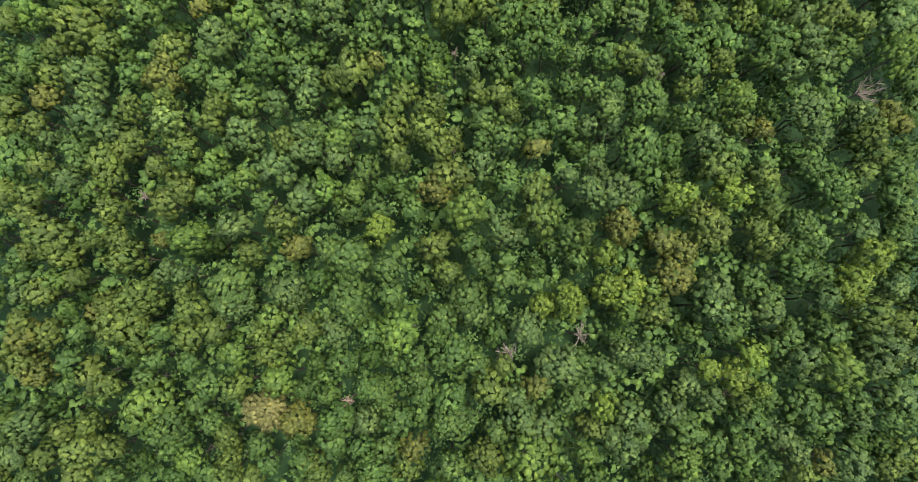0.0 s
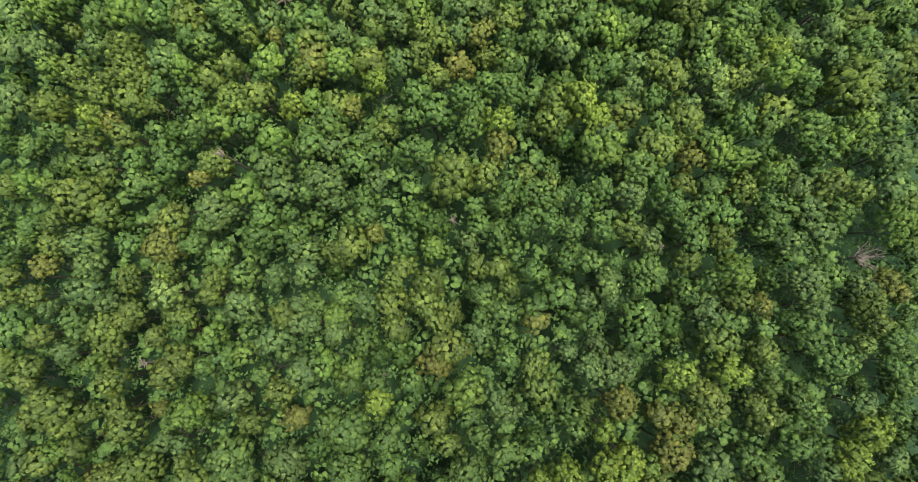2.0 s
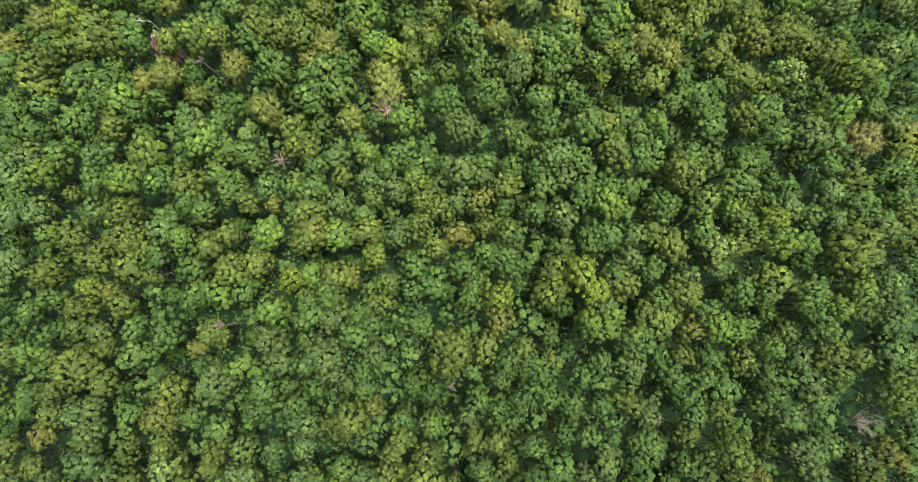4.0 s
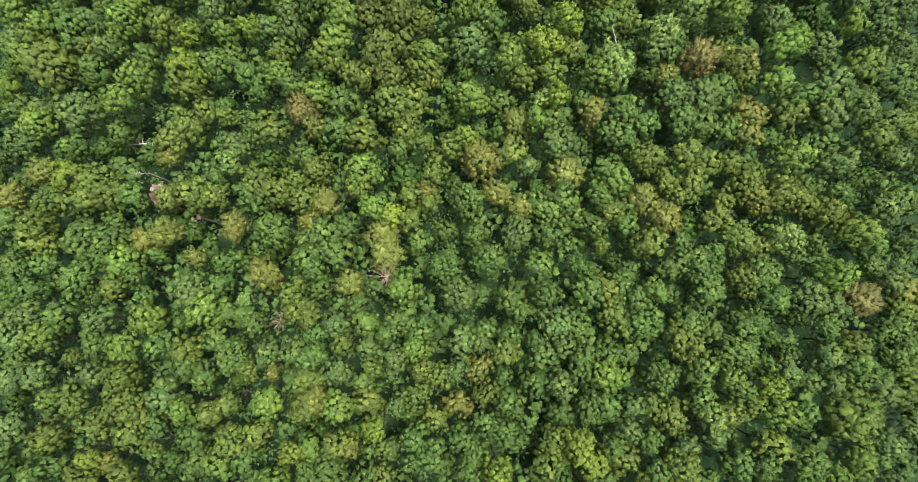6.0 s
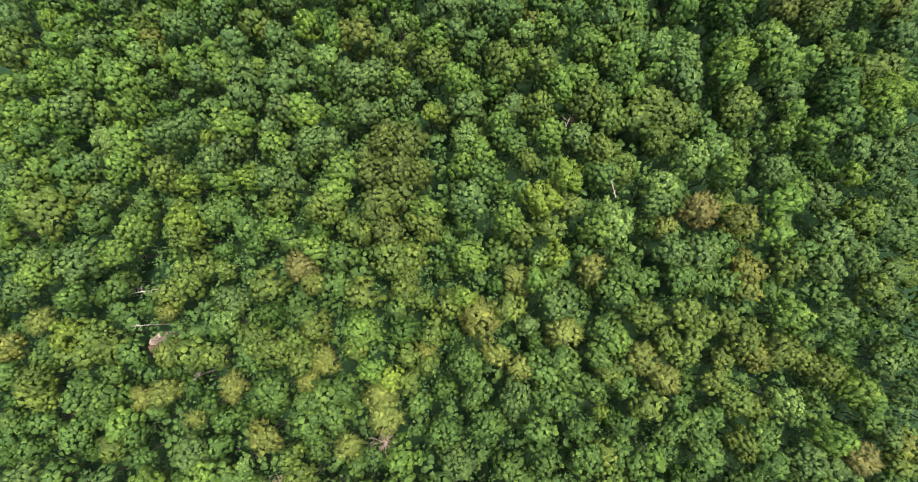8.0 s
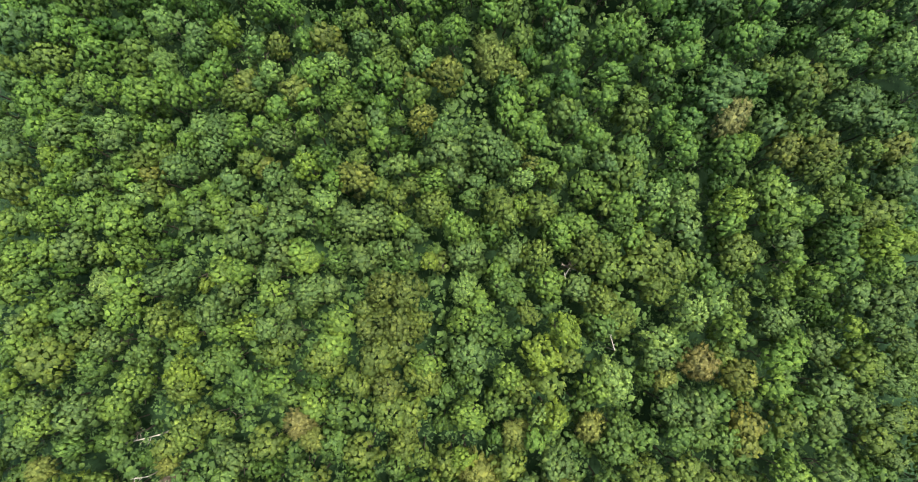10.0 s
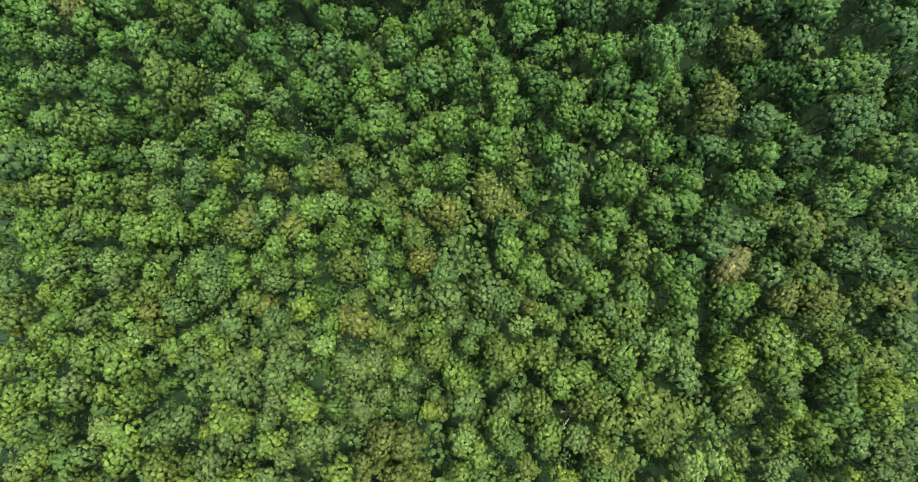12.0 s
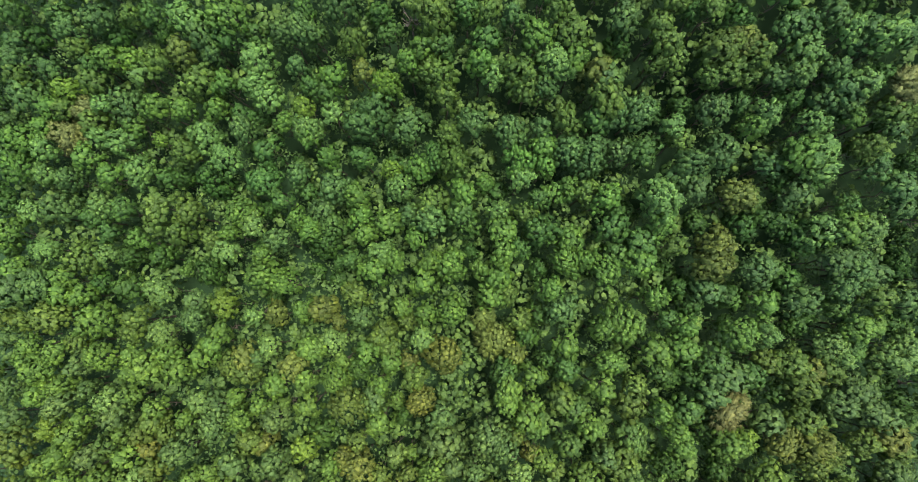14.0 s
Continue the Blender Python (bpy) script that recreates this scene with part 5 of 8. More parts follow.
tree("maple_tree", -59.6, 64.3, 16.5, 2.6)
tree("small_round_tree", -34.0, 64.4, 16.0, 2.0)
tree("oak_tree", 32.1, 64.4, 17.1, 3.0)
tree("ash_tree", 0.9, 64.4, 16.0, 1.8)
tree("young_tree", 11.1, 64.4, 16.0, 1.5)
tree("understory_tree", 47.0, 64.6, 10.6, 1.6)
tree("small_round_tree", 63.4, 65.0, 15.6, 1.9)
tree("small_round_tree", 7.5, 65.2, 15.9, 2.0)
tree("small_round_tree", 30.7, 65.2, 15.6, 1.8)
tree("small_round_tree", -9.9, 65.2, 15.2, 1.7)
tree("small_round_tree", 1.7, 65.2, 14.8, 1.8)
tree("round_crowned_tree", -60.0, 65.2, 16.5, 2.2)
tree("young_tree", -19.8, 65.4, 15.6, 1.5)
tree("round_crowned_tree", -4.9, 65.8, 16.6, 2.5)
tree("small_round_tree", 35.7, 65.8, 16.0, 2.0)
tree("small_round_tree", 16.9, 66.0, 15.8, 2.0)
tree("spreading_tree", 70.7, 66.0, 15.9, 2.2, (3.3, 0.9, -1.3, 2.2), (-0.2, 3.8, 0.1, 2.5))
tree("small_round_tree", 4.2, 66.0, 15.0, 1.8)
tree("spreading_tree", 41.3, 66.0, 15.7, 2.7)
tree("small_round_tree", 53.7, 66.0, 16.3, 1.9)
tree("round_crowned_tree", 65.2, 66.1, 16.2, 2.1)
tree("ash_tree", -66.2, 66.1, 15.4, 2.3)
tree("maple_tree", -74.5, 66.1, 18.2, 2.6, (3.5, -0.1, -0.5, 2.4), (0.8, 3.6, -2.5, 2.1))
tree("small_round_tree", -28.7, 66.3, 14.9, 1.9)
tree("maple_tree", -12.6, 66.8, 16.6, 1.8)
tree("ash_tree", 14.0, 66.8, 16.8, 2.8)
tree("ash_tree", -16.8, 66.8, 16.7, 2.3)
tree("spreading_tree", 26.6, 66.8, 16.5, 3.0)
tree("round_crowned_tree", 33.3, 66.8, 16.0, 2.3)
tree("round_crowned_tree", 43.2, 66.9, 15.2, 2.2)
tree("understory_tree", -40.8, 66.9, 12.6, 1.7)
tree("round_crowned_tree", -7.9, 67.3, 15.5, 2.5)
tree("maple_tree", -44.0, 67.3, 16.9, 2.7)
tree("ash_tree", -51.8, 67.3, 16.9, 2.4)
tree("round_crowned_tree", -58.7, 67.4, 15.6, 2.6)
tree("oak_tree", 22.4, 67.6, 16.4, 2.5)
tree("oak_tree", -20.7, 67.7, 16.2, 2.0)
tree("small_round_tree", -30.4, 67.7, 14.8, 1.9)
tree("understory_tree", 32.5, 67.8, 13.3, 1.9)
tree("ash_tree", -63.4, 67.8, 15.2, 1.9)
tree("understory_tree", 50.6, 67.8, 12.5, 1.9)
tree("round_crowned_tree", -33.5, 68.0, 15.6, 2.4)
tree("round_crowned_tree", 9.2, 68.3, 15.8, 2.3)
tree("ash_tree", 56.8, 68.5, 15.0, 1.2)
tree("oak_tree", -22.4, 68.5, 16.3, 2.2)
tree("oak_tree", 66.9, 68.5, 15.8, 2.1)
tree("maple_tree", -36.0, 68.9, 16.9, 3.0)
tree("ash_tree", 54.0, 69.3, 16.0, 2.4)
tree("round_crowned_tree", -14.3, 69.4, 13.2, 1.7)
tree("round_crowned_tree", 74.5, 69.7, 15.6, 2.5)
tree("withered_tree", 60.0, 70.0, 15.8, 2.3)
tree("understory_tree", -67.6, 70.0, 13.4, 1.7)
tree("round_crowned_tree", 7.5, 70.1, 16.8, 2.5)
tree("small_round_tree", 26.2, 70.1, 16.0, 1.8)
tree("aspen_tree", -30.0, 70.2, 15.6, 1.2)
tree("round_crowned_tree", 45.4, 70.2, 16.7, 2.4)
tree("ash_tree", 51.0, 70.3, 16.9, 2.9)
tree("young_tree", -45.4, 70.8, 14.7, 1.5)
tree("understory_tree", -54.9, 70.8, 12.2, 2.0)
tree("round_crowned_tree", 36.0, 70.9, 16.3, 2.3)
tree("small_round_tree", 12.4, 70.9, 16.4, 2.0)
tree("ash_tree", 0.5, 70.9, 17.2, 3.0)
tree("oak_tree", -23.5, 71.0, 15.6, 1.8)
tree("round_crowned_tree", -62.9, 71.3, 16.0, 2.1)
tree("maple_tree", 28.1, 71.3, 16.7, 1.8)
tree("round_crowned_tree", 18.3, 71.4, 16.6, 2.5)
tree("young_tree", -11.7, 71.4, 15.2, 1.5)
tree("turning_tree", 68.5, 71.5, 15.4, 2.7)
tree("ash_tree", -37.8, 71.5, 17.1, 2.9)
tree("maple_tree", -7.4, 71.7, 17.5, 2.6)
tree("oak_tree", 21.8, 71.8, 15.8, 2.2)
tree("round_crowned_tree", 23.2, 71.9, 15.5, 2.4)
tree("round_crowned_tree", -19.8, 71.9, 13.2, 1.9)
tree("round_crowned_tree", -34.5, 72.0, 15.1, 2.0)
tree("oak_tree", -50.3, 72.0, 16.2, 2.0)
tree("pine_tree", -15.3, 72.4, 14.6, 2.2)
tree("oak_tree", 41.8, 72.8, 15.8, 2.9)
tree("round_crowned_tree", -60.5, 72.9, 12.7, 1.8)
tree("ash_tree", 65.3, 73.1, 15.9, 2.3)
tree("spreading_tree", -56.4, 73.4, 16.1, 2.8)
tree("round_crowned_tree", -65.9, 73.5, 15.9, 2.3)
tree("maple_tree", 54.3, 73.5, 17.5, 3.1)
tree("spreading_tree", 35.5, 73.6, 16.4, 2.9)
tree("spreading_tree", 44.1, 73.6, 16.8, 2.9)
tree("pine_tree", -27.5, 73.6, 15.7, 2.4)
tree("round_crowned_tree", -46.9, 74.0, 16.3, 2.0)
tree("round_crowned_tree", 75.9, 74.3, 17.1, 2.5)
tree("spreading_tree", -1.6, 74.4, 16.6, 2.8)
tree("small_round_tree", -20.6, 74.4, 15.6, 1.9)
tree("round_crowned_tree", 31.1, 74.8, 16.4, 2.3)
tree("round_crowned_tree", 11.8, 74.8, 16.0, 2.5)
tree("small_round_tree", 17.7, 74.8, 15.2, 1.9)
tree("small_round_tree", -61.4, 75.2, 16.0, 1.7)
tree("round_crowned_tree", 62.8, 75.3, 15.4, 2.1)
tree("maple_tree", -48.7, 75.4, 16.9, 2.4)
tree("small_round_tree", -66.6, 75.4, 16.3, 1.9)
tree("round_crowned_tree", -34.4, 75.6, 13.2, 2.1)
tree("spreading_tree", 4.7, 75.7, 16.5, 3.2)
tree("round_crowned_tree", -73.5, 75.7, 16.5, 2.1)
tree("understory_tree", 23.4, 75.8, 11.1, 1.6)
tree("understory_tree", -31.5, 75.9, 10.3, 1.8)
tree("small_round_tree", -53.2, 76.1, 15.2, 1.9)
tree("small_round_tree", 34.7, 76.1, 15.8, 1.9)
tree("spreading_tree", -21.2, 76.2, 16.1, 2.7)
tree("pine_tree", -38.1, 76.3, 15.3, 1.5)
tree("pine_tree", -10.1, 76.6, 15.7, 2.5)
tree("round_crowned_tree", -17.4, 76.6, 15.7, 2.6)
tree("small_round_tree", 49.1, 76.9, 16.2, 1.7)
tree("small_round_tree", 36.8, 77.0, 16.1, 1.9)
tree("round_crowned_tree", -45.3, 77.3, 13.2, 1.8)
tree("understory_tree", -36.9, 77.5, 13.1, 1.8)
tree("poplar_tree", 20.6, 77.7, 15.8, 1.2)
tree("understory_tree", -68.3, 77.7, 12.9, 1.7)
tree("oak_tree", 43.8, 77.8, 16.2, 2.2)
tree("understory_tree", -27.3, 77.8, 12.6, 2.1)
tree("oak_tree", -62.6, 77.9, 14.9, 2.0)
tree("spreading_tree", 62.4, 78.3, 15.9, 2.8)
tree("round_crowned_tree", -5.5, 78.4, 15.2, 2.2)
tree("oak_tree", 28.2, 78.4, 15.7, 2.7)
tree("young_tree", 32.6, 78.4, 14.7, 1.5)
tree("round_crowned_tree", -52.6, 78.8, 15.6, 2.5)
tree("round_crowned_tree", -21.8, 78.8, 15.4, 2.1)
tree("round_crowned_tree", 54.8, 78.9, 13.2, 2.2)
tree("aspen_tree", 47.4, 79.1, 18.0, 2.5)
tree("pine_tree", -46.6, 79.1, 14.9, 1.6)
tree("ash_tree", 69.3, 79.1, 16.1, 2.5)
tree("spreading_tree", -56.3, 79.1, 16.9, 3.0)
tree("understory_tree", -50.0, 79.1, 12.3, 1.8)
tree("oak_tree", 40.9, 79.2, 17.0, 2.9)
tree("ash_tree", 8.5, 79.5, 16.8, 2.9)
tree("pine_tree", -43.2, 79.6, 15.3, 2.4)
tree("round_crowned_tree", -19.1, 79.6, 16.4, 2.6)
tree("round_crowned_tree", 13.6, 79.6, 15.6, 2.4)
tree("oak_tree", -63.7, 79.6, 16.4, 2.7)
tree("round_crowned_tree", 3.0, 79.9, 16.1, 2.2)
# trees about 90 m along the way
tree("understory_tree", -1.7, 80.1, 12.4, 1.8)
tree("maple_tree", 59.7, 80.1, 17.1, 3.3)
tree("spreading_tree", -73.3, 80.1, 18.0, 2.3, (2.7, -0.2, -1.8, 2.0), (-1.2, 3.8, -2.8, 2.3))
tree("spreading_tree", -26.5, 80.1, 16.6, 2.9)
tree("pine_tree", -10.7, 80.1, 15.7, 2.9)
tree("maple_tree", 75.4, 80.3, 19.4, 2.3, (0.4, 3.8, -1.1, 2.8))
tree("understory_tree", -40.2, 80.4, 12.4, 1.8)
tree("round_crowned_tree", -16.1, 80.5, 16.0, 2.2)
tree("pine_tree", -32.7, 80.7, 15.8, 2.2)
tree("round_crowned_tree", 20.0, 80.8, 16.0, 2.2)
tree("understory_tree", 34.6, 81.1, 12.3, 2.1)
tree("round_crowned_tree", 24.5, 81.3, 15.4, 2.4)
tree("oak_tree", -6.4, 81.4, 15.8, 2.4)
tree("oak_tree", -63.2, 81.5, 17.2, 3.0)
tree("pine_tree", -21.6, 81.6, 14.6, 1.9)
tree("oak_tree", 37.6, 81.8, 16.5, 2.2)
tree("pine_tree", 30.5, 81.9, 15.6, 2.2)
tree("small_round_tree", -68.2, 82.1, 16.2, 1.8)
tree("round_crowned_tree", 16.7, 82.2, 15.8, 2.2)
tree("round_crowned_tree", -52.7, 82.2, 13.2, 2.2)
tree("understory_tree", -45.3, 82.3, 8.7, 2.2)
tree("poplar_tree", -9.3, 82.3, 16.6, 2.0)
tree("oak_tree", 55.5, 82.6, 16.4, 3.2)
tree("oak_tree", 22.6, 83.0, 16.1, 2.0)
tree("round_crowned_tree", 23.3, 83.4, 15.3, 2.4)
tree("maple_tree", -11.9, 83.5, 16.4, 2.2)
tree("spreading_tree", 12.9, 83.5, 16.4, 3.1)
tree("pine_tree", 9.5, 83.6, 14.9, 1.9)
tree("ash_tree", 65.9, 83.8, 17.0, 2.5)
tree("oak_tree", -3.8, 84.0, 15.3, 1.7)
tree("spreading_tree", 1.7, 84.3, 16.9, 2.9)
tree("pine_tree", -19.1, 84.3, 14.5, 1.7)
tree("oak_tree", 52.1, 84.6, 15.7, 2.8)
tree("pine_tree", 27.5, 84.7, 14.7, 2.4)
tree("oak_tree", 39.7, 84.7, 14.9, 1.9)
tree("round_crowned_tree", 15.4, 84.7, 16.5, 2.6)
tree("oak_tree", -22.2, 84.8, 16.6, 2.2)
tree("round_crowned_tree", 70.2, 85.1, 16.3, 2.2)
tree("oak_tree", -57.8, 85.2, 16.3, 2.5)
tree("oak_tree", 32.5, 85.2, 16.3, 1.9)
tree("pine_tree", -20.3, 85.2, 14.7, 1.7)
tree("oak_tree", -35.7, 85.3, 16.7, 2.2)
tree("oak_tree", -6.7, 85.3, 15.2, 1.7)
tree("round_crowned_tree", 20.8, 85.3, 16.0, 2.2)
tree("round_crowned_tree", -48.6, 85.3, 16.5, 2.3)
tree("turning_tree", 44.8, 85.3, 15.7, 3.0)
tree("understory_tree", 60.5, 85.3, 12.9, 2.0)
tree("oak_tree", -55.7, 85.5, 16.4, 2.5)
tree("oak_tree", -43.3, 85.5, 15.2, 2.3)
tree("round_crowned_tree", -30.3, 85.5, 16.4, 2.4)
tree("pine_tree", 6.1, 85.5, 14.7, 1.9)
tree("spreading_tree", -62.8, 85.5, 15.9, 3.1)
tree("oak_tree", -26.0, 85.5, 15.8, 3.0)
tree("oak_tree", -38.6, 85.5, 16.8, 2.6)
tree("round_crowned_tree", 68.0, 85.6, 16.2, 2.5)
tree("understory_tree", -21.9, 85.7, 12.3, 1.8)
tree("pine_tree", -70.5, 85.9, 14.8, 2.4)
tree("oak_tree", 48.2, 85.9, 16.5, 3.0)
tree("oak_tree", -52.9, 86.1, 15.9, 2.7)
tree("pine_tree", -4.2, 86.1, 14.3, 1.7)
tree("small_round_tree", 57.3, 86.3, 16.0, 1.6)
tree("oak_tree", -14.4, 86.4, 16.4, 2.1)
tree("oak_tree", 34.6, 87.0, 16.8, 2.6)
tree("understory_tree", 12.4, 87.1, 10.6, 1.9)
tree("small_round_tree", 52.0, 87.4, 16.0, 1.9)
tree("oak_tree", -23.8, 87.4, 15.2, 1.9)
tree("oak_tree", -29.1, 87.4, 16.5, 3.1)
tree("oak_tree", 31.3, 87.4, 15.9, 2.2)
tree("maple_tree", 23.4, 87.4, 16.3, 2.4)
tree("maple_tree", 76.0, 87.6, 17.6, 2.6, (-0.5, 4.2, -2.0, 2.8))
tree("oak_tree", -54.3, 87.8, 16.4, 3.0)
tree("oak_tree", 43.0, 87.9, 16.3, 3.0)
tree("understory_tree", -0.4, 88.1, 9.2, 2.0)
tree("poplar_tree", -58.0, 88.3, 18.4, 3.2)
tree("round_crowned_tree", -36.4, 88.7, 12.5, 1.8)
tree("oak_tree", -3.3, 88.7, 16.3, 2.1)
tree("maple_tree", -13.6, 88.7, 17.0, 2.9)
tree("spreading_tree", 22.7, 88.7, 16.4, 2.9)
tree("pine_tree", 16.3, 88.7, 15.2, 2.6)
tree("understory_tree", -7.8, 88.7, 13.7, 2.5)
tree("understory_tree", 63.3, 88.8, 12.8, 2.2)
tree("twin_crowned_tree", -74.2, 89.1, 15.6, 2.2, (0.9, 2.9, 0.7, 2.6))
tree("round_crowned_tree", -69.2, 89.2, 13.2, 2.2)
tree("ash_tree", 10.6, 89.6, 15.1, 1.7)
tree("oak_tree", -20.8, 89.6, 16.0, 2.8)
tree("understory_tree", 66.7, 90.1, 11.1, 1.9)
tree("pine_tree", -65.0, 90.1, 15.1, 2.2)
tree("oak_tree", 36.6, 90.3, 16.7, 2.4)
tree("aspen_tree", -33.7, 90.3, 16.9, 1.7)
tree("oak_tree", 40.2, 90.5, 16.0, 1.7)
tree("maple_tree", 50.0, 90.9, 17.6, 3.0)
tree("pine_tree", 3.7, 90.9, 15.5, 3.5)
tree("ash_tree", 57.8, 90.9, 17.0, 2.7)
tree("round_crowned_tree", -22.5, 91.3, 16.2, 2.1)
tree("oak_tree", 28.3, 91.3, 15.7, 3.0)
tree("understory_tree", -28.5, 91.5, 12.8, 2.2)
tree("understory_tree", -15.3, 91.5, 11.8, 1.8)
tree("pine_tree", -44.1, 91.7, 14.0, 1.6)
tree("oak_tree", 34.2, 91.8, 16.4, 2.6)
tree("small_round_tree", -8.6, 92.2, 15.6, 1.9)
tree("oak_tree", 8.1, 92.2, 15.4, 2.5)
tree("understory_tree", -48.0, 92.4, 13.2, 1.7)
tree("ash_tree", 69.0, 92.4, 15.8, 2.2)
tree("round_crowned_tree", -78.7, 92.7, 18.1, 2.1)
tree("oak_tree", -0.7, 92.9, 15.6, 2.3)
tree("ash_tree", 15.3, 93.0, 17.3, 3.1)
tree("ash_tree", -33.7, 93.2, 16.2, 3.0)
tree("oak_tree", -5.1, 93.4, 15.6, 2.1)
tree("round_crowned_tree", -60.0, 93.8, 15.2, 2.2)
tree("poplar_tree", 1.5, 93.8, 17.5, 1.9)
tree("oak_tree", -13.8, 94.0, 16.6, 2.6)
tree("spreading_tree", 24.8, 94.0, 15.7, 2.6)
tree("round_crowned_tree", 20.7, 94.2, 10.1, 1.9)
tree("ash_tree", -68.4, 94.3, 16.2, 2.8)
tree("understory_tree", -56.3, 94.4, 12.3, 2.1)
tree("oak_tree", -43.9, 94.8, 15.8, 2.2)
tree("oak_tree", -7.8, 94.9, 15.6, 2.3)
tree("turning_tree", 44.3, 94.9, 15.8, 1.8)
tree("oak_tree", 65.5, 94.9, 16.8, 2.7)
tree("round_crowned_tree", 48.8, 95.0, 12.6, 1.7)
tree("oak_tree", -28.1, 95.3, 16.6, 2.5)
tree("round_crowned_tree", -18.1, 95.4, 15.4, 2.5)
tree("small_round_tree", -51.7, 95.5, 16.0, 1.8)
tree("round_crowned_tree", -63.0, 95.7, 9.7, 1.8)
tree("round_crowned_tree", 23.1, 95.7, 15.7, 2.3)
tree("round_crowned_tree", 41.1, 95.8, 15.5, 2.5)
tree("understory_tree", 6.5, 96.0, 12.0, 1.5)
tree("pine_tree", -21.7, 96.3, 15.1, 2.0)
tree("oak_tree", -41.3, 96.4, 16.3, 3.1)
tree("spreading_tree", 34.0, 96.4, 16.9, 2.8)
tree("round_crowned_tree", -54.4, 96.6, 10.1, 2.2)
tree("oak_tree", -6.9, 96.6, 16.1, 1.9)
tree("spreading_tree", 28.5, 96.7, 15.9, 2.7)
tree("spreading_tree", 37.5, 96.7, 15.8, 2.7)
tree("pine_tree", 9.5, 96.7, 14.9, 2.1)
tree("maple_tree", 11.9, 96.7, 17.1, 1.7)
tree("round_crowned_tree", -79.1, 96.9, 16.1, 2.5)
tree("round_crowned_tree", 14.2, 97.3, 16.1, 2.1)
tree("twin_crowned_tree", 76.1, 97.3, 16.0, 2.4, (3.5, -0.2, -1.4, 2.5))
tree("maple_tree", -66.1, 97.5, 17.3, 2.8)
tree("spreading_tree", 24.9, 97.5, 16.6, 3.0)
tree("understory_tree", -1.7, 97.9, 12.2, 2.0)
tree("pine_tree", 20.5, 98.0, 15.8, 2.1)
tree("ash_tree", 68.6, 98.0, 15.9, 2.6)
tree("turning_tree", 44.4, 98.0, 16.7, 3.0)
tree("oak_tree", 72.3, 98.1, 15.6, 2.8)
tree("oak_tree", -35.3, 98.1, 15.9, 2.0)
tree("oak_tree", -38.4, 98.6, 16.5, 2.2)
tree("oak_tree", 51.3, 98.6, 16.2, 2.5)
tree("withered_tree", -23.4, 98.6, 16.7, 2.5)
tree("ash_tree", 57.2, 98.7, 16.3, 2.7)
tree("ash_tree", -58.5, 99.3, 17.5, 3.5)
tree("maple_tree", 2.4, 99.7, 17.4, 2.8)
tree("aspen_tree", 12.9, 99.7, 16.4, 1.9)
tree("oak_tree", -9.7, 99.9, 16.5, 3.4)
tree("round_crowned_tree", -17.8, 99.9, 15.5, 2.5)
tree("poplar_tree", 14.7, 100.0, 17.8, 2.3)
tree("ash_tree", -66.5, 100.0, 15.7, 2.4)
tree("ash_tree", 63.5, 100.0, 16.3, 2.9)
# trees about 110 m along the way
tree("oak_tree", -6.8, 100.1, 16.3, 2.7)
tree("ash_tree", 36.6, 100.2, 17.1, 3.4)
tree("round_crowned_tree", 7.1, 100.5, 13.2, 2.2)
tree("round_crowned_tree", 19.5, 100.9, 13.2, 1.8)
tree("ash_tree", 33.0, 100.9, 16.8, 2.8)
tree("maple_tree", -51.7, 101.0, 17.3, 2.7)
tree("round_crowned_tree", -70.8, 101.0, 15.9, 2.3)
tree("round_crowned_tree", 80.1, 101.1, 16.6, 2.5)
tree("maple_tree", -21.3, 101.2, 16.4, 2.5)
tree("small_round_tree", 52.7, 101.3, 16.1, 1.8)
tree("twin_crowned_tree", -78.0, 101.3, 17.0, 2.4, (2.6, -0.8, -0.7, 2.3))
tree("round_crowned_tree", -46.3, 101.3, 8.3, 2.0)
tree("slender_tree", -37.7, 101.4, 10.2, 1.8)
tree("round_crowned_tree", 56.7, 101.5, 15.5, 2.2)
tree("round_crowned_tree", 39.4, 101.8, 16.8, 2.5)
tree("round_crowned_tree", 75.8, 102.1, 11.4, 2.0)
tree("ash_tree", 60.9, 102.3, 15.5, 2.4)
tree("round_crowned_tree", -24.9, 102.4, 16.6, 2.2)
tree("round_crowned_tree", -30.9, 102.7, 15.4, 2.4)
tree("round_crowned_tree", -0.9, 102.9, 13.2, 1.9)
tree("ash_tree", 70.5, 103.2, 15.6, 2.6)
tree("understory_tree", -68.6, 103.4, 9.5, 1.9)
tree("maple_tree", 49.4, 103.6, 16.1, 2.3)
tree("oak_tree", 10.0, 103.6, 16.4, 2.3)
tree("oak_tree", -42.2, 103.7, 16.3, 3.3)
tree("ash_tree", 58.0, 103.7, 16.3, 2.6)
tree("oak_tree", 44.1, 103.7, 16.2, 2.0)
tree("maple_tree", -71.8, 103.8, 17.5, 2.4)
tree("oak_tree", -14.2, 103.8, 16.1, 2.0)
tree("dark_oak_tree", -10.0, 103.8, 17.7, 2.8)
tree("maple_tree", -49.6, 104.2, 17.7, 2.9)
tree("understory_tree", -21.6, 104.4, 13.7, 2.2)
tree("aspen_tree", 24.0, 104.6, 18.0, 3.2)
tree("pine_tree", 32.4, 104.6, 14.1, 1.5)
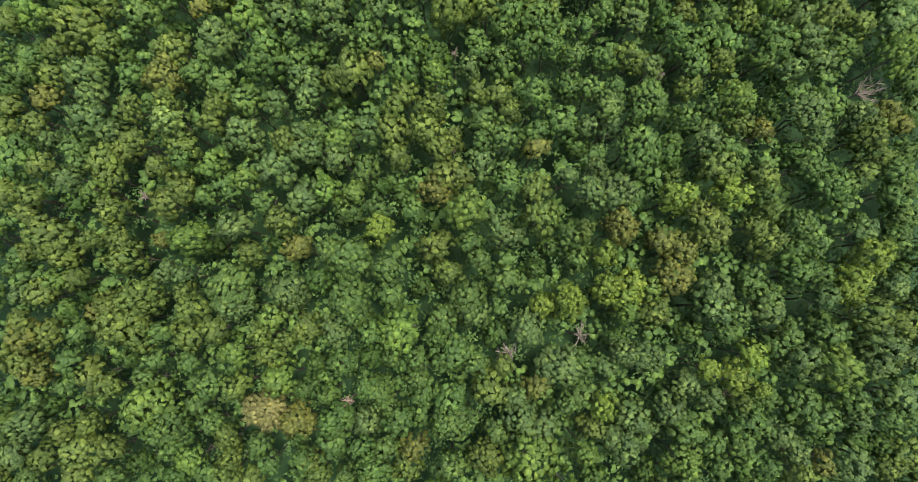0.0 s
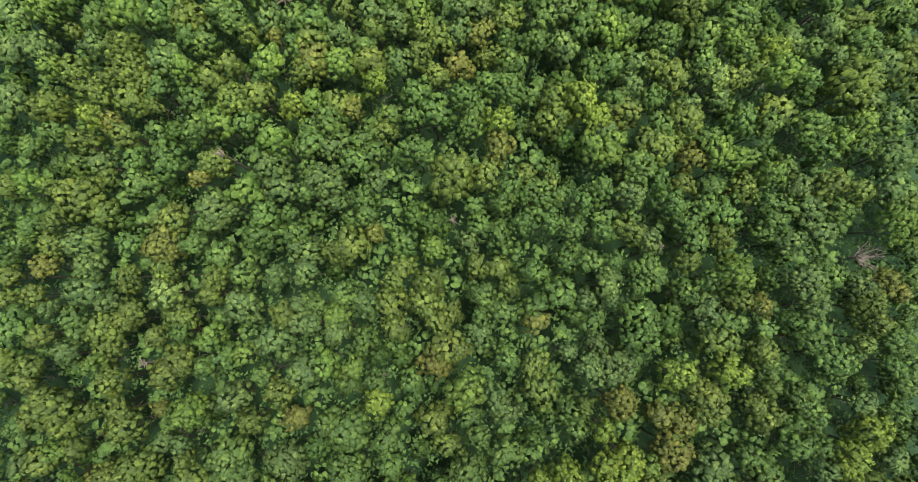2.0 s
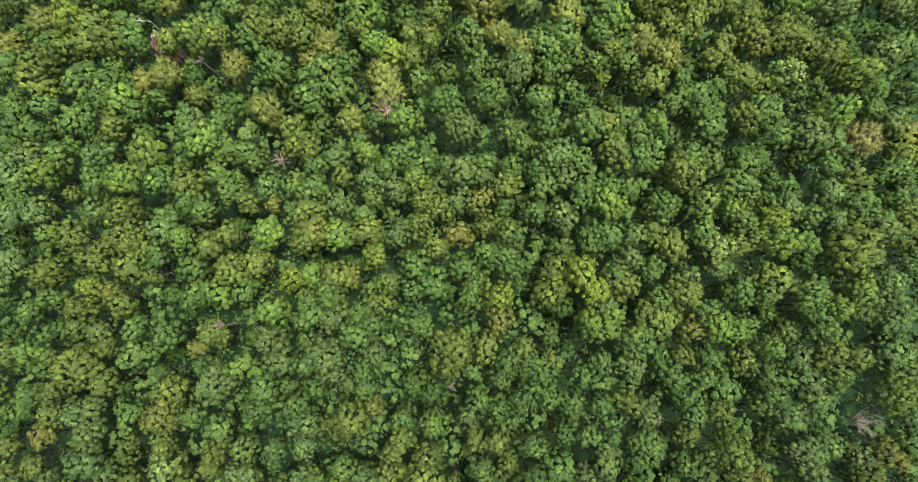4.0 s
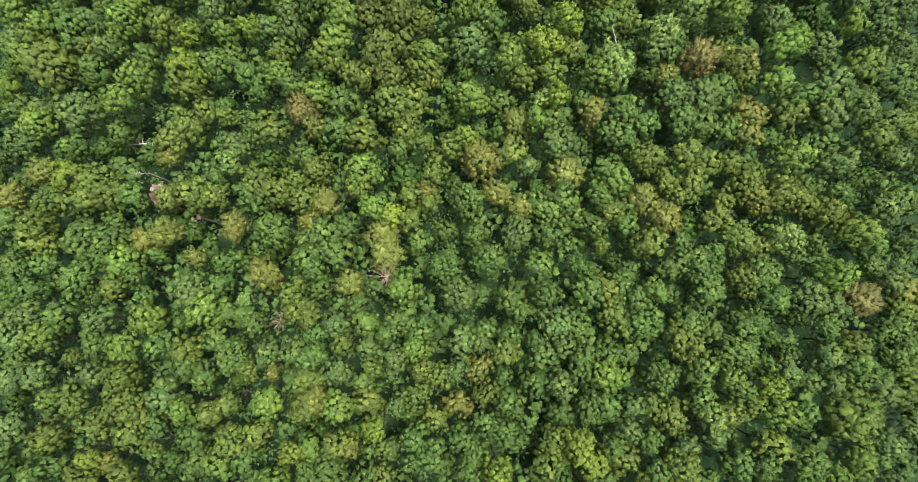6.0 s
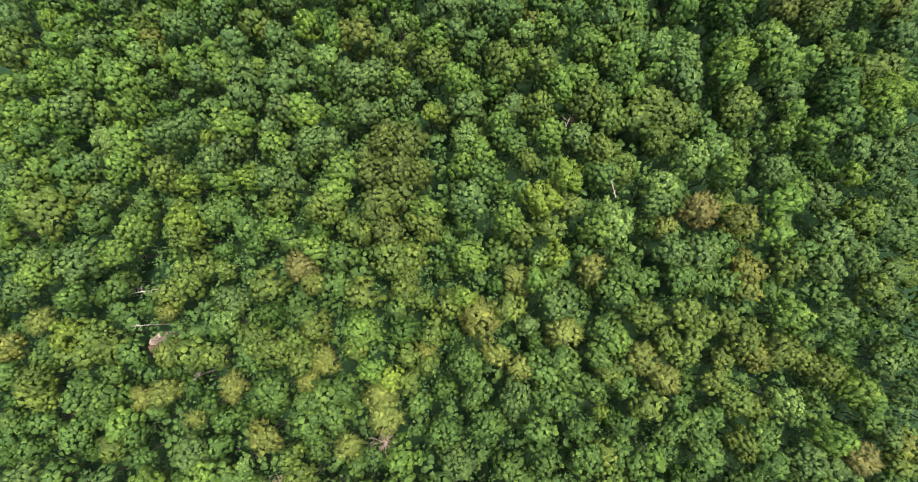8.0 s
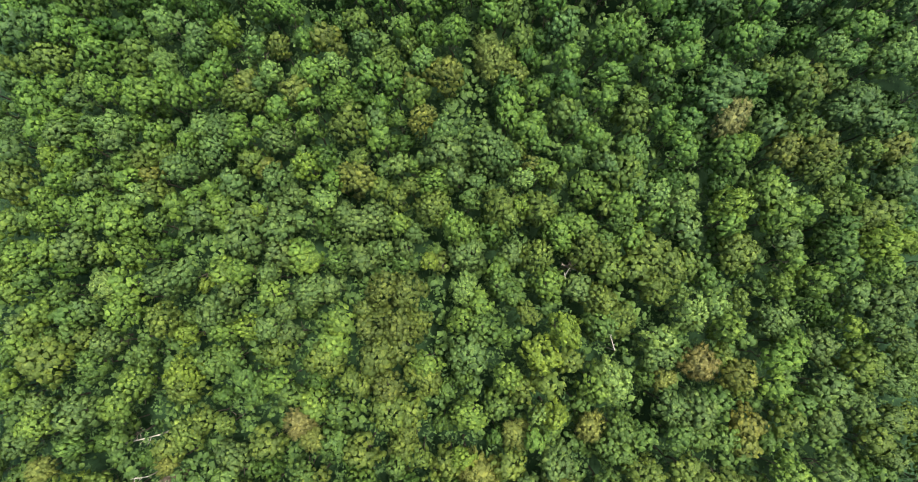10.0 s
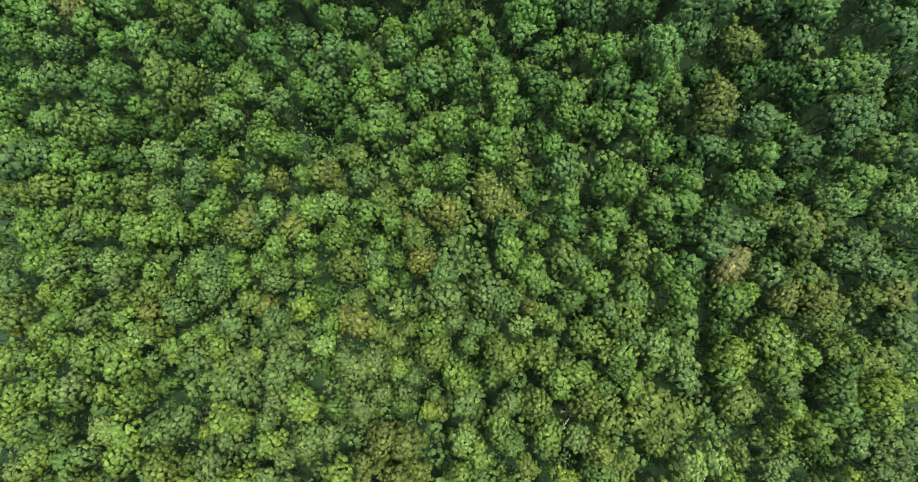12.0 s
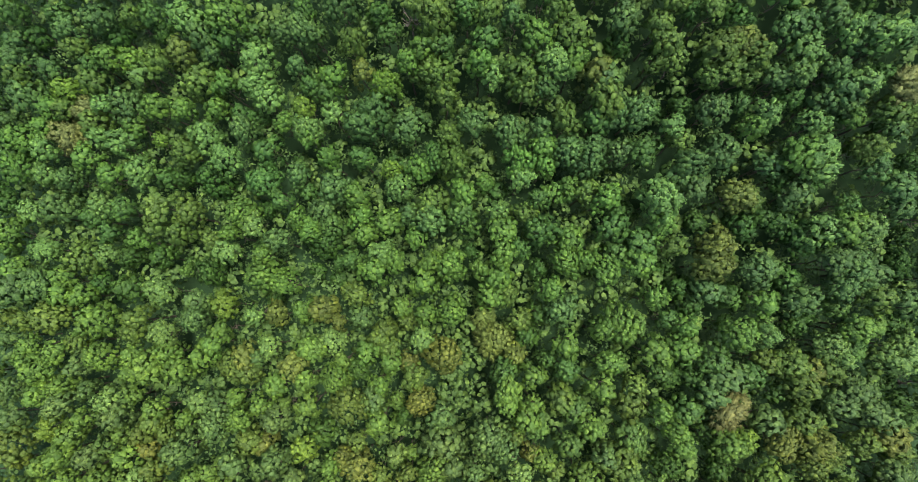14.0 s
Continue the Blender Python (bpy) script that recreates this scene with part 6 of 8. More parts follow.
tree("maple_tree", -27.1, 104.6, 15.9, 2.2)
tree("oak_tree", -16.0, 104.7, 16.5, 2.2)
tree("oak_tree", 14.4, 104.7, 17.0, 2.7)
tree("maple_tree", 21.6, 104.7, 17.0, 3.0)
tree("understory_tree", 29.6, 104.8, 13.2, 2.0)
tree("spreading_tree", -32.5, 105.0, 16.8, 2.7)
tree("maple_tree", 7.7, 105.2, 17.3, 3.0)
tree("ash_tree", 67.1, 105.2, 16.5, 3.2)
tree("understory_tree", 1.1, 105.3, 13.6, 2.2)
tree("oak_tree", -4.8, 105.4, 16.4, 3.1)
tree("round_crowned_tree", -79.1, 105.6, 16.3, 2.0)
tree("turning_tree", 43.3, 105.7, 17.1, 3.1)
tree("poplar_tree", -41.6, 105.9, 18.2, 3.3)
tree("round_crowned_tree", 74.3, 106.0, 13.7, 2.1)
tree("aspen_tree", 23.1, 106.1, 18.1, 2.5)
tree("oak_tree", 64.0, 106.3, 16.7, 3.3)
tree("round_crowned_tree", 77.0, 106.5, 9.6, 2.0)
tree("understory_tree", -24.1, 106.6, 9.6, 1.4)
tree("spreading_tree", -57.9, 106.6, 15.9, 2.8)
tree("spreading_tree", -37.8, 106.7, 15.8, 2.8)
tree("oak_tree", -65.0, 107.1, 18.0, 4.0)
tree("round_crowned_tree", 79.4, 107.3, 15.9, 2.2)
tree("withered_tree", 37.5, 107.3, 15.9, 3.1)
tree("maple_tree", -4.3, 107.4, 17.4, 2.1)
tree("round_crowned_tree", -30.5, 107.7, 11.2, 2.2)
tree("oak_tree", -19.9, 107.8, 17.2, 3.5)
tree("oak_tree", 17.6, 107.9, 16.5, 2.2)
tree("dark_oak_tree", -11.6, 108.1, 17.8, 3.6)
tree("oak_tree", 41.4, 108.2, 15.7, 2.0)
tree("round_crowned_tree", -35.1, 108.2, 15.1, 2.0)
tree("small_round_tree", -73.9, 108.2, 15.0, 1.9)
tree("round_crowned_tree", -49.3, 108.3, 16.2, 2.4)
tree("maple_tree", 49.5, 108.4, 17.7, 2.5)
tree("ash_tree", 31.3, 108.5, 16.6, 2.9)
tree("poplar_tree", 13.1, 108.8, 18.1, 3.4)
tree("ash_tree", 2.4, 108.9, 17.6, 3.4)
tree("round_crowned_tree", 69.1, 109.0, 9.5, 2.2)
tree("oak_tree", -27.6, 109.0, 15.6, 2.4)
tree("ash_tree", 57.6, 109.5, 15.9, 3.2)
tree("maple_tree", -71.2, 109.9, 16.7, 2.7)
tree("small_round_tree", -66.3, 110.0, 15.2, 1.9)
tree("dark_oak_tree", -8.0, 110.0, 17.0, 2.7)
tree("round_crowned_tree", 34.4, 110.1, 15.5, 2.4)
tree("maple_tree", 52.2, 110.1, 16.2, 2.2)
tree("maple_tree", -18.9, 110.1, 16.9, 2.6)
tree("ash_tree", 76.4, 110.2, 13.9, 2.3, (3.1, 0.5, 0.4, 2.5))
tree("ash_tree", 71.7, 110.3, 15.9, 2.3)
tree("ash_tree", -55.5, 110.4, 16.4, 2.6)
tree("oak_tree", -59.5, 110.5, 16.1, 1.9)
tree("round_crowned_tree", 7.8, 110.6, 11.2, 1.9)
tree("aspen_tree", 31.4, 110.9, 17.0, 2.7)
tree("round_crowned_tree", -78.5, 111.0, 15.4, 2.1)
tree("ash_tree", -25.6, 111.7, 15.9, 1.8)
tree("small_round_tree", -63.2, 111.7, 15.4, 1.7)
tree("poplar_tree", -41.9, 111.7, 16.6, 1.7)
tree("maple_tree", -36.6, 111.8, 16.0, 2.2)
tree("oak_tree", -69.8, 112.5, 16.0, 2.3)
tree("poplar_tree", 16.8, 112.5, 18.5, 2.9)
tree("poplar_tree", -32.5, 112.6, 16.9, 2.2)
tree("ash_tree", -29.5, 112.7, 15.9, 1.9)
tree("poplar_tree", 61.6, 112.8, 17.7, 1.8)
tree("dark_oak_tree", -8.0, 112.8, 17.8, 3.3)
tree("ash_tree", -72.0, 112.9, 16.7, 2.1)
tree("ash_tree", 68.0, 112.9, 16.0, 2.8)
tree("spreading_tree", 4.8, 113.0, 16.3, 3.1)
tree("maple_tree", 41.2, 113.1, 18.0, 3.1)
tree("spreading_tree", 23.2, 113.4, 15.9, 2.8)
tree("dark_oak_tree", -11.8, 113.5, 16.9, 3.5)
tree("ash_tree", 50.1, 113.6, 16.0, 3.0)
tree("oak_tree", -5.4, 113.6, 15.2, 2.0)
tree("maple_tree", 1.1, 113.6, 17.5, 2.4)
tree("round_crowned_tree", -43.3, 113.7, 13.1, 2.1)
tree("ash_tree", 55.0, 113.7, 11.0, 2.0)
tree("maple_tree", -17.2, 113.8, 17.5, 2.6)
tree("oak_tree", -47.3, 113.8, 16.2, 3.2)
tree("oak_tree", 25.9, 113.9, 16.0, 2.8)
tree("understory_tree", 60.9, 114.3, 12.3, 2.3)
tree("spreading_tree", -63.8, 114.4, 15.9, 2.7)
tree("ash_tree", -38.6, 114.5, 17.1, 3.2)
tree("oak_tree", 11.6, 114.7, 16.3, 2.0)
tree("maple_tree", -53.7, 114.9, 16.8, 3.2)
tree("maple_tree", -68.2, 114.9, 16.4, 2.3)
tree("aspen_tree", 36.6, 115.1, 17.6, 3.5)
tree("dark_oak_tree", -14.0, 115.2, 17.1, 2.2)
tree("ash_tree", -60.1, 115.3, 15.9, 2.3)
tree("ash_tree", 70.9, 115.5, 17.2, 2.8)
tree("ash_tree", -27.1, 115.8, 15.2, 2.1)
tree("understory_tree", -23.7, 116.1, 13.5, 2.1)
tree("ash_tree", 79.0, 116.1, 17.0, 2.9, (1.6, 3.7, -1.1, 2.7))
tree("round_crowned_tree", -83.6, 116.2, 17.3, 2.4)
tree("aspen_tree", 39.4, 116.3, 18.2, 2.7)
tree("maple_tree", 3.9, 116.3, 17.0, 2.2)
tree("oak_tree", 23.6, 116.6, 16.0, 2.0)
tree("oak_tree", 44.9, 116.7, 15.9, 2.0)
tree("ash_tree", 69.2, 116.8, 16.4, 3.2)
tree("understory_tree", 57.7, 117.1, 12.7, 2.1)
tree("ash_tree", -23.3, 117.1, 15.7, 2.3)
tree("oak_tree", 22.4, 117.3, 15.8, 2.8)
tree("maple_tree", -52.1, 117.3, 16.0, 2.3)
tree("round_crowned_tree", 9.5, 117.6, 15.6, 2.0)
tree("ash_tree", 64.6, 117.6, 16.0, 2.6)
tree("round_crowned_tree", -65.1, 117.9, 16.1, 2.1)
tree("maple_tree", -28.7, 117.9, 17.2, 2.6)
tree("dark_oak_tree", -7.1, 118.0, 18.0, 3.1)
tree("ash_tree", -35.8, 118.2, 15.9, 2.3)
tree("maple_tree", -74.8, 118.3, 16.3, 2.6)
tree("ash_tree", -22.6, 118.4, 17.1, 2.8)
tree("aspen_tree", 1.6, 118.4, 18.1, 3.1)
tree("ash_tree", 72.7, 118.6, 16.7, 2.3)
tree("ash_tree", 19.2, 118.6, 15.9, 2.2)
tree("dark_oak_tree", -10.9, 118.7, 17.6, 3.1)
tree("oak_tree", 31.8, 118.7, 15.7, 2.8)
tree("round_crowned_tree", 48.5, 118.8, 15.4, 2.0)
tree("ash_tree", -19.6, 119.1, 15.6, 2.3)
tree("maple_tree", 51.2, 119.1, 16.5, 2.8)
tree("spreading_tree", 7.7, 119.3, 15.9, 2.8)
tree("aspen_tree", -56.8, 119.4, 18.0, 3.3)
tree("maple_tree", 14.9, 119.5, 17.0, 2.8)
tree("poplar_tree", -39.8, 119.5, 16.5, 1.3)
tree("maple_tree", -53.1, 119.5, 17.8, 2.7)
tree("spreading_tree", -69.5, 119.7, 16.8, 3.4)
tree("maple_tree", 56.9, 119.9, 16.5, 2.6)
# trees about 130 m along the way
tree("ash_tree", -46.7, 120.1, 17.4, 3.6)
tree("round_crowned_tree", 41.1, 120.3, 13.2, 2.1)
tree("round_crowned_tree", -82.2, 120.4, 17.8, 2.1)
tree("ash_tree", 76.1, 120.4, 14.2, 2.3)
tree("ash_tree", -30.2, 121.1, 15.7, 1.9)
tree("ash_tree", -43.1, 121.2, 16.8, 2.3)
tree("maple_tree", -33.8, 121.3, 16.9, 2.3)
tree("maple_tree", -76.4, 121.3, 16.8, 2.0)
tree("maple_tree", -36.7, 121.5, 17.4, 2.6)
tree("oak_tree", 24.3, 121.7, 16.5, 2.4)
tree("oak_tree", 28.3, 121.8, 17.0, 2.6)
tree("maple_tree", 6.7, 121.9, 16.7, 2.2)
tree("maple_tree", 68.4, 122.1, 17.6, 2.8)
tree("maple_tree", -73.0, 122.1, 17.0, 2.0)
tree("oak_tree", 33.7, 122.3, 16.7, 3.5)
tree("oak_tree", 36.8, 122.5, 16.0, 2.8)
tree("understory_tree", 45.4, 122.7, 12.8, 2.5)
tree("young_oak_tree", -1.7, 122.8, 15.0, 1.5)
tree("poplar_tree", -4.0, 123.0, 17.0, 1.3)
tree("maple_tree", -23.5, 123.0, 16.3, 2.5)
tree("understory_tree", -66.3, 123.0, 12.8, 2.7)
tree("spreading_tree", 62.3, 123.0, 16.1, 2.6)
tree("slender_tree", -8.8, 123.1, 10.9, 1.7)
tree("small_round_tree", -18.9, 123.2, 14.9, 1.9)
tree("maple_tree", 53.4, 123.3, 16.6, 2.0)
tree("ash_tree", -15.0, 123.4, 16.1, 2.5)
tree("ash_tree", 79.5, 123.5, 15.3, 2.1, (-0.1, 4.1, -1.1, 2.8))
tree("oak_tree", 13.3, 123.6, 16.3, 2.8)
tree("round_crowned_tree", 72.1, 123.6, 12.1, 2.1)
tree("ash_tree", -27.9, 124.1, 16.4, 2.5)
tree("ash_tree", 9.1, 124.1, 15.7, 2.1)
tree("oak_tree", 20.7, 124.4, 17.0, 3.2)
tree("maple_tree", -52.4, 124.4, 17.8, 3.1)
tree("oak_tree", 45.1, 124.5, 16.7, 3.6)
tree("oak_tree", 31.1, 124.5, 16.6, 3.6)
tree("maple_tree", -24.1, 124.5, 16.5, 2.7)
tree("maple_tree", -72.7, 124.7, 17.9, 2.8)
tree("round_crowned_tree", -79.0, 124.7, 16.7, 2.5)
tree("oak_tree", 24.3, 124.7, 16.5, 2.0)
tree("ash_tree", 2.1, 124.7, 16.6, 3.2)
tree("round_crowned_tree", -3.3, 124.8, 13.2, 1.3)
tree("maple_tree", -69.3, 124.9, 16.3, 2.6)
tree("maple_tree", -58.8, 124.9, 15.7, 1.8)
tree("ash_tree", -11.9, 125.0, 13.2, 1.9)
tree("ash_tree", -8.1, 125.4, 13.2, 1.6)
tree("ash_tree", -63.9, 125.5, 17.6, 3.4)
tree("poplar_tree", 67.0, 125.6, 18.6, 3.2)
tree("spreading_tree", 61.3, 126.0, 16.8, 3.2)
tree("understory_tree", -49.0, 126.0, 13.0, 2.2)
tree("poplar_tree", 72.6, 126.3, 17.7, 2.1)
tree("maple_tree", 27.8, 126.4, 16.3, 2.6)
tree("ash_tree", 52.7, 126.4, 17.0, 2.6)
tree("poplar_tree", 68.9, 126.6, 18.4, 2.8)
tree("round_crowned_tree", 23.8, 126.6, 15.2, 2.1)
tree("understory_tree", 43.7, 126.9, 12.4, 2.1)
tree("ash_tree", -34.2, 127.1, 16.8, 3.7)
tree("understory_tree", 60.2, 127.4, 12.6, 1.7)
tree("maple_tree", 17.0, 127.5, 17.6, 3.2)
tree("oak_tree", -84.4, 127.7, 16.2, 2.6)
tree("ash_tree", -6.6, 127.7, 13.2, 1.7)
tree("maple_tree", 1.1, 127.8, 17.6, 2.8)
tree("ash_tree", -28.8, 127.8, 16.5, 3.3)
tree("ash_tree", 36.5, 128.1, 16.9, 2.6)
tree("maple_tree", 19.8, 128.1, 17.1, 2.4)
tree("understory_tree", 6.1, 128.8, 13.3, 3.3)
tree("round_crowned_tree", 74.8, 129.0, 15.6, 2.5)
tree("understory_tree", -21.6, 129.1, 12.6, 1.8)
tree("ash_tree", -16.2, 129.2, 16.1, 2.9)
tree("round_crowned_tree", 62.6, 129.2, 15.8, 2.1)
tree("maple_tree", -9.2, 129.3, 15.8, 1.9)
tree("maple_tree", -37.6, 129.3, 16.9, 1.5)
tree("maple_tree", 43.1, 129.4, 17.1, 2.4)
tree("spreading_tree", 26.4, 129.6, 17.1, 2.8)
tree("maple_tree", -0.1, 129.7, 16.7, 2.5)
tree("round_crowned_tree", 18.5, 129.7, 15.0, 2.1)
tree("maple_tree", -55.3, 129.8, 17.9, 3.3)
tree("ash_tree", -24.9, 129.8, 15.5, 1.9)
tree("round_crowned_tree", -49.9, 129.9, 16.1, 2.4)
tree("maple_tree", 51.2, 130.0, 18.2, 3.1)
tree("round_crowned_tree", -63.3, 130.1, 15.9, 2.2)
tree("maple_tree", 31.8, 130.1, 15.7, 1.7)
tree("maple_tree", -77.4, 130.2, 16.8, 2.7)
tree("oak_tree", 8.8, 130.3, 15.7, 2.5)
tree("ash_tree", -34.8, 130.4, 16.3, 2.7)
tree("round_crowned_tree", 35.1, 130.4, 15.5, 2.3)
tree("oak_tree", 65.7, 130.6, 16.1, 2.8)
tree("maple_tree", -70.5, 130.6, 16.5, 2.4)
tree("oak_tree", 69.1, 130.7, 16.4, 3.6)
tree("ash_tree", -13.2, 130.8, 16.1, 3.3)
tree("ash_tree", -18.1, 130.8, 15.7, 2.5)
tree("ash_tree", -27.9, 130.8, 16.0, 2.7)
tree("ash_tree", -42.3, 130.9, 16.2, 2.6)
tree("round_crowned_tree", -74.0, 131.0, 16.6, 2.2)
tree("round_crowned_tree", 58.8, 131.1, 9.1, 2.1)
tree("ash_tree", 80.1, 131.4, 16.3, 2.9)
tree("maple_tree", 55.8, 131.5, 16.2, 2.3)
tree("oak_tree", 24.4, 131.5, 15.8, 1.7)
tree("oak_tree", 13.7, 131.6, 16.3, 3.2)
tree("oak_tree", -3.0, 131.7, 17.2, 3.2)
tree("poplar_tree", -32.2, 131.7, 17.2, 1.1)
tree("spreading_tree", -56.7, 131.8, 16.7, 3.4)
tree("poplar_tree", 44.0, 131.9, 18.4, 3.5)
tree("maple_tree", 26.5, 131.9, 17.6, 2.4)
tree("poplar_tree", 10.7, 132.0, 16.9, 1.5)
tree("maple_tree", -60.4, 132.0, 17.6, 3.4)
tree("oak_tree", 7.0, 132.1, 17.5, 3.2)
tree("maple_tree", -46.4, 132.3, 17.5, 2.3)
tree("maple_tree", -38.9, 132.4, 16.1, 2.2)
tree("aspen_tree", 36.2, 132.4, 17.5, 2.6)
tree("maple_tree", -67.1, 132.7, 16.2, 2.4)
tree("oak_tree", 61.9, 133.0, 16.2, 2.8)
tree("ash_tree", -83.3, 133.0, 17.4, 2.4, (-0.7, 4.2, -0.9, 2.3))
tree("aspen_tree", -21.2, 133.1, 17.6, 2.5)
tree("small_round_tree", 2.3, 133.1, 15.5, 1.7)
tree("aspen_tree", 51.8, 133.2, 16.9, 2.6)
tree("aspen_tree", 32.0, 133.3, 18.0, 2.6)
tree("understory_tree", 72.9, 133.3, 13.3, 2.7)
tree("oak_tree", -9.3, 133.6, 16.5, 2.1)
tree("maple_tree", 63.2, 133.8, 17.4, 2.0)
tree("maple_tree", -43.6, 134.3, 16.9, 1.6)
tree("maple_tree", 50.0, 134.3, 17.4, 3.2)
tree("aspen_tree", -52.7, 134.3, 17.5, 1.8)
tree("ash_tree", -26.7, 134.3, 15.3, 2.0)
tree("maple_tree", -72.0, 134.8, 15.9, 2.1)
tree("maple_tree", 21.3, 134.9, 16.7, 2.9)
tree("oak_tree", -50.7, 135.0, 15.9, 2.4)
tree("ash_tree", 29.2, 135.2, 16.3, 2.5)
tree("maple_tree", -40.9, 135.3, 16.6, 2.0)
tree("oak_tree", -12.2, 135.4, 16.6, 2.1)
tree("young_oak_tree", -7.4, 135.6, 15.8, 1.5)
tree("understory_tree", 44.0, 135.7, 13.3, 2.5)
tree("ash_tree", -37.4, 135.9, 15.7, 2.6)
tree("ash_tree", 72.1, 135.9, 16.1, 3.3)
tree("ash_tree", 3.7, 136.0, 15.8, 1.9)
tree("maple_tree", -3.0, 136.1, 16.7, 2.9)
tree("understory_tree", 35.4, 136.2, 13.5, 2.9)
tree("aspen_tree", 10.7, 136.3, 17.5, 2.1)
tree("ash_tree", 80.3, 136.3, 16.6, 2.1)
tree("young_oak_tree", 16.6, 136.4, 15.7, 1.5)
tree("maple_tree", -20.0, 136.6, 16.7, 1.9)
tree("young_tree", -9.7, 136.7, 10.1, 1.5)
tree("turning_tree", -15.3, 136.7, 16.7, 3.5)
tree("ash_tree", -29.7, 136.8, 16.6, 3.0)
tree("maple_tree", -55.5, 137.1, 16.4, 2.4)
tree("ash_tree", -62.1, 137.2, 16.6, 2.8)
tree("ash_tree", 0.4, 137.2, 16.9, 2.3)
tree("oak_tree", 27.1, 137.4, 16.9, 3.8)
tree("oak_tree", 57.8, 137.4, 16.8, 2.8)
tree("turning_tree", -18.2, 137.7, 15.9, 2.0)
tree("maple_tree", -67.6, 137.7, 17.6, 2.6)
tree("oak_tree", -78.6, 137.7, 16.7, 4.0)
tree("maple_tree", 14.7, 137.9, 16.1, 2.1)
tree("turning_tree", -52.4, 138.2, 15.2, 2.2)
tree("ash_tree", 24.8, 138.4, 15.8, 2.7)
tree("small_round_tree", -59.2, 138.8, 15.5, 1.8)
tree("aspen_tree", -9.3, 138.9, 17.1, 1.5)
tree("ash_tree", -45.6, 139.0, 17.3, 3.4)
tree("maple_tree", -6.9, 139.0, 15.9, 1.4)
tree("poplar_tree", -24.6, 139.2, 17.0, 2.5)
tree("turning_tree", 12.9, 139.4, 15.3, 1.5)
tree("turning_tree", -32.1, 139.5, 14.9, 1.8)
tree("oak_tree", 72.7, 139.7, 15.8, 2.5)
tree("oak_tree", 60.7, 139.8, 16.6, 2.8)
tree("oak_tree", -34.5, 139.9, 16.2, 2.6)
# trees about 150 m along the way
tree("ash_tree", 8.0, 140.1, 17.2, 2.9)
tree("round_crowned_tree", 19.1, 140.3, 16.1, 2.3)
tree("ash_tree", 80.0, 140.4, 15.5, 2.6)
tree("oak_tree", -15.8, 140.6, 16.0, 1.6)
tree("ash_tree", -1.1, 140.7, 16.7, 4.1)
tree("oak_tree", -53.7, 140.7, 15.7, 1.6)
tree("maple_tree", 36.6, 140.7, 17.5, 2.6)
tree("maple_tree", -56.9, 140.7, 15.9, 1.6)
tree("maple_tree", -66.2, 140.8, 17.8, 2.6)
tree("maple_tree", 44.7, 140.9, 17.2, 3.2)
tree("turning_tree", 53.2, 141.0, 16.9, 3.2)
tree("oak_tree", 66.6, 141.0, 16.4, 2.8)
tree("turning_tree", 58.0, 141.0, 16.9, 3.6)
tree("oak_tree", 10.1, 141.0, 15.2, 1.9)
tree("understory_tree", 42.4, 141.1, 12.7, 2.2)
tree("oak_tree", -49.0, 141.1, 16.1, 2.0)
tree("spreading_tree", 29.2, 141.3, 16.1, 3.3)
tree("understory_tree", -22.1, 141.4, 12.6, 2.5)
tree("poplar_tree", -70.4, 141.4, 18.0, 3.1)
tree("poplar_tree", 46.8, 141.8, 16.8, 2.1)
tree("ash_tree", 6.2, 141.9, 17.5, 3.7)
tree("turning_tree", 70.6, 142.0, 16.4, 3.2)
tree("ash_tree", -40.8, 142.4, 16.6, 2.8)
tree("ash_tree", -83.7, 142.8, 18.8, 2.4)
tree("maple_tree", 35.9, 142.9, 16.5, 2.1)
tree("oak_tree", -51.9, 142.9, 15.3, 2.5)
tree("ash_tree", -78.6, 143.0, 16.8, 2.7)
tree("maple_tree", -63.8, 143.4, 17.4, 2.2)
tree("maple_tree", 22.4, 143.6, 16.8, 2.5)
tree("maple_tree", -12.4, 143.6, 16.9, 2.7)
tree("maple_tree", -46.0, 143.6, 16.3, 2.0)
tree("round_crowned_tree", 13.9, 143.7, 15.8, 2.3)
tree("ash_tree", -58.0, 143.7, 16.6, 2.9)
tree("maple_tree", -35.9, 143.9, 17.5, 2.8)
tree("ash_tree", -30.2, 144.0, 16.3, 2.8)
tree("understory_tree", -8.7, 144.2, 11.2, 1.7)
tree("oak_tree", 56.3, 144.4, 16.3, 3.2)
tree("ash_tree", -1.6, 144.6, 16.4, 2.5)
tree("maple_tree", 11.9, 144.7, 17.1, 2.7)
tree("ash_tree", 50.5, 144.8, 16.3, 2.7)
tree("understory_tree", 74.9, 144.9, 12.9, 2.0, (-0.9, 2.8, 0.0, 1.8))
tree("maple_tree", -51.0, 145.1, 17.5, 2.4)
tree("ash_tree", 69.3, 145.1, 16.4, 2.6)
tree("ash_tree", -40.6, 145.7, 16.6, 3.0)
tree("oak_tree", -17.6, 145.9, 17.2, 3.8)
tree("maple_tree", 33.7, 145.9, 16.5, 2.3)
tree("spreading_tree", 20.1, 145.9, 16.7, 2.7)
tree("spreading_tree", 38.2, 146.0, 15.8, 2.7)
tree("ash_tree", -68.1, 146.1, 17.1, 2.9)
tree("withered_tree", 44.8, 146.2, 17.2, 3.2)
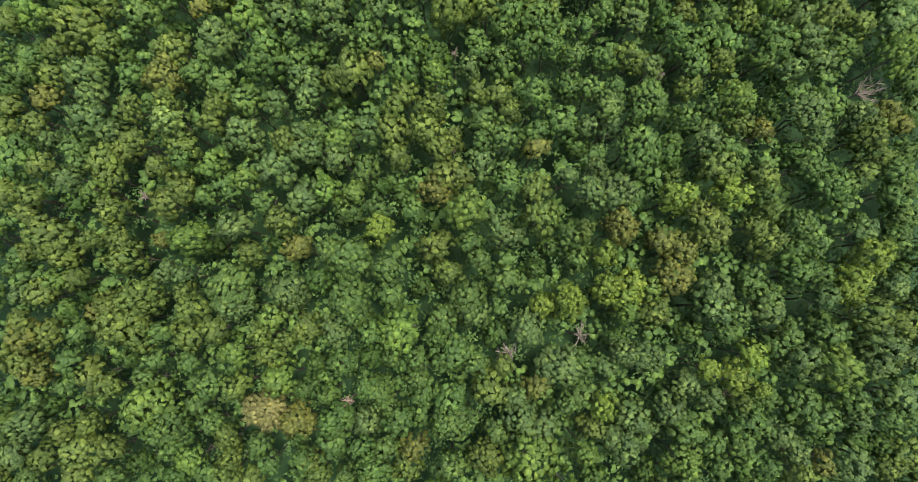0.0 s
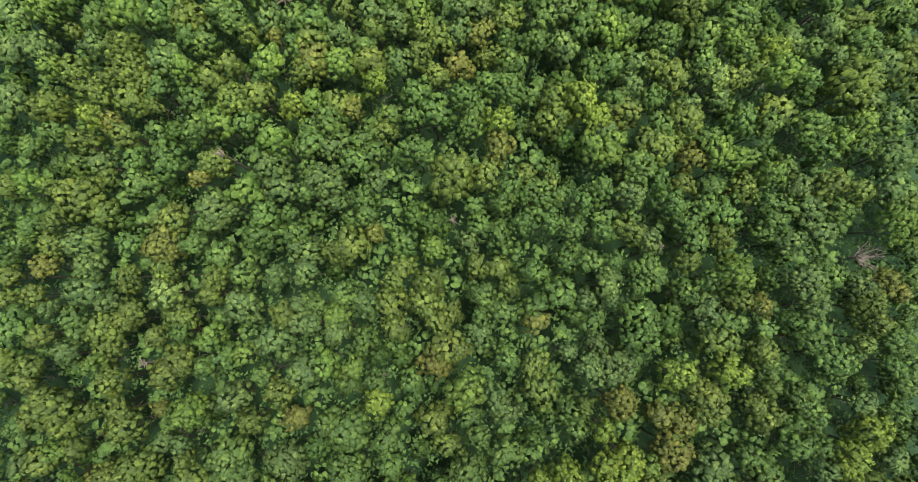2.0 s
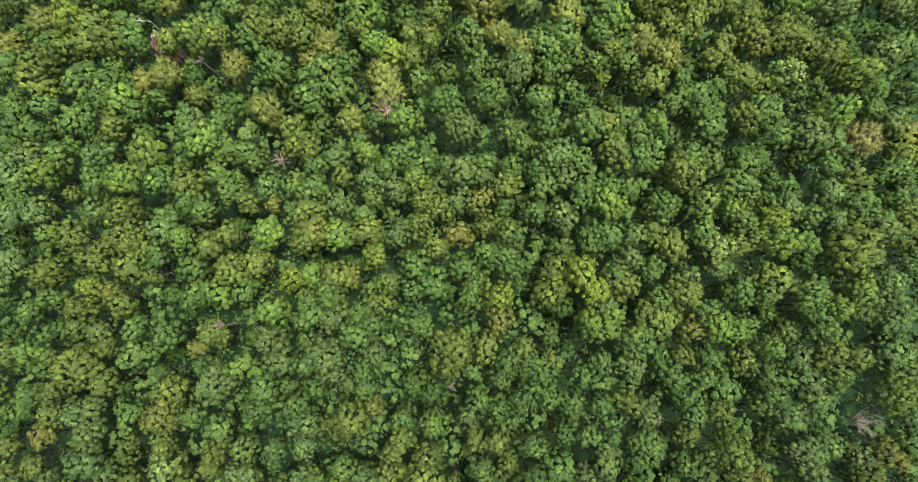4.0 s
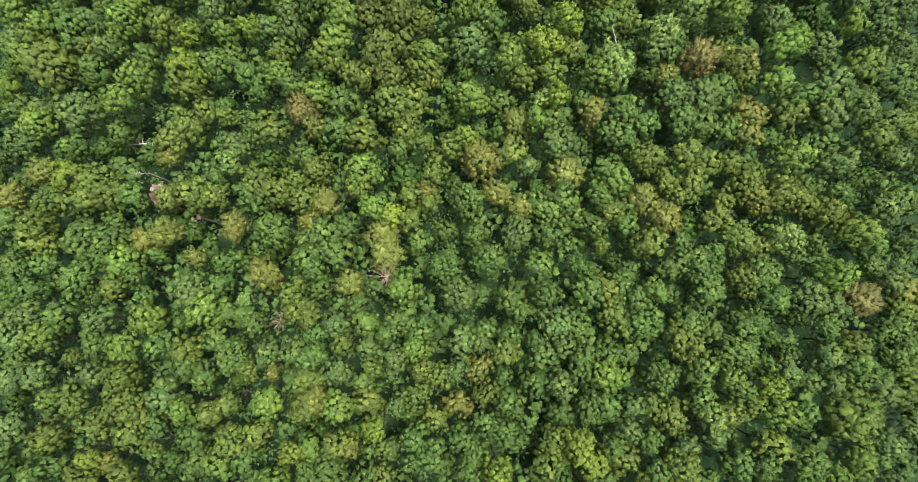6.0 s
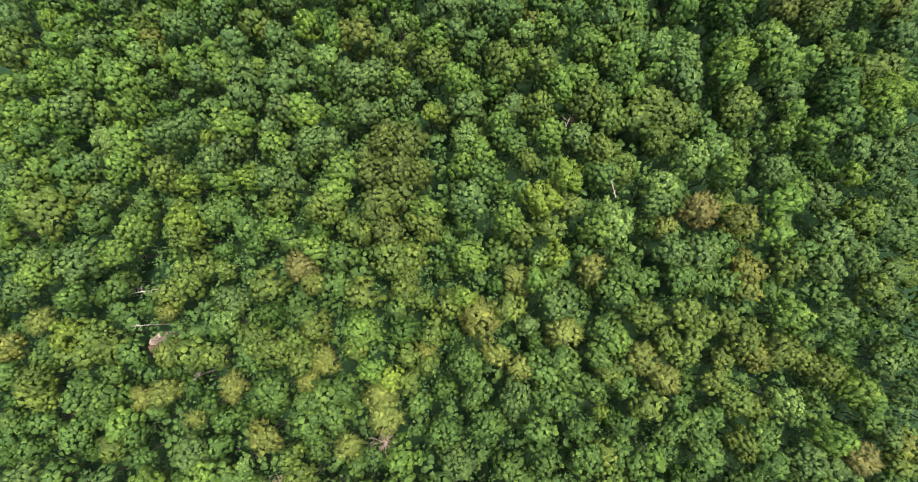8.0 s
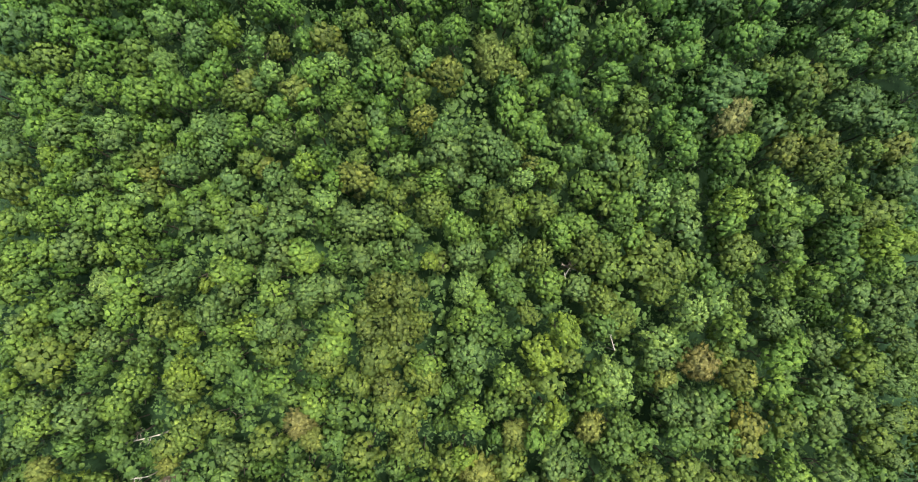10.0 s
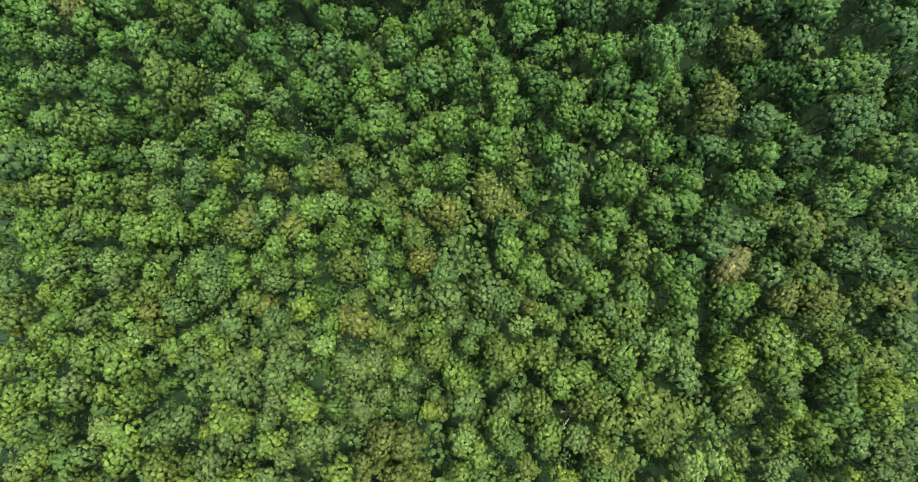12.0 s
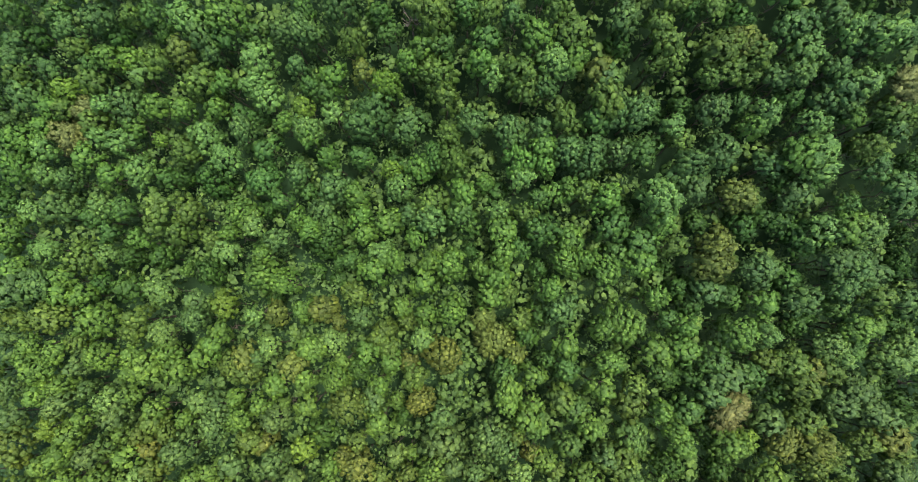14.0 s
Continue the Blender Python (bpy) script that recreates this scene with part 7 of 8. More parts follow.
tree("maple_tree", -24.5, 146.3, 16.8, 2.2)
tree("aspen_tree", -58.5, 146.3, 18.4, 3.2)
tree("ash_tree", -88.2, 146.4, 19.6, 2.2)
tree("maple_tree", -32.6, 146.4, 16.6, 2.0)
tree("ash_tree", 67.5, 146.5, 16.3, 3.2)
tree("maple_tree", 9.0, 146.5, 17.1, 2.3)
tree("maple_tree", -28.7, 146.5, 15.2, 1.0)
tree("aspen_tree", -43.4, 146.6, 17.0, 2.2)
tree("maple_tree", 13.4, 146.7, 16.1, 1.9)
tree("oak_tree", 29.4, 147.0, 15.5, 2.7)
tree("maple_tree", -73.9, 147.0, 17.2, 2.7)
tree("turning_tree", -5.6, 147.2, 16.5, 2.8)
tree("maple_tree", -9.6, 147.2, 15.4, 1.4)
tree("ash_tree", -13.6, 147.3, 16.4, 2.6)
tree("ash_tree", -84.4, 147.3, 18.7, 2.2)
tree("maple_tree", -55.5, 147.5, 16.0, 1.6)
tree("oak_tree", 17.7, 147.6, 16.9, 2.7)
tree("ash_tree", -80.7, 147.6, 16.0, 2.8)
tree("ash_tree", 62.9, 147.7, 16.0, 3.2)
tree("maple_tree", -37.0, 147.7, 16.0, 1.8)
tree("ash_tree", -65.1, 148.1, 15.0, 1.7)
tree("maple_tree", -69.5, 148.5, 17.2, 2.9)
tree("understory_tree", 53.7, 148.7, 12.7, 1.6)
tree("ash_tree", 42.0, 148.9, 16.8, 2.7)
tree("maple_tree", 9.1, 148.9, 17.4, 2.5)
tree("round_crowned_tree", 79.2, 149.3, 16.1, 2.4)
tree("ash_tree", 65.3, 149.4, 16.2, 2.8)
tree("maple_tree", -30.2, 149.5, 16.8, 2.2)
tree("maple_tree", 24.3, 149.8, 17.2, 2.5)
tree("maple_tree", -12.6, 149.9, 15.9, 2.0)
tree("understory_tree", 72.3, 149.9, 10.6, 2.0)
tree("oak_tree", 30.3, 150.1, 15.3, 2.1)
tree("twin_crowned_tree", 75.4, 150.2, 17.1, 2.1, (-0.9, 3.0, -0.0, 2.2))
tree("ash_tree", -87.6, 150.4, 20.2, 2.1)
tree("maple_tree", -19.9, 150.7, 17.9, 2.8)
tree("oak_tree", 56.2, 150.7, 16.3, 3.2)
tree("maple_tree", -25.0, 150.8, 17.0, 1.8)
tree("understory_tree", 36.4, 151.1, 12.5, 2.0)
tree("maple_tree", -56.2, 151.2, 16.6, 2.1)
tree("oak_tree", -6.6, 151.2, 16.5, 2.6)
tree("understory_tree", 39.4, 151.3, 13.9, 2.5)
tree("maple_tree", 13.0, 151.3, 16.4, 2.5)
tree("round_crowned_tree", -83.0, 151.4, 18.4, 2.2)
tree("slender_tree", -59.1, 151.4, 7.9, 1.7)
tree("maple_tree", -74.7, 151.5, 17.4, 3.2)
tree("ash_tree", 44.3, 151.7, 16.6, 3.8)
tree("oak_tree", -35.2, 151.7, 16.1, 2.4)
tree("round_crowned_tree", 48.3, 151.9, 15.9, 2.5)
tree("maple_tree", -47.5, 151.9, 17.4, 2.6)
tree("spreading_tree", 8.7, 152.0, 16.1, 2.8)
tree("turning_tree", -27.4, 152.2, 16.6, 2.6)
tree("round_crowned_tree", -80.0, 152.2, 13.2, 1.9)
tree("understory_tree", -16.1, 152.2, 13.3, 2.3)
tree("round_crowned_tree", 33.9, 152.2, 16.0, 2.3)
tree("turning_tree", 58.3, 152.4, 15.3, 2.7)
tree("ash_tree", -66.4, 152.7, 16.9, 2.3)
tree("round_crowned_tree", 18.9, 152.7, 16.0, 2.3)
tree("maple_tree", -52.3, 152.8, 17.2, 3.5)
tree("oak_tree", -38.4, 153.0, 16.5, 2.9)
tree("oak_tree", 60.5, 153.1, 16.2, 2.4)
tree("small_round_tree", 26.8, 153.4, 14.9, 1.8)
tree("maple_tree", -10.5, 153.5, 16.1, 1.8)
tree("turning_tree", -7.5, 153.5, 15.7, 2.0)
tree("maple_tree", -19.2, 153.6, 15.4, 1.4)
tree("maple_tree", -43.5, 153.7, 16.3, 2.3)
tree("ash_tree", -34.4, 153.7, 15.1, 2.1)
tree("maple_tree", 25.4, 153.8, 17.0, 2.3)
tree("maple_tree", -56.4, 153.8, 16.6, 2.3)
tree("maple_tree", -62.2, 153.8, 17.8, 3.1)
tree("round_crowned_tree", 15.8, 154.0, 13.2, 2.0)
tree("maple_tree", -77.6, 154.0, 16.2, 2.1)
tree("oak_tree", 54.5, 154.1, 16.1, 3.2)
tree("oak_tree", 50.9, 154.2, 15.3, 2.3)
tree("spreading_tree", 42.4, 154.2, 16.2, 2.7)
tree("turning_tree", -36.3, 154.2, 16.2, 2.7)
tree("turning_tree", -1.5, 154.5, 17.3, 3.4)
tree("aspen_tree", 61.6, 154.7, 16.8, 1.9)
tree("maple_tree", -49.9, 154.8, 17.0, 2.9)
tree("oak_tree", 67.9, 154.8, 15.7, 2.4)
tree("aspen_tree", 69.3, 154.8, 18.1, 3.1)
tree("maple_tree", -70.7, 154.9, 17.4, 2.3)
tree("maple_tree", -14.4, 155.0, 17.1, 1.8)
tree("turning_tree", 10.4, 155.0, 15.0, 2.2)
tree("maple_tree", -24.0, 155.5, 17.5, 2.2)
tree("maple_tree", -77.2, 155.5, 16.2, 2.1)
tree("maple_tree", -25.1, 155.6, 16.8, 1.8)
tree("maple_tree", 32.7, 155.6, 17.7, 2.7)
tree("oak_tree", -10.5, 155.8, 16.2, 2.0)
tree("small_round_tree", 63.8, 155.9, 15.8, 1.9)
tree("round_crowned_tree", -86.8, 156.0, 20.4, 2.1)
tree("maple_tree", 36.9, 156.0, 17.6, 2.6)
tree("oak_tree", -68.0, 156.1, 15.4, 2.1)
tree("aspen_tree", -31.8, 156.1, 17.3, 2.4)
tree("maple_tree", -41.4, 156.2, 16.9, 2.4)
tree("maple_tree", 18.9, 156.7, 17.3, 2.7)
tree("aspen_tree", 71.5, 156.7, 16.6, 2.4)
tree("aspen_tree", 59.9, 156.8, 17.0, 2.8)
tree("ash_tree", -81.3, 156.8, 15.8, 2.2)
tree("pine_tree", 7.0, 157.1, 15.3, 3.4)
tree("aspen_tree", -20.6, 157.1, 17.2, 2.8)
tree("oak_tree", -12.6, 157.1, 15.9, 2.2)
tree("aspen_tree", -5.4, 157.4, 17.3, 2.2)
tree("understory_tree", 12.5, 157.6, 13.8, 2.4)
tree("round_crowned_tree", 75.7, 158.0, 16.2, 2.4)
tree("aspen_tree", -50.9, 158.3, 17.9, 3.1)
tree("oak_tree", -57.2, 158.4, 15.5, 2.1)
tree("aspen_tree", 49.6, 158.6, 18.0, 2.8)
tree("maple_tree", 46.2, 158.7, 18.1, 3.2)
tree("maple_tree", -40.5, 158.8, 16.3, 1.8)
tree("maple_tree", 24.4, 159.0, 17.4, 2.3)
tree("oak_tree", -11.6, 159.1, 15.7, 2.2)
tree("maple_tree", 63.5, 159.3, 17.6, 2.4)
tree("maple_tree", 37.4, 159.8, 17.0, 2.3)
tree("understory_tree", 73.0, 159.9, 11.9, 1.9)
tree("maple_tree", 66.0, 159.9, 15.8, 1.8)
# trees about 170 m along the way
tree("understory_tree", 56.3, 160.0, 12.6, 2.1)
tree("maple_tree", 27.5, 160.1, 17.2, 3.7)
tree("oak_tree", -78.8, 160.1, 15.3, 2.2)
tree("oak_tree", -82.9, 160.1, 15.4, 2.2)
tree("maple_tree", -63.5, 160.1, 17.8, 3.6)
tree("understory_tree", 45.3, 160.2, 12.3, 1.8)
tree("aspen_tree", 29.7, 160.2, 16.9, 2.3)
tree("turning_tree", -19.9, 160.3, 14.7, 1.4)
tree("round_crowned_tree", 70.3, 160.4, 13.2, 2.2)
tree("oak_tree", 10.9, 160.4, 15.5, 2.4)
tree("ash_tree", -45.0, 160.5, 16.9, 3.1)
tree("oak_tree", -73.4, 160.5, 16.4, 3.7)
tree("oak_tree", -55.9, 160.6, 16.6, 2.7)
tree("oak_tree", -7.6, 160.7, 15.1, 2.0)
tree("twin_crowned_tree", -88.5, 160.7, 20.4, 2.1, (0.9, 3.5, -1.8, 2.4))
tree("small_round_tree", 34.8, 160.8, 16.1, 1.7)
tree("pine_tree", 5.0, 161.1, 14.2, 2.0)
tree("ash_tree", -15.7, 161.2, 16.4, 2.4)
tree("aspen_tree", -34.6, 161.2, 16.7, 1.6)
tree("understory_tree", -48.7, 161.4, 9.3, 2.2)
tree("maple_tree", -4.5, 161.4, 17.0, 2.2)
tree("turning_tree", -31.0, 161.5, 15.1, 2.3)
tree("understory_tree", 59.5, 161.6, 9.5, 2.0)
tree("understory_tree", 14.7, 161.8, 12.2, 2.2)
tree("maple_tree", -0.5, 161.8, 18.0, 3.0)
tree("ash_tree", 18.2, 162.3, 15.8, 3.0)
tree("maple_tree", -26.1, 162.3, 16.0, 2.2)
tree("turning_tree", -22.6, 162.4, 15.7, 2.7)
tree("round_crowned_tree", 75.6, 162.5, 17.1, 2.4)
tree("round_crowned_tree", 61.8, 162.7, 13.2, 2.2)
tree("maple_tree", -8.5, 162.9, 17.0, 2.0)
tree("poplar_tree", -39.7, 163.3, 18.1, 2.6)
tree("understory_tree", 40.0, 163.6, 13.0, 2.3)
tree("ash_tree", -45.3, 163.6, 16.0, 2.3)
tree("maple_tree", 49.6, 163.8, 16.1, 2.4)
tree("ash_tree", 70.9, 163.9, 15.6, 2.4)
tree("ash_tree", 54.6, 164.1, 17.1, 3.1)
tree("round_crowned_tree", -33.6, 164.1, 7.2, 1.9)
tree("understory_tree", 45.8, 164.4, 13.6, 2.7)
tree("maple_tree", 32.7, 164.5, 17.1, 2.3)
tree("oak_tree", 8.9, 164.7, 16.0, 1.8)
tree("oak_tree", 66.0, 164.7, 16.4, 2.4)
tree("maple_tree", -70.5, 164.8, 17.4, 2.5)
tree("oak_tree", -16.9, 164.9, 15.7, 2.4)
tree("maple_tree", -66.8, 165.0, 16.7, 2.5)
tree("maple_tree", 6.4, 165.1, 16.6, 2.6)
tree("ash_tree", 41.3, 165.5, 15.8, 2.7)
tree("aspen_tree", -51.4, 165.5, 18.4, 2.9)
tree("maple_tree", 16.0, 165.8, 17.3, 2.1)
tree("understory_tree", -59.3, 165.9, 13.8, 2.6)
tree("understory_tree", 37.7, 166.1, 12.7, 2.2)
tree("ash_tree", -74.4, 166.3, 17.5, 3.2)
tree("ash_tree", 61.2, 166.3, 16.2, 3.1)
tree("maple_tree", -28.9, 166.6, 17.8, 2.8)
tree("ash_tree", -81.1, 166.6, 17.8, 4.4)
tree("understory_tree", -64.7, 167.1, 13.4, 2.2)
tree("maple_tree", -5.0, 167.4, 17.2, 2.6)
tree("understory_tree", 54.2, 167.4, 13.1, 2.5)
tree("maple_tree", 7.3, 167.6, 17.5, 2.7)
tree("ash_tree", 75.3, 167.6, 15.8, 2.7, (-0.8, 3.0, 0.1, 2.8))
tree("maple_tree", -70.0, 167.7, 17.2, 2.3)
tree("maple_tree", -32.9, 168.0, 17.4, 3.5)
tree("ash_tree", 65.0, 168.1, 16.0, 2.7)
tree("understory_tree", -20.9, 168.2, 7.9, 1.8)
tree("ash_tree", 48.5, 168.7, 17.3, 3.1)
tree("maple_tree", -13.5, 168.8, 17.8, 2.6)
tree("understory_tree", 36.6, 168.8, 8.4, 2.1)
tree("maple_tree", 4.5, 168.8, 15.7, 1.8)
tree("understory_tree", -44.7, 169.0, 12.9, 3.0)
tree("maple_tree", 25.0, 169.1, 17.1, 2.9)
tree("ash_tree", 62.1, 169.2, 16.9, 3.4)
tree("understory_tree", 14.6, 169.2, 12.6, 1.8)
tree("maple_tree", -47.1, 169.2, 16.3, 1.2)
tree("understory_tree", 69.6, 169.5, 13.5, 2.8)
tree("maple_tree", -80.2, 169.6, 17.2, 2.2)
tree("round_crowned_tree", -88.4, 169.6, 16.5, 2.2)
tree("understory_tree", -25.3, 169.6, 7.0, 1.7)
tree("maple_tree", -0.5, 169.9, 17.1, 3.0)
tree("turning_tree", 41.3, 169.9, 17.1, 3.6)
tree("ash_tree", 59.2, 170.0, 17.1, 3.1)
tree("maple_tree", 30.0, 170.1, 16.9, 2.7)
tree("maple_tree", 21.8, 170.2, 16.1, 2.3)
tree("maple_tree", 18.8, 170.4, 17.6, 2.9)
tree("young_tree", -20.5, 170.5, 11.0, 1.5)
tree("maple_tree", -4.0, 170.5, 16.2, 2.2)
tree("maple_tree", -10.1, 170.7, 16.3, 2.2)
tree("round_crowned_tree", -49.5, 170.8, 9.0, 2.0)
tree("round_crowned_tree", -17.4, 171.0, 15.3, 2.3)
tree("maple_tree", -33.1, 171.4, 17.4, 2.2)
tree("round_crowned_tree", 27.5, 171.6, 15.4, 2.3)
tree("aspen_tree", -62.0, 171.7, 16.9, 2.1)
tree("aspen_tree", -12.1, 171.7, 16.9, 2.8)
tree("oak_tree", -67.2, 171.7, 16.3, 3.7)
tree("understory_tree", -53.8, 171.9, 12.5, 2.6)
tree("understory_tree", -60.0, 172.1, 13.0, 2.8)
tree("aspen_tree", -39.5, 172.1, 17.5, 2.5)
tree("understory_tree", 3.0, 172.2, 11.7, 1.4)
tree("maple_tree", 8.4, 172.4, 16.3, 2.6)
tree("small_round_tree", 10.9, 172.7, 15.0, 2.0)
tree("oak_tree", 35.3, 172.8, 16.4, 2.4)
tree("spreading_tree", 30.3, 173.0, 16.8, 2.7)
tree("aspen_tree", -74.0, 173.0, 18.0, 3.0)
tree("turning_tree", 42.2, 173.2, 15.9, 3.2)
tree("round_crowned_tree", -78.5, 173.4, 13.2, 1.7)
tree("maple_tree", 19.3, 173.5, 16.8, 2.5)
tree("round_crowned_tree", -35.2, 173.7, 9.1, 1.9)
tree("understory_tree", 55.6, 173.8, 14.3, 3.1)
tree("maple_tree", -6.0, 174.1, 15.9, 2.0)
tree("understory_tree", 70.5, 174.2, 10.2, 1.9)
tree("ash_tree", -30.4, 174.3, 16.4, 2.9)
tree("understory_tree", -22.7, 174.3, 13.9, 3.6)
tree("oak_tree", -42.4, 174.4, 16.5, 2.1)
tree("round_crowned_tree", -85.1, 174.4, 10.8, 2.3)
tree("aspen_tree", 56.6, 174.5, 17.2, 2.5)
tree("aspen_tree", 62.2, 174.5, 17.6, 3.3)
tree("maple_tree", -56.3, 174.8, 15.7, 1.7)
tree("maple_tree", 59.1, 174.9, 16.9, 2.7)
tree("maple_tree", -39.1, 175.3, 16.4, 1.6)
tree("spreading_tree", 15.1, 175.3, 16.7, 3.3)
tree("maple_tree", -15.2, 175.3, 16.3, 2.2)
tree("maple_tree", 8.3, 175.5, 16.4, 2.6)
tree("oak_tree", -48.7, 175.5, 16.1, 2.5)
tree("understory_tree", 46.1, 175.7, 13.6, 2.6)
tree("maple_tree", -24.8, 175.8, 17.3, 2.4)
tree("small_round_tree", -61.7, 175.9, 16.1, 1.7)
tree("maple_tree", 33.3, 176.0, 16.6, 2.4)
tree("maple_tree", -80.9, 176.1, 17.5, 2.6)
tree("round_crowned_tree", 25.8, 176.1, 16.0, 2.5)
tree("understory_tree", 51.7, 176.3, 13.2, 2.4)
tree("twin_crowned_tree", 70.2, 176.3, 16.7, 1.9, (1.0, 3.3, -0.5, 2.3))
tree("understory_tree", 39.4, 176.4, 13.5, 2.1)
tree("aspen_tree", -34.7, 176.6, 17.3, 2.2)
tree("round_crowned_tree", -21.0, 176.6, 15.9, 2.2)
tree("maple_tree", -24.9, 176.7, 16.8, 2.0)
tree("round_crowned_tree", -87.7, 176.7, 15.3, 2.0)
tree("maple_tree", -11.1, 177.2, 16.3, 2.4)
tree("ash_tree", 66.3, 177.2, 16.6, 2.1)
tree("understory_tree", 49.3, 177.3, 12.7, 2.2)
tree("ash_tree", -3.5, 177.6, 16.4, 3.4)
tree("spreading_tree", 1.5, 177.9, 15.8, 3.0)
tree("maple_tree", -27.0, 178.0, 16.7, 2.2)
tree("small_round_tree", 59.5, 178.3, 16.0, 1.9)
tree("maple_tree", -16.2, 178.3, 16.2, 2.2)
tree("ash_tree", -7.6, 178.6, 15.7, 2.0)
tree("oak_tree", 11.7, 178.7, 15.8, 2.1)
tree("understory_tree", 27.8, 178.7, 13.1, 2.9)
tree("aspen_tree", 7.4, 178.8, 16.5, 1.9)
tree("round_crowned_tree", -66.7, 179.1, 13.2, 2.2)
tree("ash_tree", -22.6, 179.2, 15.6, 2.5)
tree("oak_tree", -47.0, 179.3, 16.2, 2.5)
tree("oak_tree", 45.8, 179.4, 16.2, 2.2)
tree("maple_tree", -37.2, 179.4, 16.7, 2.9)
tree("aspen_tree", 32.7, 179.8, 18.7, 3.5)
tree("aspen_tree", -76.0, 179.9, 17.7, 2.3)
tree("oak_tree", -50.8, 179.9, 17.4, 4.2)
tree("understory_tree", -33.6, 179.9, 12.0, 1.9)
# trees about 190 m along the way
tree("round_crowned_tree", -58.9, 180.1, 16.3, 2.3)
tree("maple_tree", 24.6, 180.2, 17.1, 2.4)
tree("oak_tree", -3.4, 180.2, 16.4, 3.4)
tree("ash_tree", 52.3, 180.2, 16.1, 2.7)
tree("aspen_tree", -62.0, 180.3, 18.0, 2.7)
tree("ash_tree", -71.7, 180.3, 16.2, 3.4)
tree("ash_tree", 65.5, 180.4, 16.5, 2.4)
tree("turning_tree", 44.1, 180.5, 16.8, 3.1)
tree("round_crowned_tree", 14.1, 180.5, 16.6, 2.1)
tree("maple_tree", 16.4, 181.4, 16.1, 1.5)
tree("oak_tree", 21.6, 181.4, 15.8, 2.5)
tree("round_crowned_tree", -30.0, 181.5, 16.5, 2.0)
tree("ash_tree", 38.1, 181.5, 16.7, 2.6)
tree("round_crowned_tree", -82.4, 181.6, 16.0, 2.2)
tree("maple_tree", -16.4, 181.6, 17.2, 2.4)
tree("maple_tree", 1.6, 181.8, 16.6, 2.6)
tree("maple_tree", 18.6, 182.2, 16.4, 1.7)
tree("understory_tree", 56.9, 182.3, 8.9, 2.1)
tree("round_crowned_tree", 7.6, 182.6, 9.9, 1.7)
tree("twin_crowned_tree", -88.4, 182.8, 18.4, 2.8, (1.5, 3.7, -0.3, 2.4))
tree("slender_tree", -25.6, 182.8, 12.6, 1.8)
tree("understory_tree", 50.9, 182.9, 12.4, 2.0)
tree("aspen_tree", -8.8, 182.9, 17.6, 2.8)
tree("aspen_tree", 53.7, 183.0, 18.0, 2.4)
tree("maple_tree", 5.0, 183.2, 15.6, 1.6)
tree("ash_tree", -20.2, 183.4, 16.7, 3.2)
tree("ash_tree", 35.6, 183.5, 15.6, 2.6)
tree("aspen_tree", 11.1, 183.6, 17.6, 2.1)
tree("ash_tree", 62.2, 183.8, 15.4, 2.2)
tree("understory_tree", 67.0, 184.0, 12.8, 1.7)
tree("understory_tree", -84.1, 184.0, 13.1, 2.0)
tree("ash_tree", 48.3, 184.5, 15.8, 2.1)
tree("spreading_tree", -33.1, 184.6, 16.9, 3.1)
tree("ash_tree", 36.8, 185.0, 17.1, 3.1)
tree("maple_tree", 50.6, 185.3, 17.5, 2.6)
tree("aspen_tree", 53.2, 185.4, 18.6, 3.2)
tree("understory_tree", -43.1, 185.4, 13.2, 3.2)
tree("ash_tree", -27.0, 185.6, 15.7, 2.4)
tree("maple_tree", 14.9, 185.6, 16.0, 1.9)
tree("round_crowned_tree", -51.4, 185.6, 13.2, 2.2)
tree("ash_tree", 20.9, 185.6, 16.5, 2.8)
tree("poplar_tree", -10.2, 185.7, 17.7, 2.0)
tree("maple_tree", -60.6, 185.9, 17.5, 2.5)
tree("maple_tree", -5.8, 185.9, 16.2, 2.4)
tree("ash_tree", -69.8, 186.0, 16.0, 3.0)
tree("oak_tree", 59.7, 186.1, 16.6, 2.9)
tree("maple_tree", 10.6, 186.1, 17.2, 2.9)
tree("aspen_tree", -73.6, 186.4, 16.7, 2.3)
tree("aspen_tree", -55.3, 186.4, 17.7, 3.3)
tree("understory_tree", -49.3, 186.4, 11.5, 2.0)
tree("ash_tree", 41.0, 186.6, 16.1, 3.1)
tree("oak_tree", -0.4, 187.1, 17.1, 3.5)
tree("spreading_tree", 30.1, 187.2, 16.4, 3.1)
tree("ash_tree", 26.4, 187.2, 16.8, 2.4)
tree("ash_tree", 22.1, 187.5, 16.7, 3.2)
tree("ash_tree", 18.5, 187.7, 17.2, 3.6)
tree("spreading_tree", -3.4, 187.8, 16.1, 2.8)
tree("maple_tree", -78.8, 187.9, 17.9, 3.0)
tree("maple_tree", -20.8, 188.0, 17.2, 2.2)
tree("slender_tree", -8.6, 188.0, 9.1, 1.6)
tree("round_crowned_tree", -15.5, 188.2, 15.6, 2.2)
tree("ash_tree", 62.1, 188.3, 15.7, 2.3)
tree("aspen_tree", -39.3, 188.3, 18.3, 3.0)
tree("maple_tree", 14.7, 188.6, 16.7, 2.3)
tree("oak_tree", 35.4, 189.0, 15.3, 2.2)
tree("young_tree", -10.6, 189.0, 9.4, 1.3)
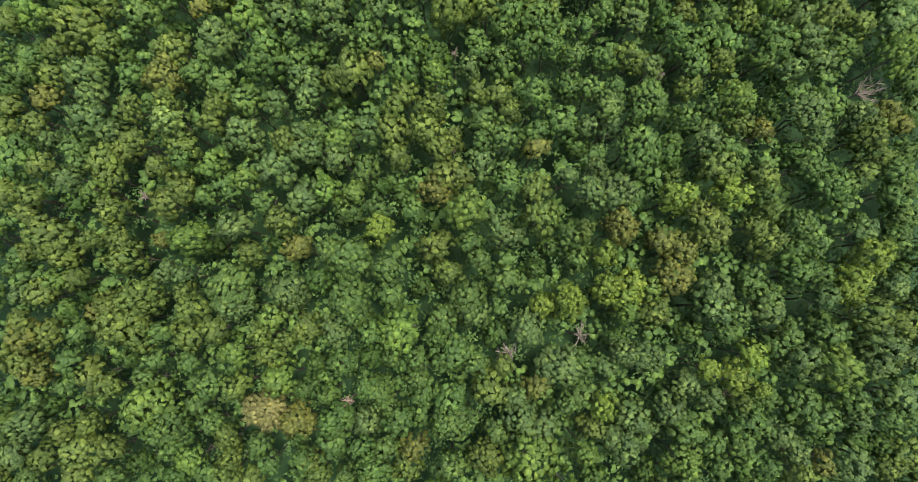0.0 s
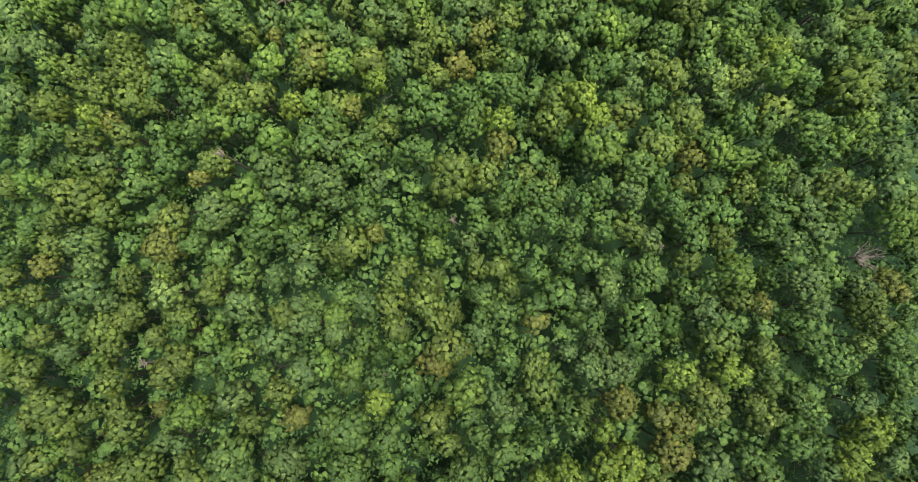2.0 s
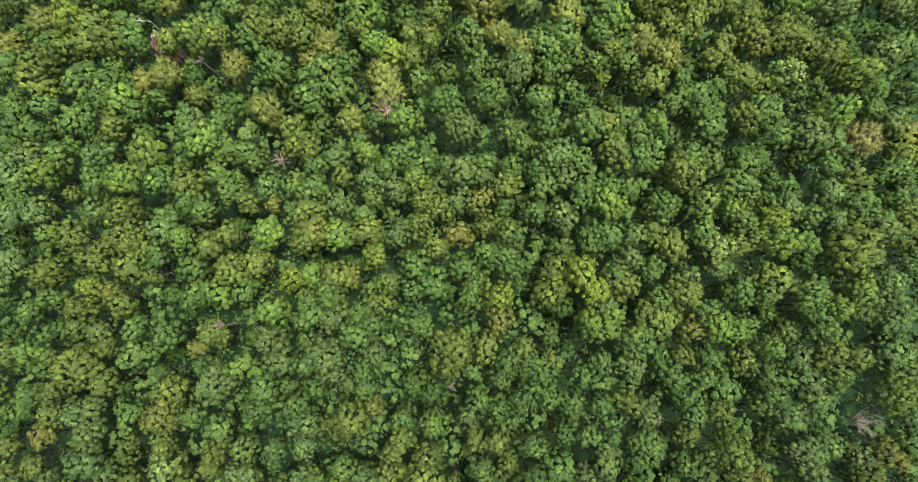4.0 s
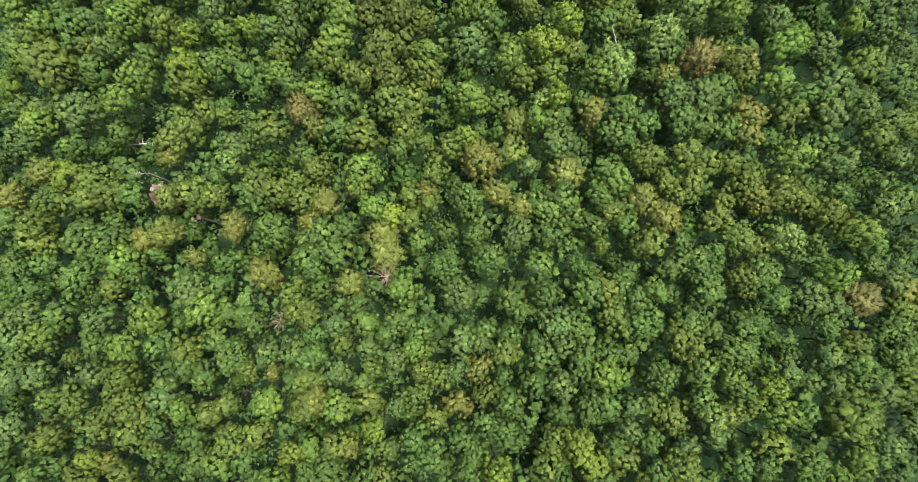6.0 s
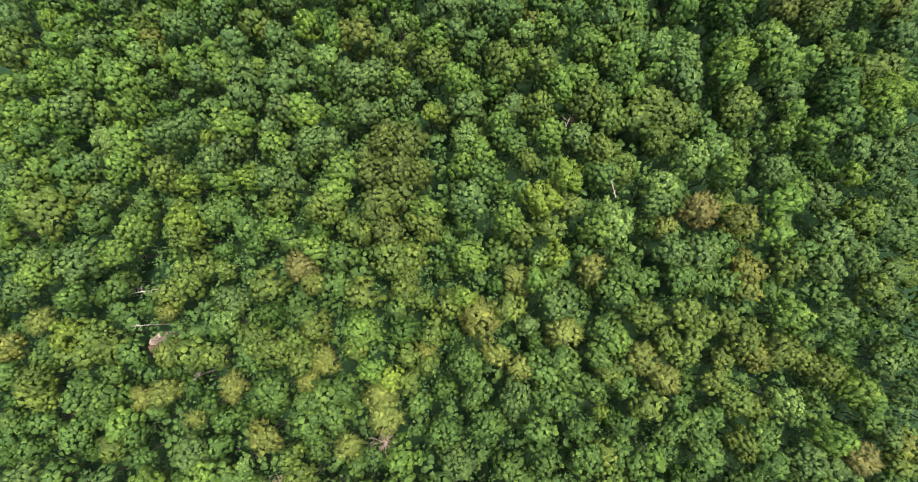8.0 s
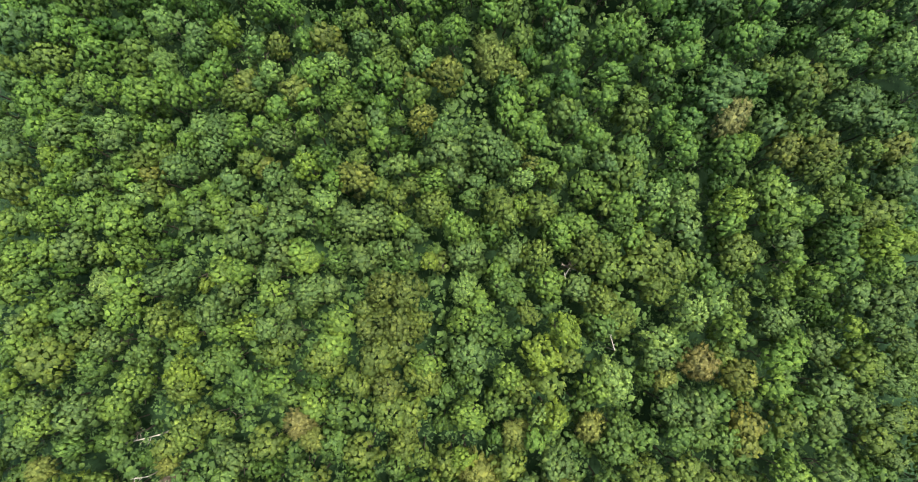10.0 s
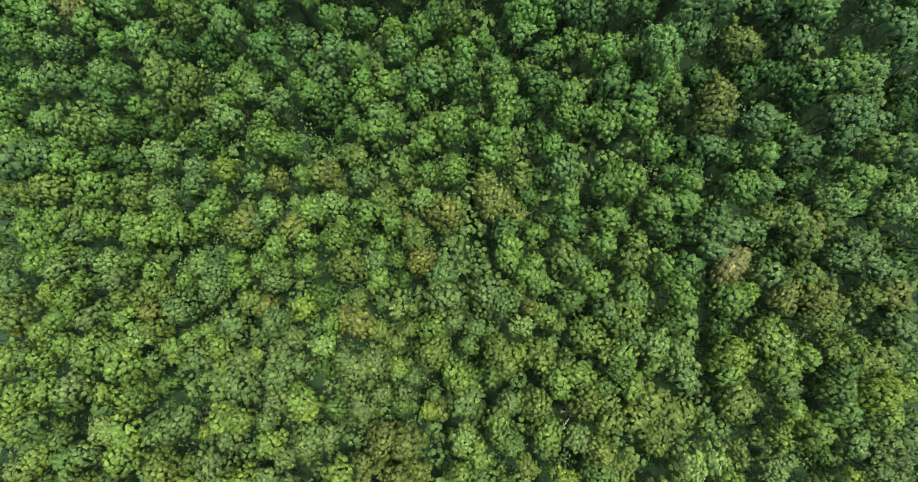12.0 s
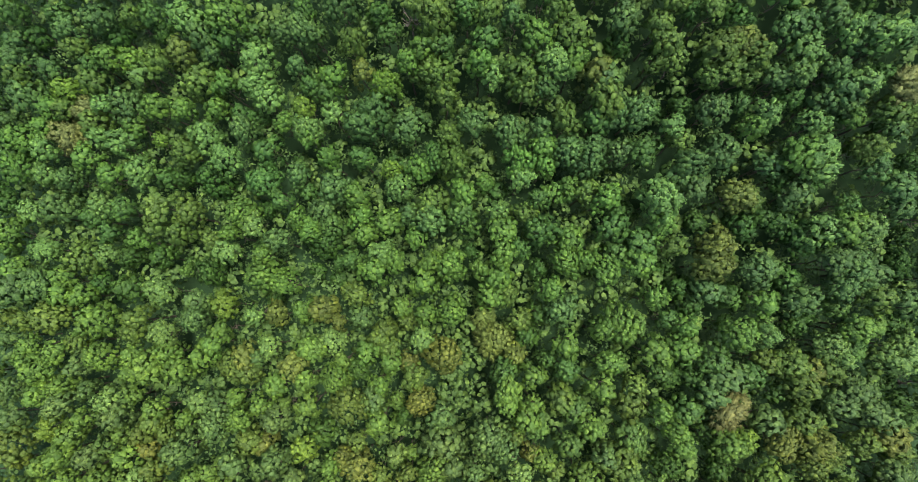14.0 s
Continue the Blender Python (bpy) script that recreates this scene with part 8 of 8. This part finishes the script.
tree("round_crowned_tree", -28.3, 189.3, 7.5, 1.9)
tree("maple_tree", 56.8, 189.4, 16.3, 1.3)
tree("maple_tree", -64.7, 189.5, 17.5, 2.5)
tree("aspen_tree", 52.1, 189.5, 17.0, 2.9)
tree("oak_tree", 64.0, 189.5, 15.4, 2.0)
tree("maple_tree", 44.5, 189.6, 16.9, 2.1)
tree("oak_tree", -46.8, 189.9, 16.4, 2.9)
tree("spreading_tree", -32.1, 190.1, 15.6, 2.7)
tree("oak_tree", 61.5, 190.1, 16.7, 2.3)
tree("aspen_tree", 33.4, 190.3, 16.9, 1.6)
tree("aspen_tree", -72.7, 190.6, 18.0, 2.5)
tree("ash_tree", 9.1, 190.6, 17.2, 2.8)
tree("ash_tree", -81.9, 190.7, 13.3, 2.1, (2.6, -1.2, 0.0, 1.7))
tree("round_crowned_tree", -88.3, 190.9, 16.8, 2.9)
tree("aspen_tree", -57.4, 191.3, 17.4, 2.7)
tree("aspen_tree", 45.6, 191.3, 17.2, 2.4)
tree("ash_tree", 14.2, 191.3, 15.8, 1.7)
tree("oak_tree", -0.9, 191.4, 15.2, 2.1)
tree("ash_tree", 55.8, 191.6, 16.2, 2.0)
tree("maple_tree", -24.4, 191.6, 16.4, 2.4)
tree("poplar_tree", -51.0, 191.7, 16.1, 1.4)
tree("oak_tree", 18.2, 192.0, 16.3, 2.4)
tree("ash_tree", 38.9, 192.0, 17.1, 3.0)
tree("round_crowned_tree", 22.6, 192.1, 16.3, 2.6)
tree("aspen_tree", -61.6, 192.1, 17.7, 1.8)
tree("aspen_tree", -42.1, 192.2, 18.2, 3.0)
tree("ash_tree", -36.1, 192.3, 17.3, 2.8)
tree("maple_tree", -76.9, 192.3, 18.0, 3.1)
tree("aspen_tree", -24.6, 192.8, 17.9, 3.0)
tree("ash_tree", 53.9, 192.9, 15.3, 2.2)
tree("ash_tree", 3.5, 192.9, 16.0, 2.5)
tree("ash_tree", -7.2, 192.9, 16.8, 3.3)
tree("ash_tree", 28.6, 193.0, 16.3, 3.1)
tree("withered_tree", 62.4, 193.0, 15.7, 2.6)
tree("ash_tree", -15.1, 193.3, 17.6, 3.3)
tree("understory_tree", 49.5, 193.3, 13.7, 2.2)
tree("ash_tree", 25.2, 193.3, 16.1, 3.1)
tree("slender_tree", 43.0, 193.4, 13.1, 1.7)
tree("withered_tree", -68.8, 193.5, 16.0, 3.2)
tree("maple_tree", -54.9, 193.6, 16.7, 1.6)
tree("aspen_tree", 56.5, 193.7, 17.1, 1.8)
tree("ash_tree", 55.1, 193.8, 16.5, 2.4)
tree("understory_tree", 35.3, 193.8, 13.4, 2.2)
tree("maple_tree", -28.2, 193.9, 16.8, 2.0)
tree("round_crowned_tree", 32.1, 194.3, 9.5, 1.9)
tree("ash_tree", -13.2, 194.5, 17.2, 3.9)
tree("oak_tree", 23.6, 194.7, 17.0, 2.7)
tree("aspen_tree", -19.9, 194.8, 17.2, 1.8)
tree("maple_tree", -72.9, 194.8, 16.2, 2.1)
tree("oak_tree", -63.0, 195.1, 16.2, 2.5)
tree("ash_tree", -82.8, 195.3, 14.9, 2.2, (2.9, 0.3, 1.4, 2.1))
tree("round_crowned_tree", 59.3, 195.4, 13.2, 1.6)
tree("young_tree", -34.0, 195.7, 11.4, 1.3)
tree("aspen_tree", 48.4, 195.7, 17.8, 2.3)
tree("ash_tree", 46.4, 195.8, 16.1, 2.2)
tree("poplar_tree", -24.7, 195.8, 17.9, 2.1)
tree("round_crowned_tree", -88.0, 195.8, 17.6, 2.3)
tree("round_crowned_tree", -36.7, 196.0, 13.2, 1.8)
tree("ash_tree", 53.4, 196.2, 15.5, 2.1)
tree("maple_tree", -40.7, 196.3, 16.4, 2.4)
tree("maple_tree", -46.3, 196.5, 17.5, 2.2)
tree("oak_tree", -1.3, 196.7, 15.8, 2.7)
tree("oak_tree", 42.9, 196.7, 15.2, 2.2)
tree("oak_tree", 37.6, 196.8, 15.7, 2.2)
tree("maple_tree", -50.6, 197.0, 16.5, 2.6)
tree("oak_tree", 11.7, 197.1, 16.8, 2.8)
tree("oak_tree", 40.4, 197.1, 16.4, 2.9)
tree("ash_tree", -55.8, 197.1, 17.3, 3.5)
tree("ash_tree", 14.4, 197.2, 15.7, 2.2)
tree("ash_tree", 23.9, 197.3, 16.0, 2.7)
tree("maple_tree", -70.3, 197.5, 16.7, 2.1)
tree("aspen_tree", -60.1, 197.5, 16.9, 1.8)
tree("withered_tree", -64.2, 197.5, 15.7, 2.1)
tree("aspen_tree", -30.7, 197.6, 17.9, 2.5)
tree("oak_tree", -68.1, 197.6, 15.9, 2.3)
tree("aspen_tree", 48.9, 198.3, 16.7, 2.4)
tree("turning_tree", 22.3, 198.4, 15.4, 2.7)
tree("round_crowned_tree", -20.9, 198.6, 16.1, 2.1)
tree("oak_tree", 42.7, 198.6, 16.9, 2.8)
tree("aspen_tree", 57.1, 198.8, 16.8, 2.6)
tree("poplar_tree", -10.9, 199.0, 17.2, 2.9)
tree("oak_tree", 9.8, 199.0, 17.0, 3.1)
tree("oak_tree", 32.7, 199.0, 16.2, 2.1)
tree("small_round_tree", -23.8, 199.2, 16.3, 2.0)
tree("ash_tree", 59.2, 199.2, 15.4, 2.2)
tree("aspen_tree", 6.1, 199.3, 17.2, 2.4)
tree("ash_tree", -74.6, 199.3, 17.0, 3.7)
tree("oak_tree", 38.4, 199.3, 16.8, 3.2)
tree("ash_tree", -83.2, 199.5, 14.4, 2.2, (-0.3, 2.8, 1.1, 2.5))
tree("aspen_tree", 52.8, 199.6, 16.8, 2.0)
tree("oak_tree", 31.0, 199.7, 15.3, 2.4)
tree("aspen_tree", -32.6, 199.8, 18.1, 3.3)
tree("ash_tree", 55.5, 199.8, 15.5, 2.7)
tree("maple_tree", -38.2, 199.9, 17.0, 1.8)
# trees about 210 m along the way
tree("oak_tree", -2.2, 200.1, 16.8, 3.8)
tree("maple_tree", 18.8, 200.1, 16.4, 2.1)
tree("turning_tree", 41.2, 200.1, 16.2, 2.8)
tree("poplar_tree", -67.1, 200.2, 16.7, 2.4)
tree("aspen_tree", 15.8, 200.3, 17.8, 3.4)
tree("maple_tree", -19.6, 200.6, 17.1, 2.7)
tree("maple_tree", 4.3, 200.7, 17.5, 2.4)
tree("oak_tree", 62.7, 201.0, 14.4, 2.7)
tree("oak_tree", -61.8, 201.1, 16.1, 2.4)
tree("oak_tree", -42.4, 201.1, 16.2, 3.4)
tree("turning_tree", -14.8, 201.2, 15.6, 2.1)
tree("ash_tree", 46.2, 201.3, 16.0, 2.1)
tree("ash_tree", 48.2, 201.4, 15.5, 1.9)
tree("maple_tree", -6.9, 201.5, 17.0, 2.1)
tree("oak_tree", 31.2, 201.5, 16.1, 2.6)
tree("aspen_tree", -52.4, 201.7, 16.9, 1.8)
tree("ash_tree", 50.5, 201.9, 16.0, 2.2)
tree("ash_tree", -25.6, 202.5, 15.6, 1.9)
tree("oak_tree", -75.4, 202.6, 15.9, 2.5)
tree("maple_tree", -4.9, 203.3, 17.1, 2.0)
tree("understory_tree", 25.6, 203.3, 12.1, 2.1)
tree("ash_tree", -69.3, 203.5, 16.0, 2.2)
tree("maple_tree", 12.6, 203.6, 16.7, 2.5)
tree("understory_tree", 40.5, 203.6, 13.2, 2.3)
tree("aspen_tree", -32.7, 203.6, 17.8, 3.3)
tree("oak_tree", 17.8, 203.6, 16.3, 2.6)
tree("oak_tree", 30.1, 203.7, 15.8, 2.2)
tree("small_round_tree", -1.7, 203.7, 16.2, 1.8)
tree("poplar_tree", -53.7, 203.7, 17.8, 2.3)
tree("spreading_tree", 5.2, 203.9, 15.8, 2.7)
tree("round_crowned_tree", -62.0, 203.9, 15.2, 2.0)
tree("oak_tree", -49.7, 203.9, 15.7, 2.6)
tree("slender_tree", 56.7, 204.5, 7.1, 1.7)
tree("oak_tree", 36.6, 204.5, 15.1, 1.6)
tree("ash_tree", -40.0, 204.6, 15.8, 2.0)
tree("maple_tree", -58.8, 204.7, 16.4, 2.0)
tree("round_crowned_tree", 53.7, 204.8, 15.7, 2.2)
tree("oak_tree", -16.3, 205.0, 16.9, 2.8)
tree("ash_tree", 25.1, 205.1, 16.5, 2.5)
tree("ash_tree", -74.5, 205.2, 16.3, 3.0)
tree("turning_tree", -45.4, 205.2, 16.2, 2.2)
tree("twin_crowned_tree", 45.0, 205.2, 15.5, 2.4, (-1.1, 3.5, 1.9, 2.0))
tree("oak_tree", 62.1, 205.2, 16.9, 2.6)
tree("understory_tree", 35.2, 205.4, 12.3, 1.9)
tree("oak_tree", -63.5, 205.8, 16.2, 2.0)
tree("oak_tree", 31.7, 206.3, 14.9, 2.0, (0.6, 2.9, 3.1, 2.6))
tree("oak_tree", 15.4, 206.5, 16.0, 1.9)
tree("round_crowned_tree", -11.0, 206.6, 12.9, 1.5)
tree("ash_tree", 9.5, 206.7, 15.5, 2.3)
tree("ash_tree", -22.2, 206.9, 15.4, 2.1)
tree("ash_tree", -24.1, 206.9, 16.2, 2.9)
tree("spreading_tree", -37.2, 207.0, 16.0, 2.7)
tree("oak_tree", 5.1, 207.3, 16.0, 2.1)
tree("ash_tree", -41.2, 207.4, 15.8, 2.7)
tree("ash_tree", -27.0, 207.4, 16.4, 2.9)
tree("oak_tree", -3.0, 207.4, 17.7, 3.6)
tree("young_tree", -9.6, 207.5, 12.1, 1.4)
tree("round_crowned_tree", -32.5, 207.8, 13.2, 1.7)
tree("ash_tree", -73.7, 207.9, 16.0, 2.0)
tree("twin_crowned_tree", -83.8, 208.0, 16.1, 2.6, (-0.6, 2.8, 1.4, 2.6))
tree("round_crowned_tree", 2.4, 208.1, 15.5, 2.3)
tree("ash_tree", -64.2, 208.6, 16.0, 3.0)
tree("understory_tree", -57.1, 208.6, 12.2, 2.2)
tree("understory_tree", -48.6, 209.2, 12.8, 2.0)
tree("round_crowned_tree", -78.5, 209.3, 10.9, 2.0)
tree("round_crowned_tree", 13.5, 209.3, 15.7, 2.3)
tree("understory_tree", -71.9, 209.4, 12.4, 2.0)
tree("oak_tree", 21.4, 209.5, 14.1, 2.5)
tree("aspen_tree", -43.2, 209.7, 17.0, 2.7)
tree("understory_tree", -11.6, 209.7, 13.0, 2.3)
tree("maple_tree", -36.3, 209.9, 17.2, 3.2)
tree("ash_tree", -58.1, 210.1, 16.7, 2.9)
tree("ash_tree", -18.0, 210.1, 16.0, 3.2)
tree("oak_tree", -52.2, 210.1, 16.4, 2.1)
tree("round_crowned_tree", -49.0, 210.3, 15.6, 2.1)
tree("oak_tree", 25.9, 211.0, 15.4, 3.1)
tree("young_tree", -68.6, 211.2, 10.0, 1.4)
tree("round_crowned_tree", -24.1, 211.2, 12.9, 2.0)
tree("round_crowned_tree", -73.2, 211.5, 16.3, 2.3)
tree("round_crowned_tree", -79.3, 212.2, 16.7, 2.2)
tree("round_crowned_tree", -67.1, 212.3, 11.8, 1.8)
tree("round_crowned_tree", 5.9, 213.7, 15.8, 2.3)
tree("round_crowned_tree", 0.2, 214.1, 13.2, 2.4)
tree("twin_crowned_tree", -51.4, 214.6, 16.9, 2.1, (3.6, 0.9, -1.0, 2.3))
tree("twin_crowned_tree", -24.9, 214.7, 14.3, 2.1, (2.9, -0.2, 1.0, 2.2))
tree("oak_tree", -74.8, 215.4, 14.4, 2.0)
tree("twin_crowned_tree", -34.2, 215.7, 15.4, 2.0, (2.8, 0.3, -1.1, 2.3))
tree("round_crowned_tree", -70.7, 215.8, 13.4, 2.1)
tree("ash_tree", -58.0, 215.8, 13.2, 2.4, (0.4, 3.4, 1.5, 2.9))
tree("twin_crowned_tree", -17.3, 215.8, 14.8, 2.1, (3.3, 0.1, -0.2, 2.1))
tree("round_crowned_tree", -7.7, 215.8, 13.9, 2.4)
tree("maple_tree", -38.7, 215.9, 16.4, 2.5)
tree("round_crowned_tree", -64.5, 216.4, 12.7, 2.5)
tree("maple_tree", -43.2, 216.4, 16.2, 2.2)
tree("twin_crowned_tree", -77.9, 217.0, 14.0, 2.1, (-1.7, 2.8, 0.5, 2.6))

# bare trees, fallen trunks and rock in the gaps
dead_tree(7.0, -7.9, 14.5, 2.1, 115, 25)
dead_tree(16.6, -5.4, 14.0, 1.6, 60, 20)
dead_tree(57.6, 29.2, 13.4, 2.9, -10, 45)
dead_tree(-0.7, 34.4, 11.0, 0.9, 90, 10)
dead_tree(-44.5, 14.0, 12.9, 0.9, 120, 12)
dead_tree(27.5, 30.0, 14.0, 1.1, 60, 20)
dead_tree(36.8, 21.8, 12.7, 1.2, 40, 40)
dead_tree(-32.4, 43.0, 15.4, 1.2, 120, 35)
leaning_trunk(-47.6, 95.3, 9.5, 4.9, 192, 68)
dead_tree(-38.4, 82.3, 13.0, 1.1, 100, 25)
brushwood(-9.9, 73.3, 15.2, 2.6)
dead_tree(16.3, 87.3, 14.5, 1.1, 80, 30)
dead_tree(18.7, 122.4, 13.3, 1.6, 100, 30)
dead_tree(-6.6, 207.7, 13.7, 2.3, 80, 15)
leaning_trunk(-47.7, 89.6, 11.8, 2.4, 184, 68)
leaning_trunk(24.7, 109.3, 14.2, 3.0, 113, 62)
leaning_trunk(-9.0, 109.7, 14.2, 1.6, 120, 62)
leaning_trunk(16.9, 120.0, 14.2, 2.6, 60, 62)
earth_bank(-47.0, 85.9, 11.1, 1.0)
outcrop(-46.6, 87.3, 12.3, 1.0)
outcrop(-46.1, 84.7, 11.8, 0.5)
# these twigs stand in for a patch of bare brown soil
brushwood(-25.6, 66.9, 12.1, 1.7)
brushwood(-15.6, -14.6, 14.0, 1.1)

thicket()
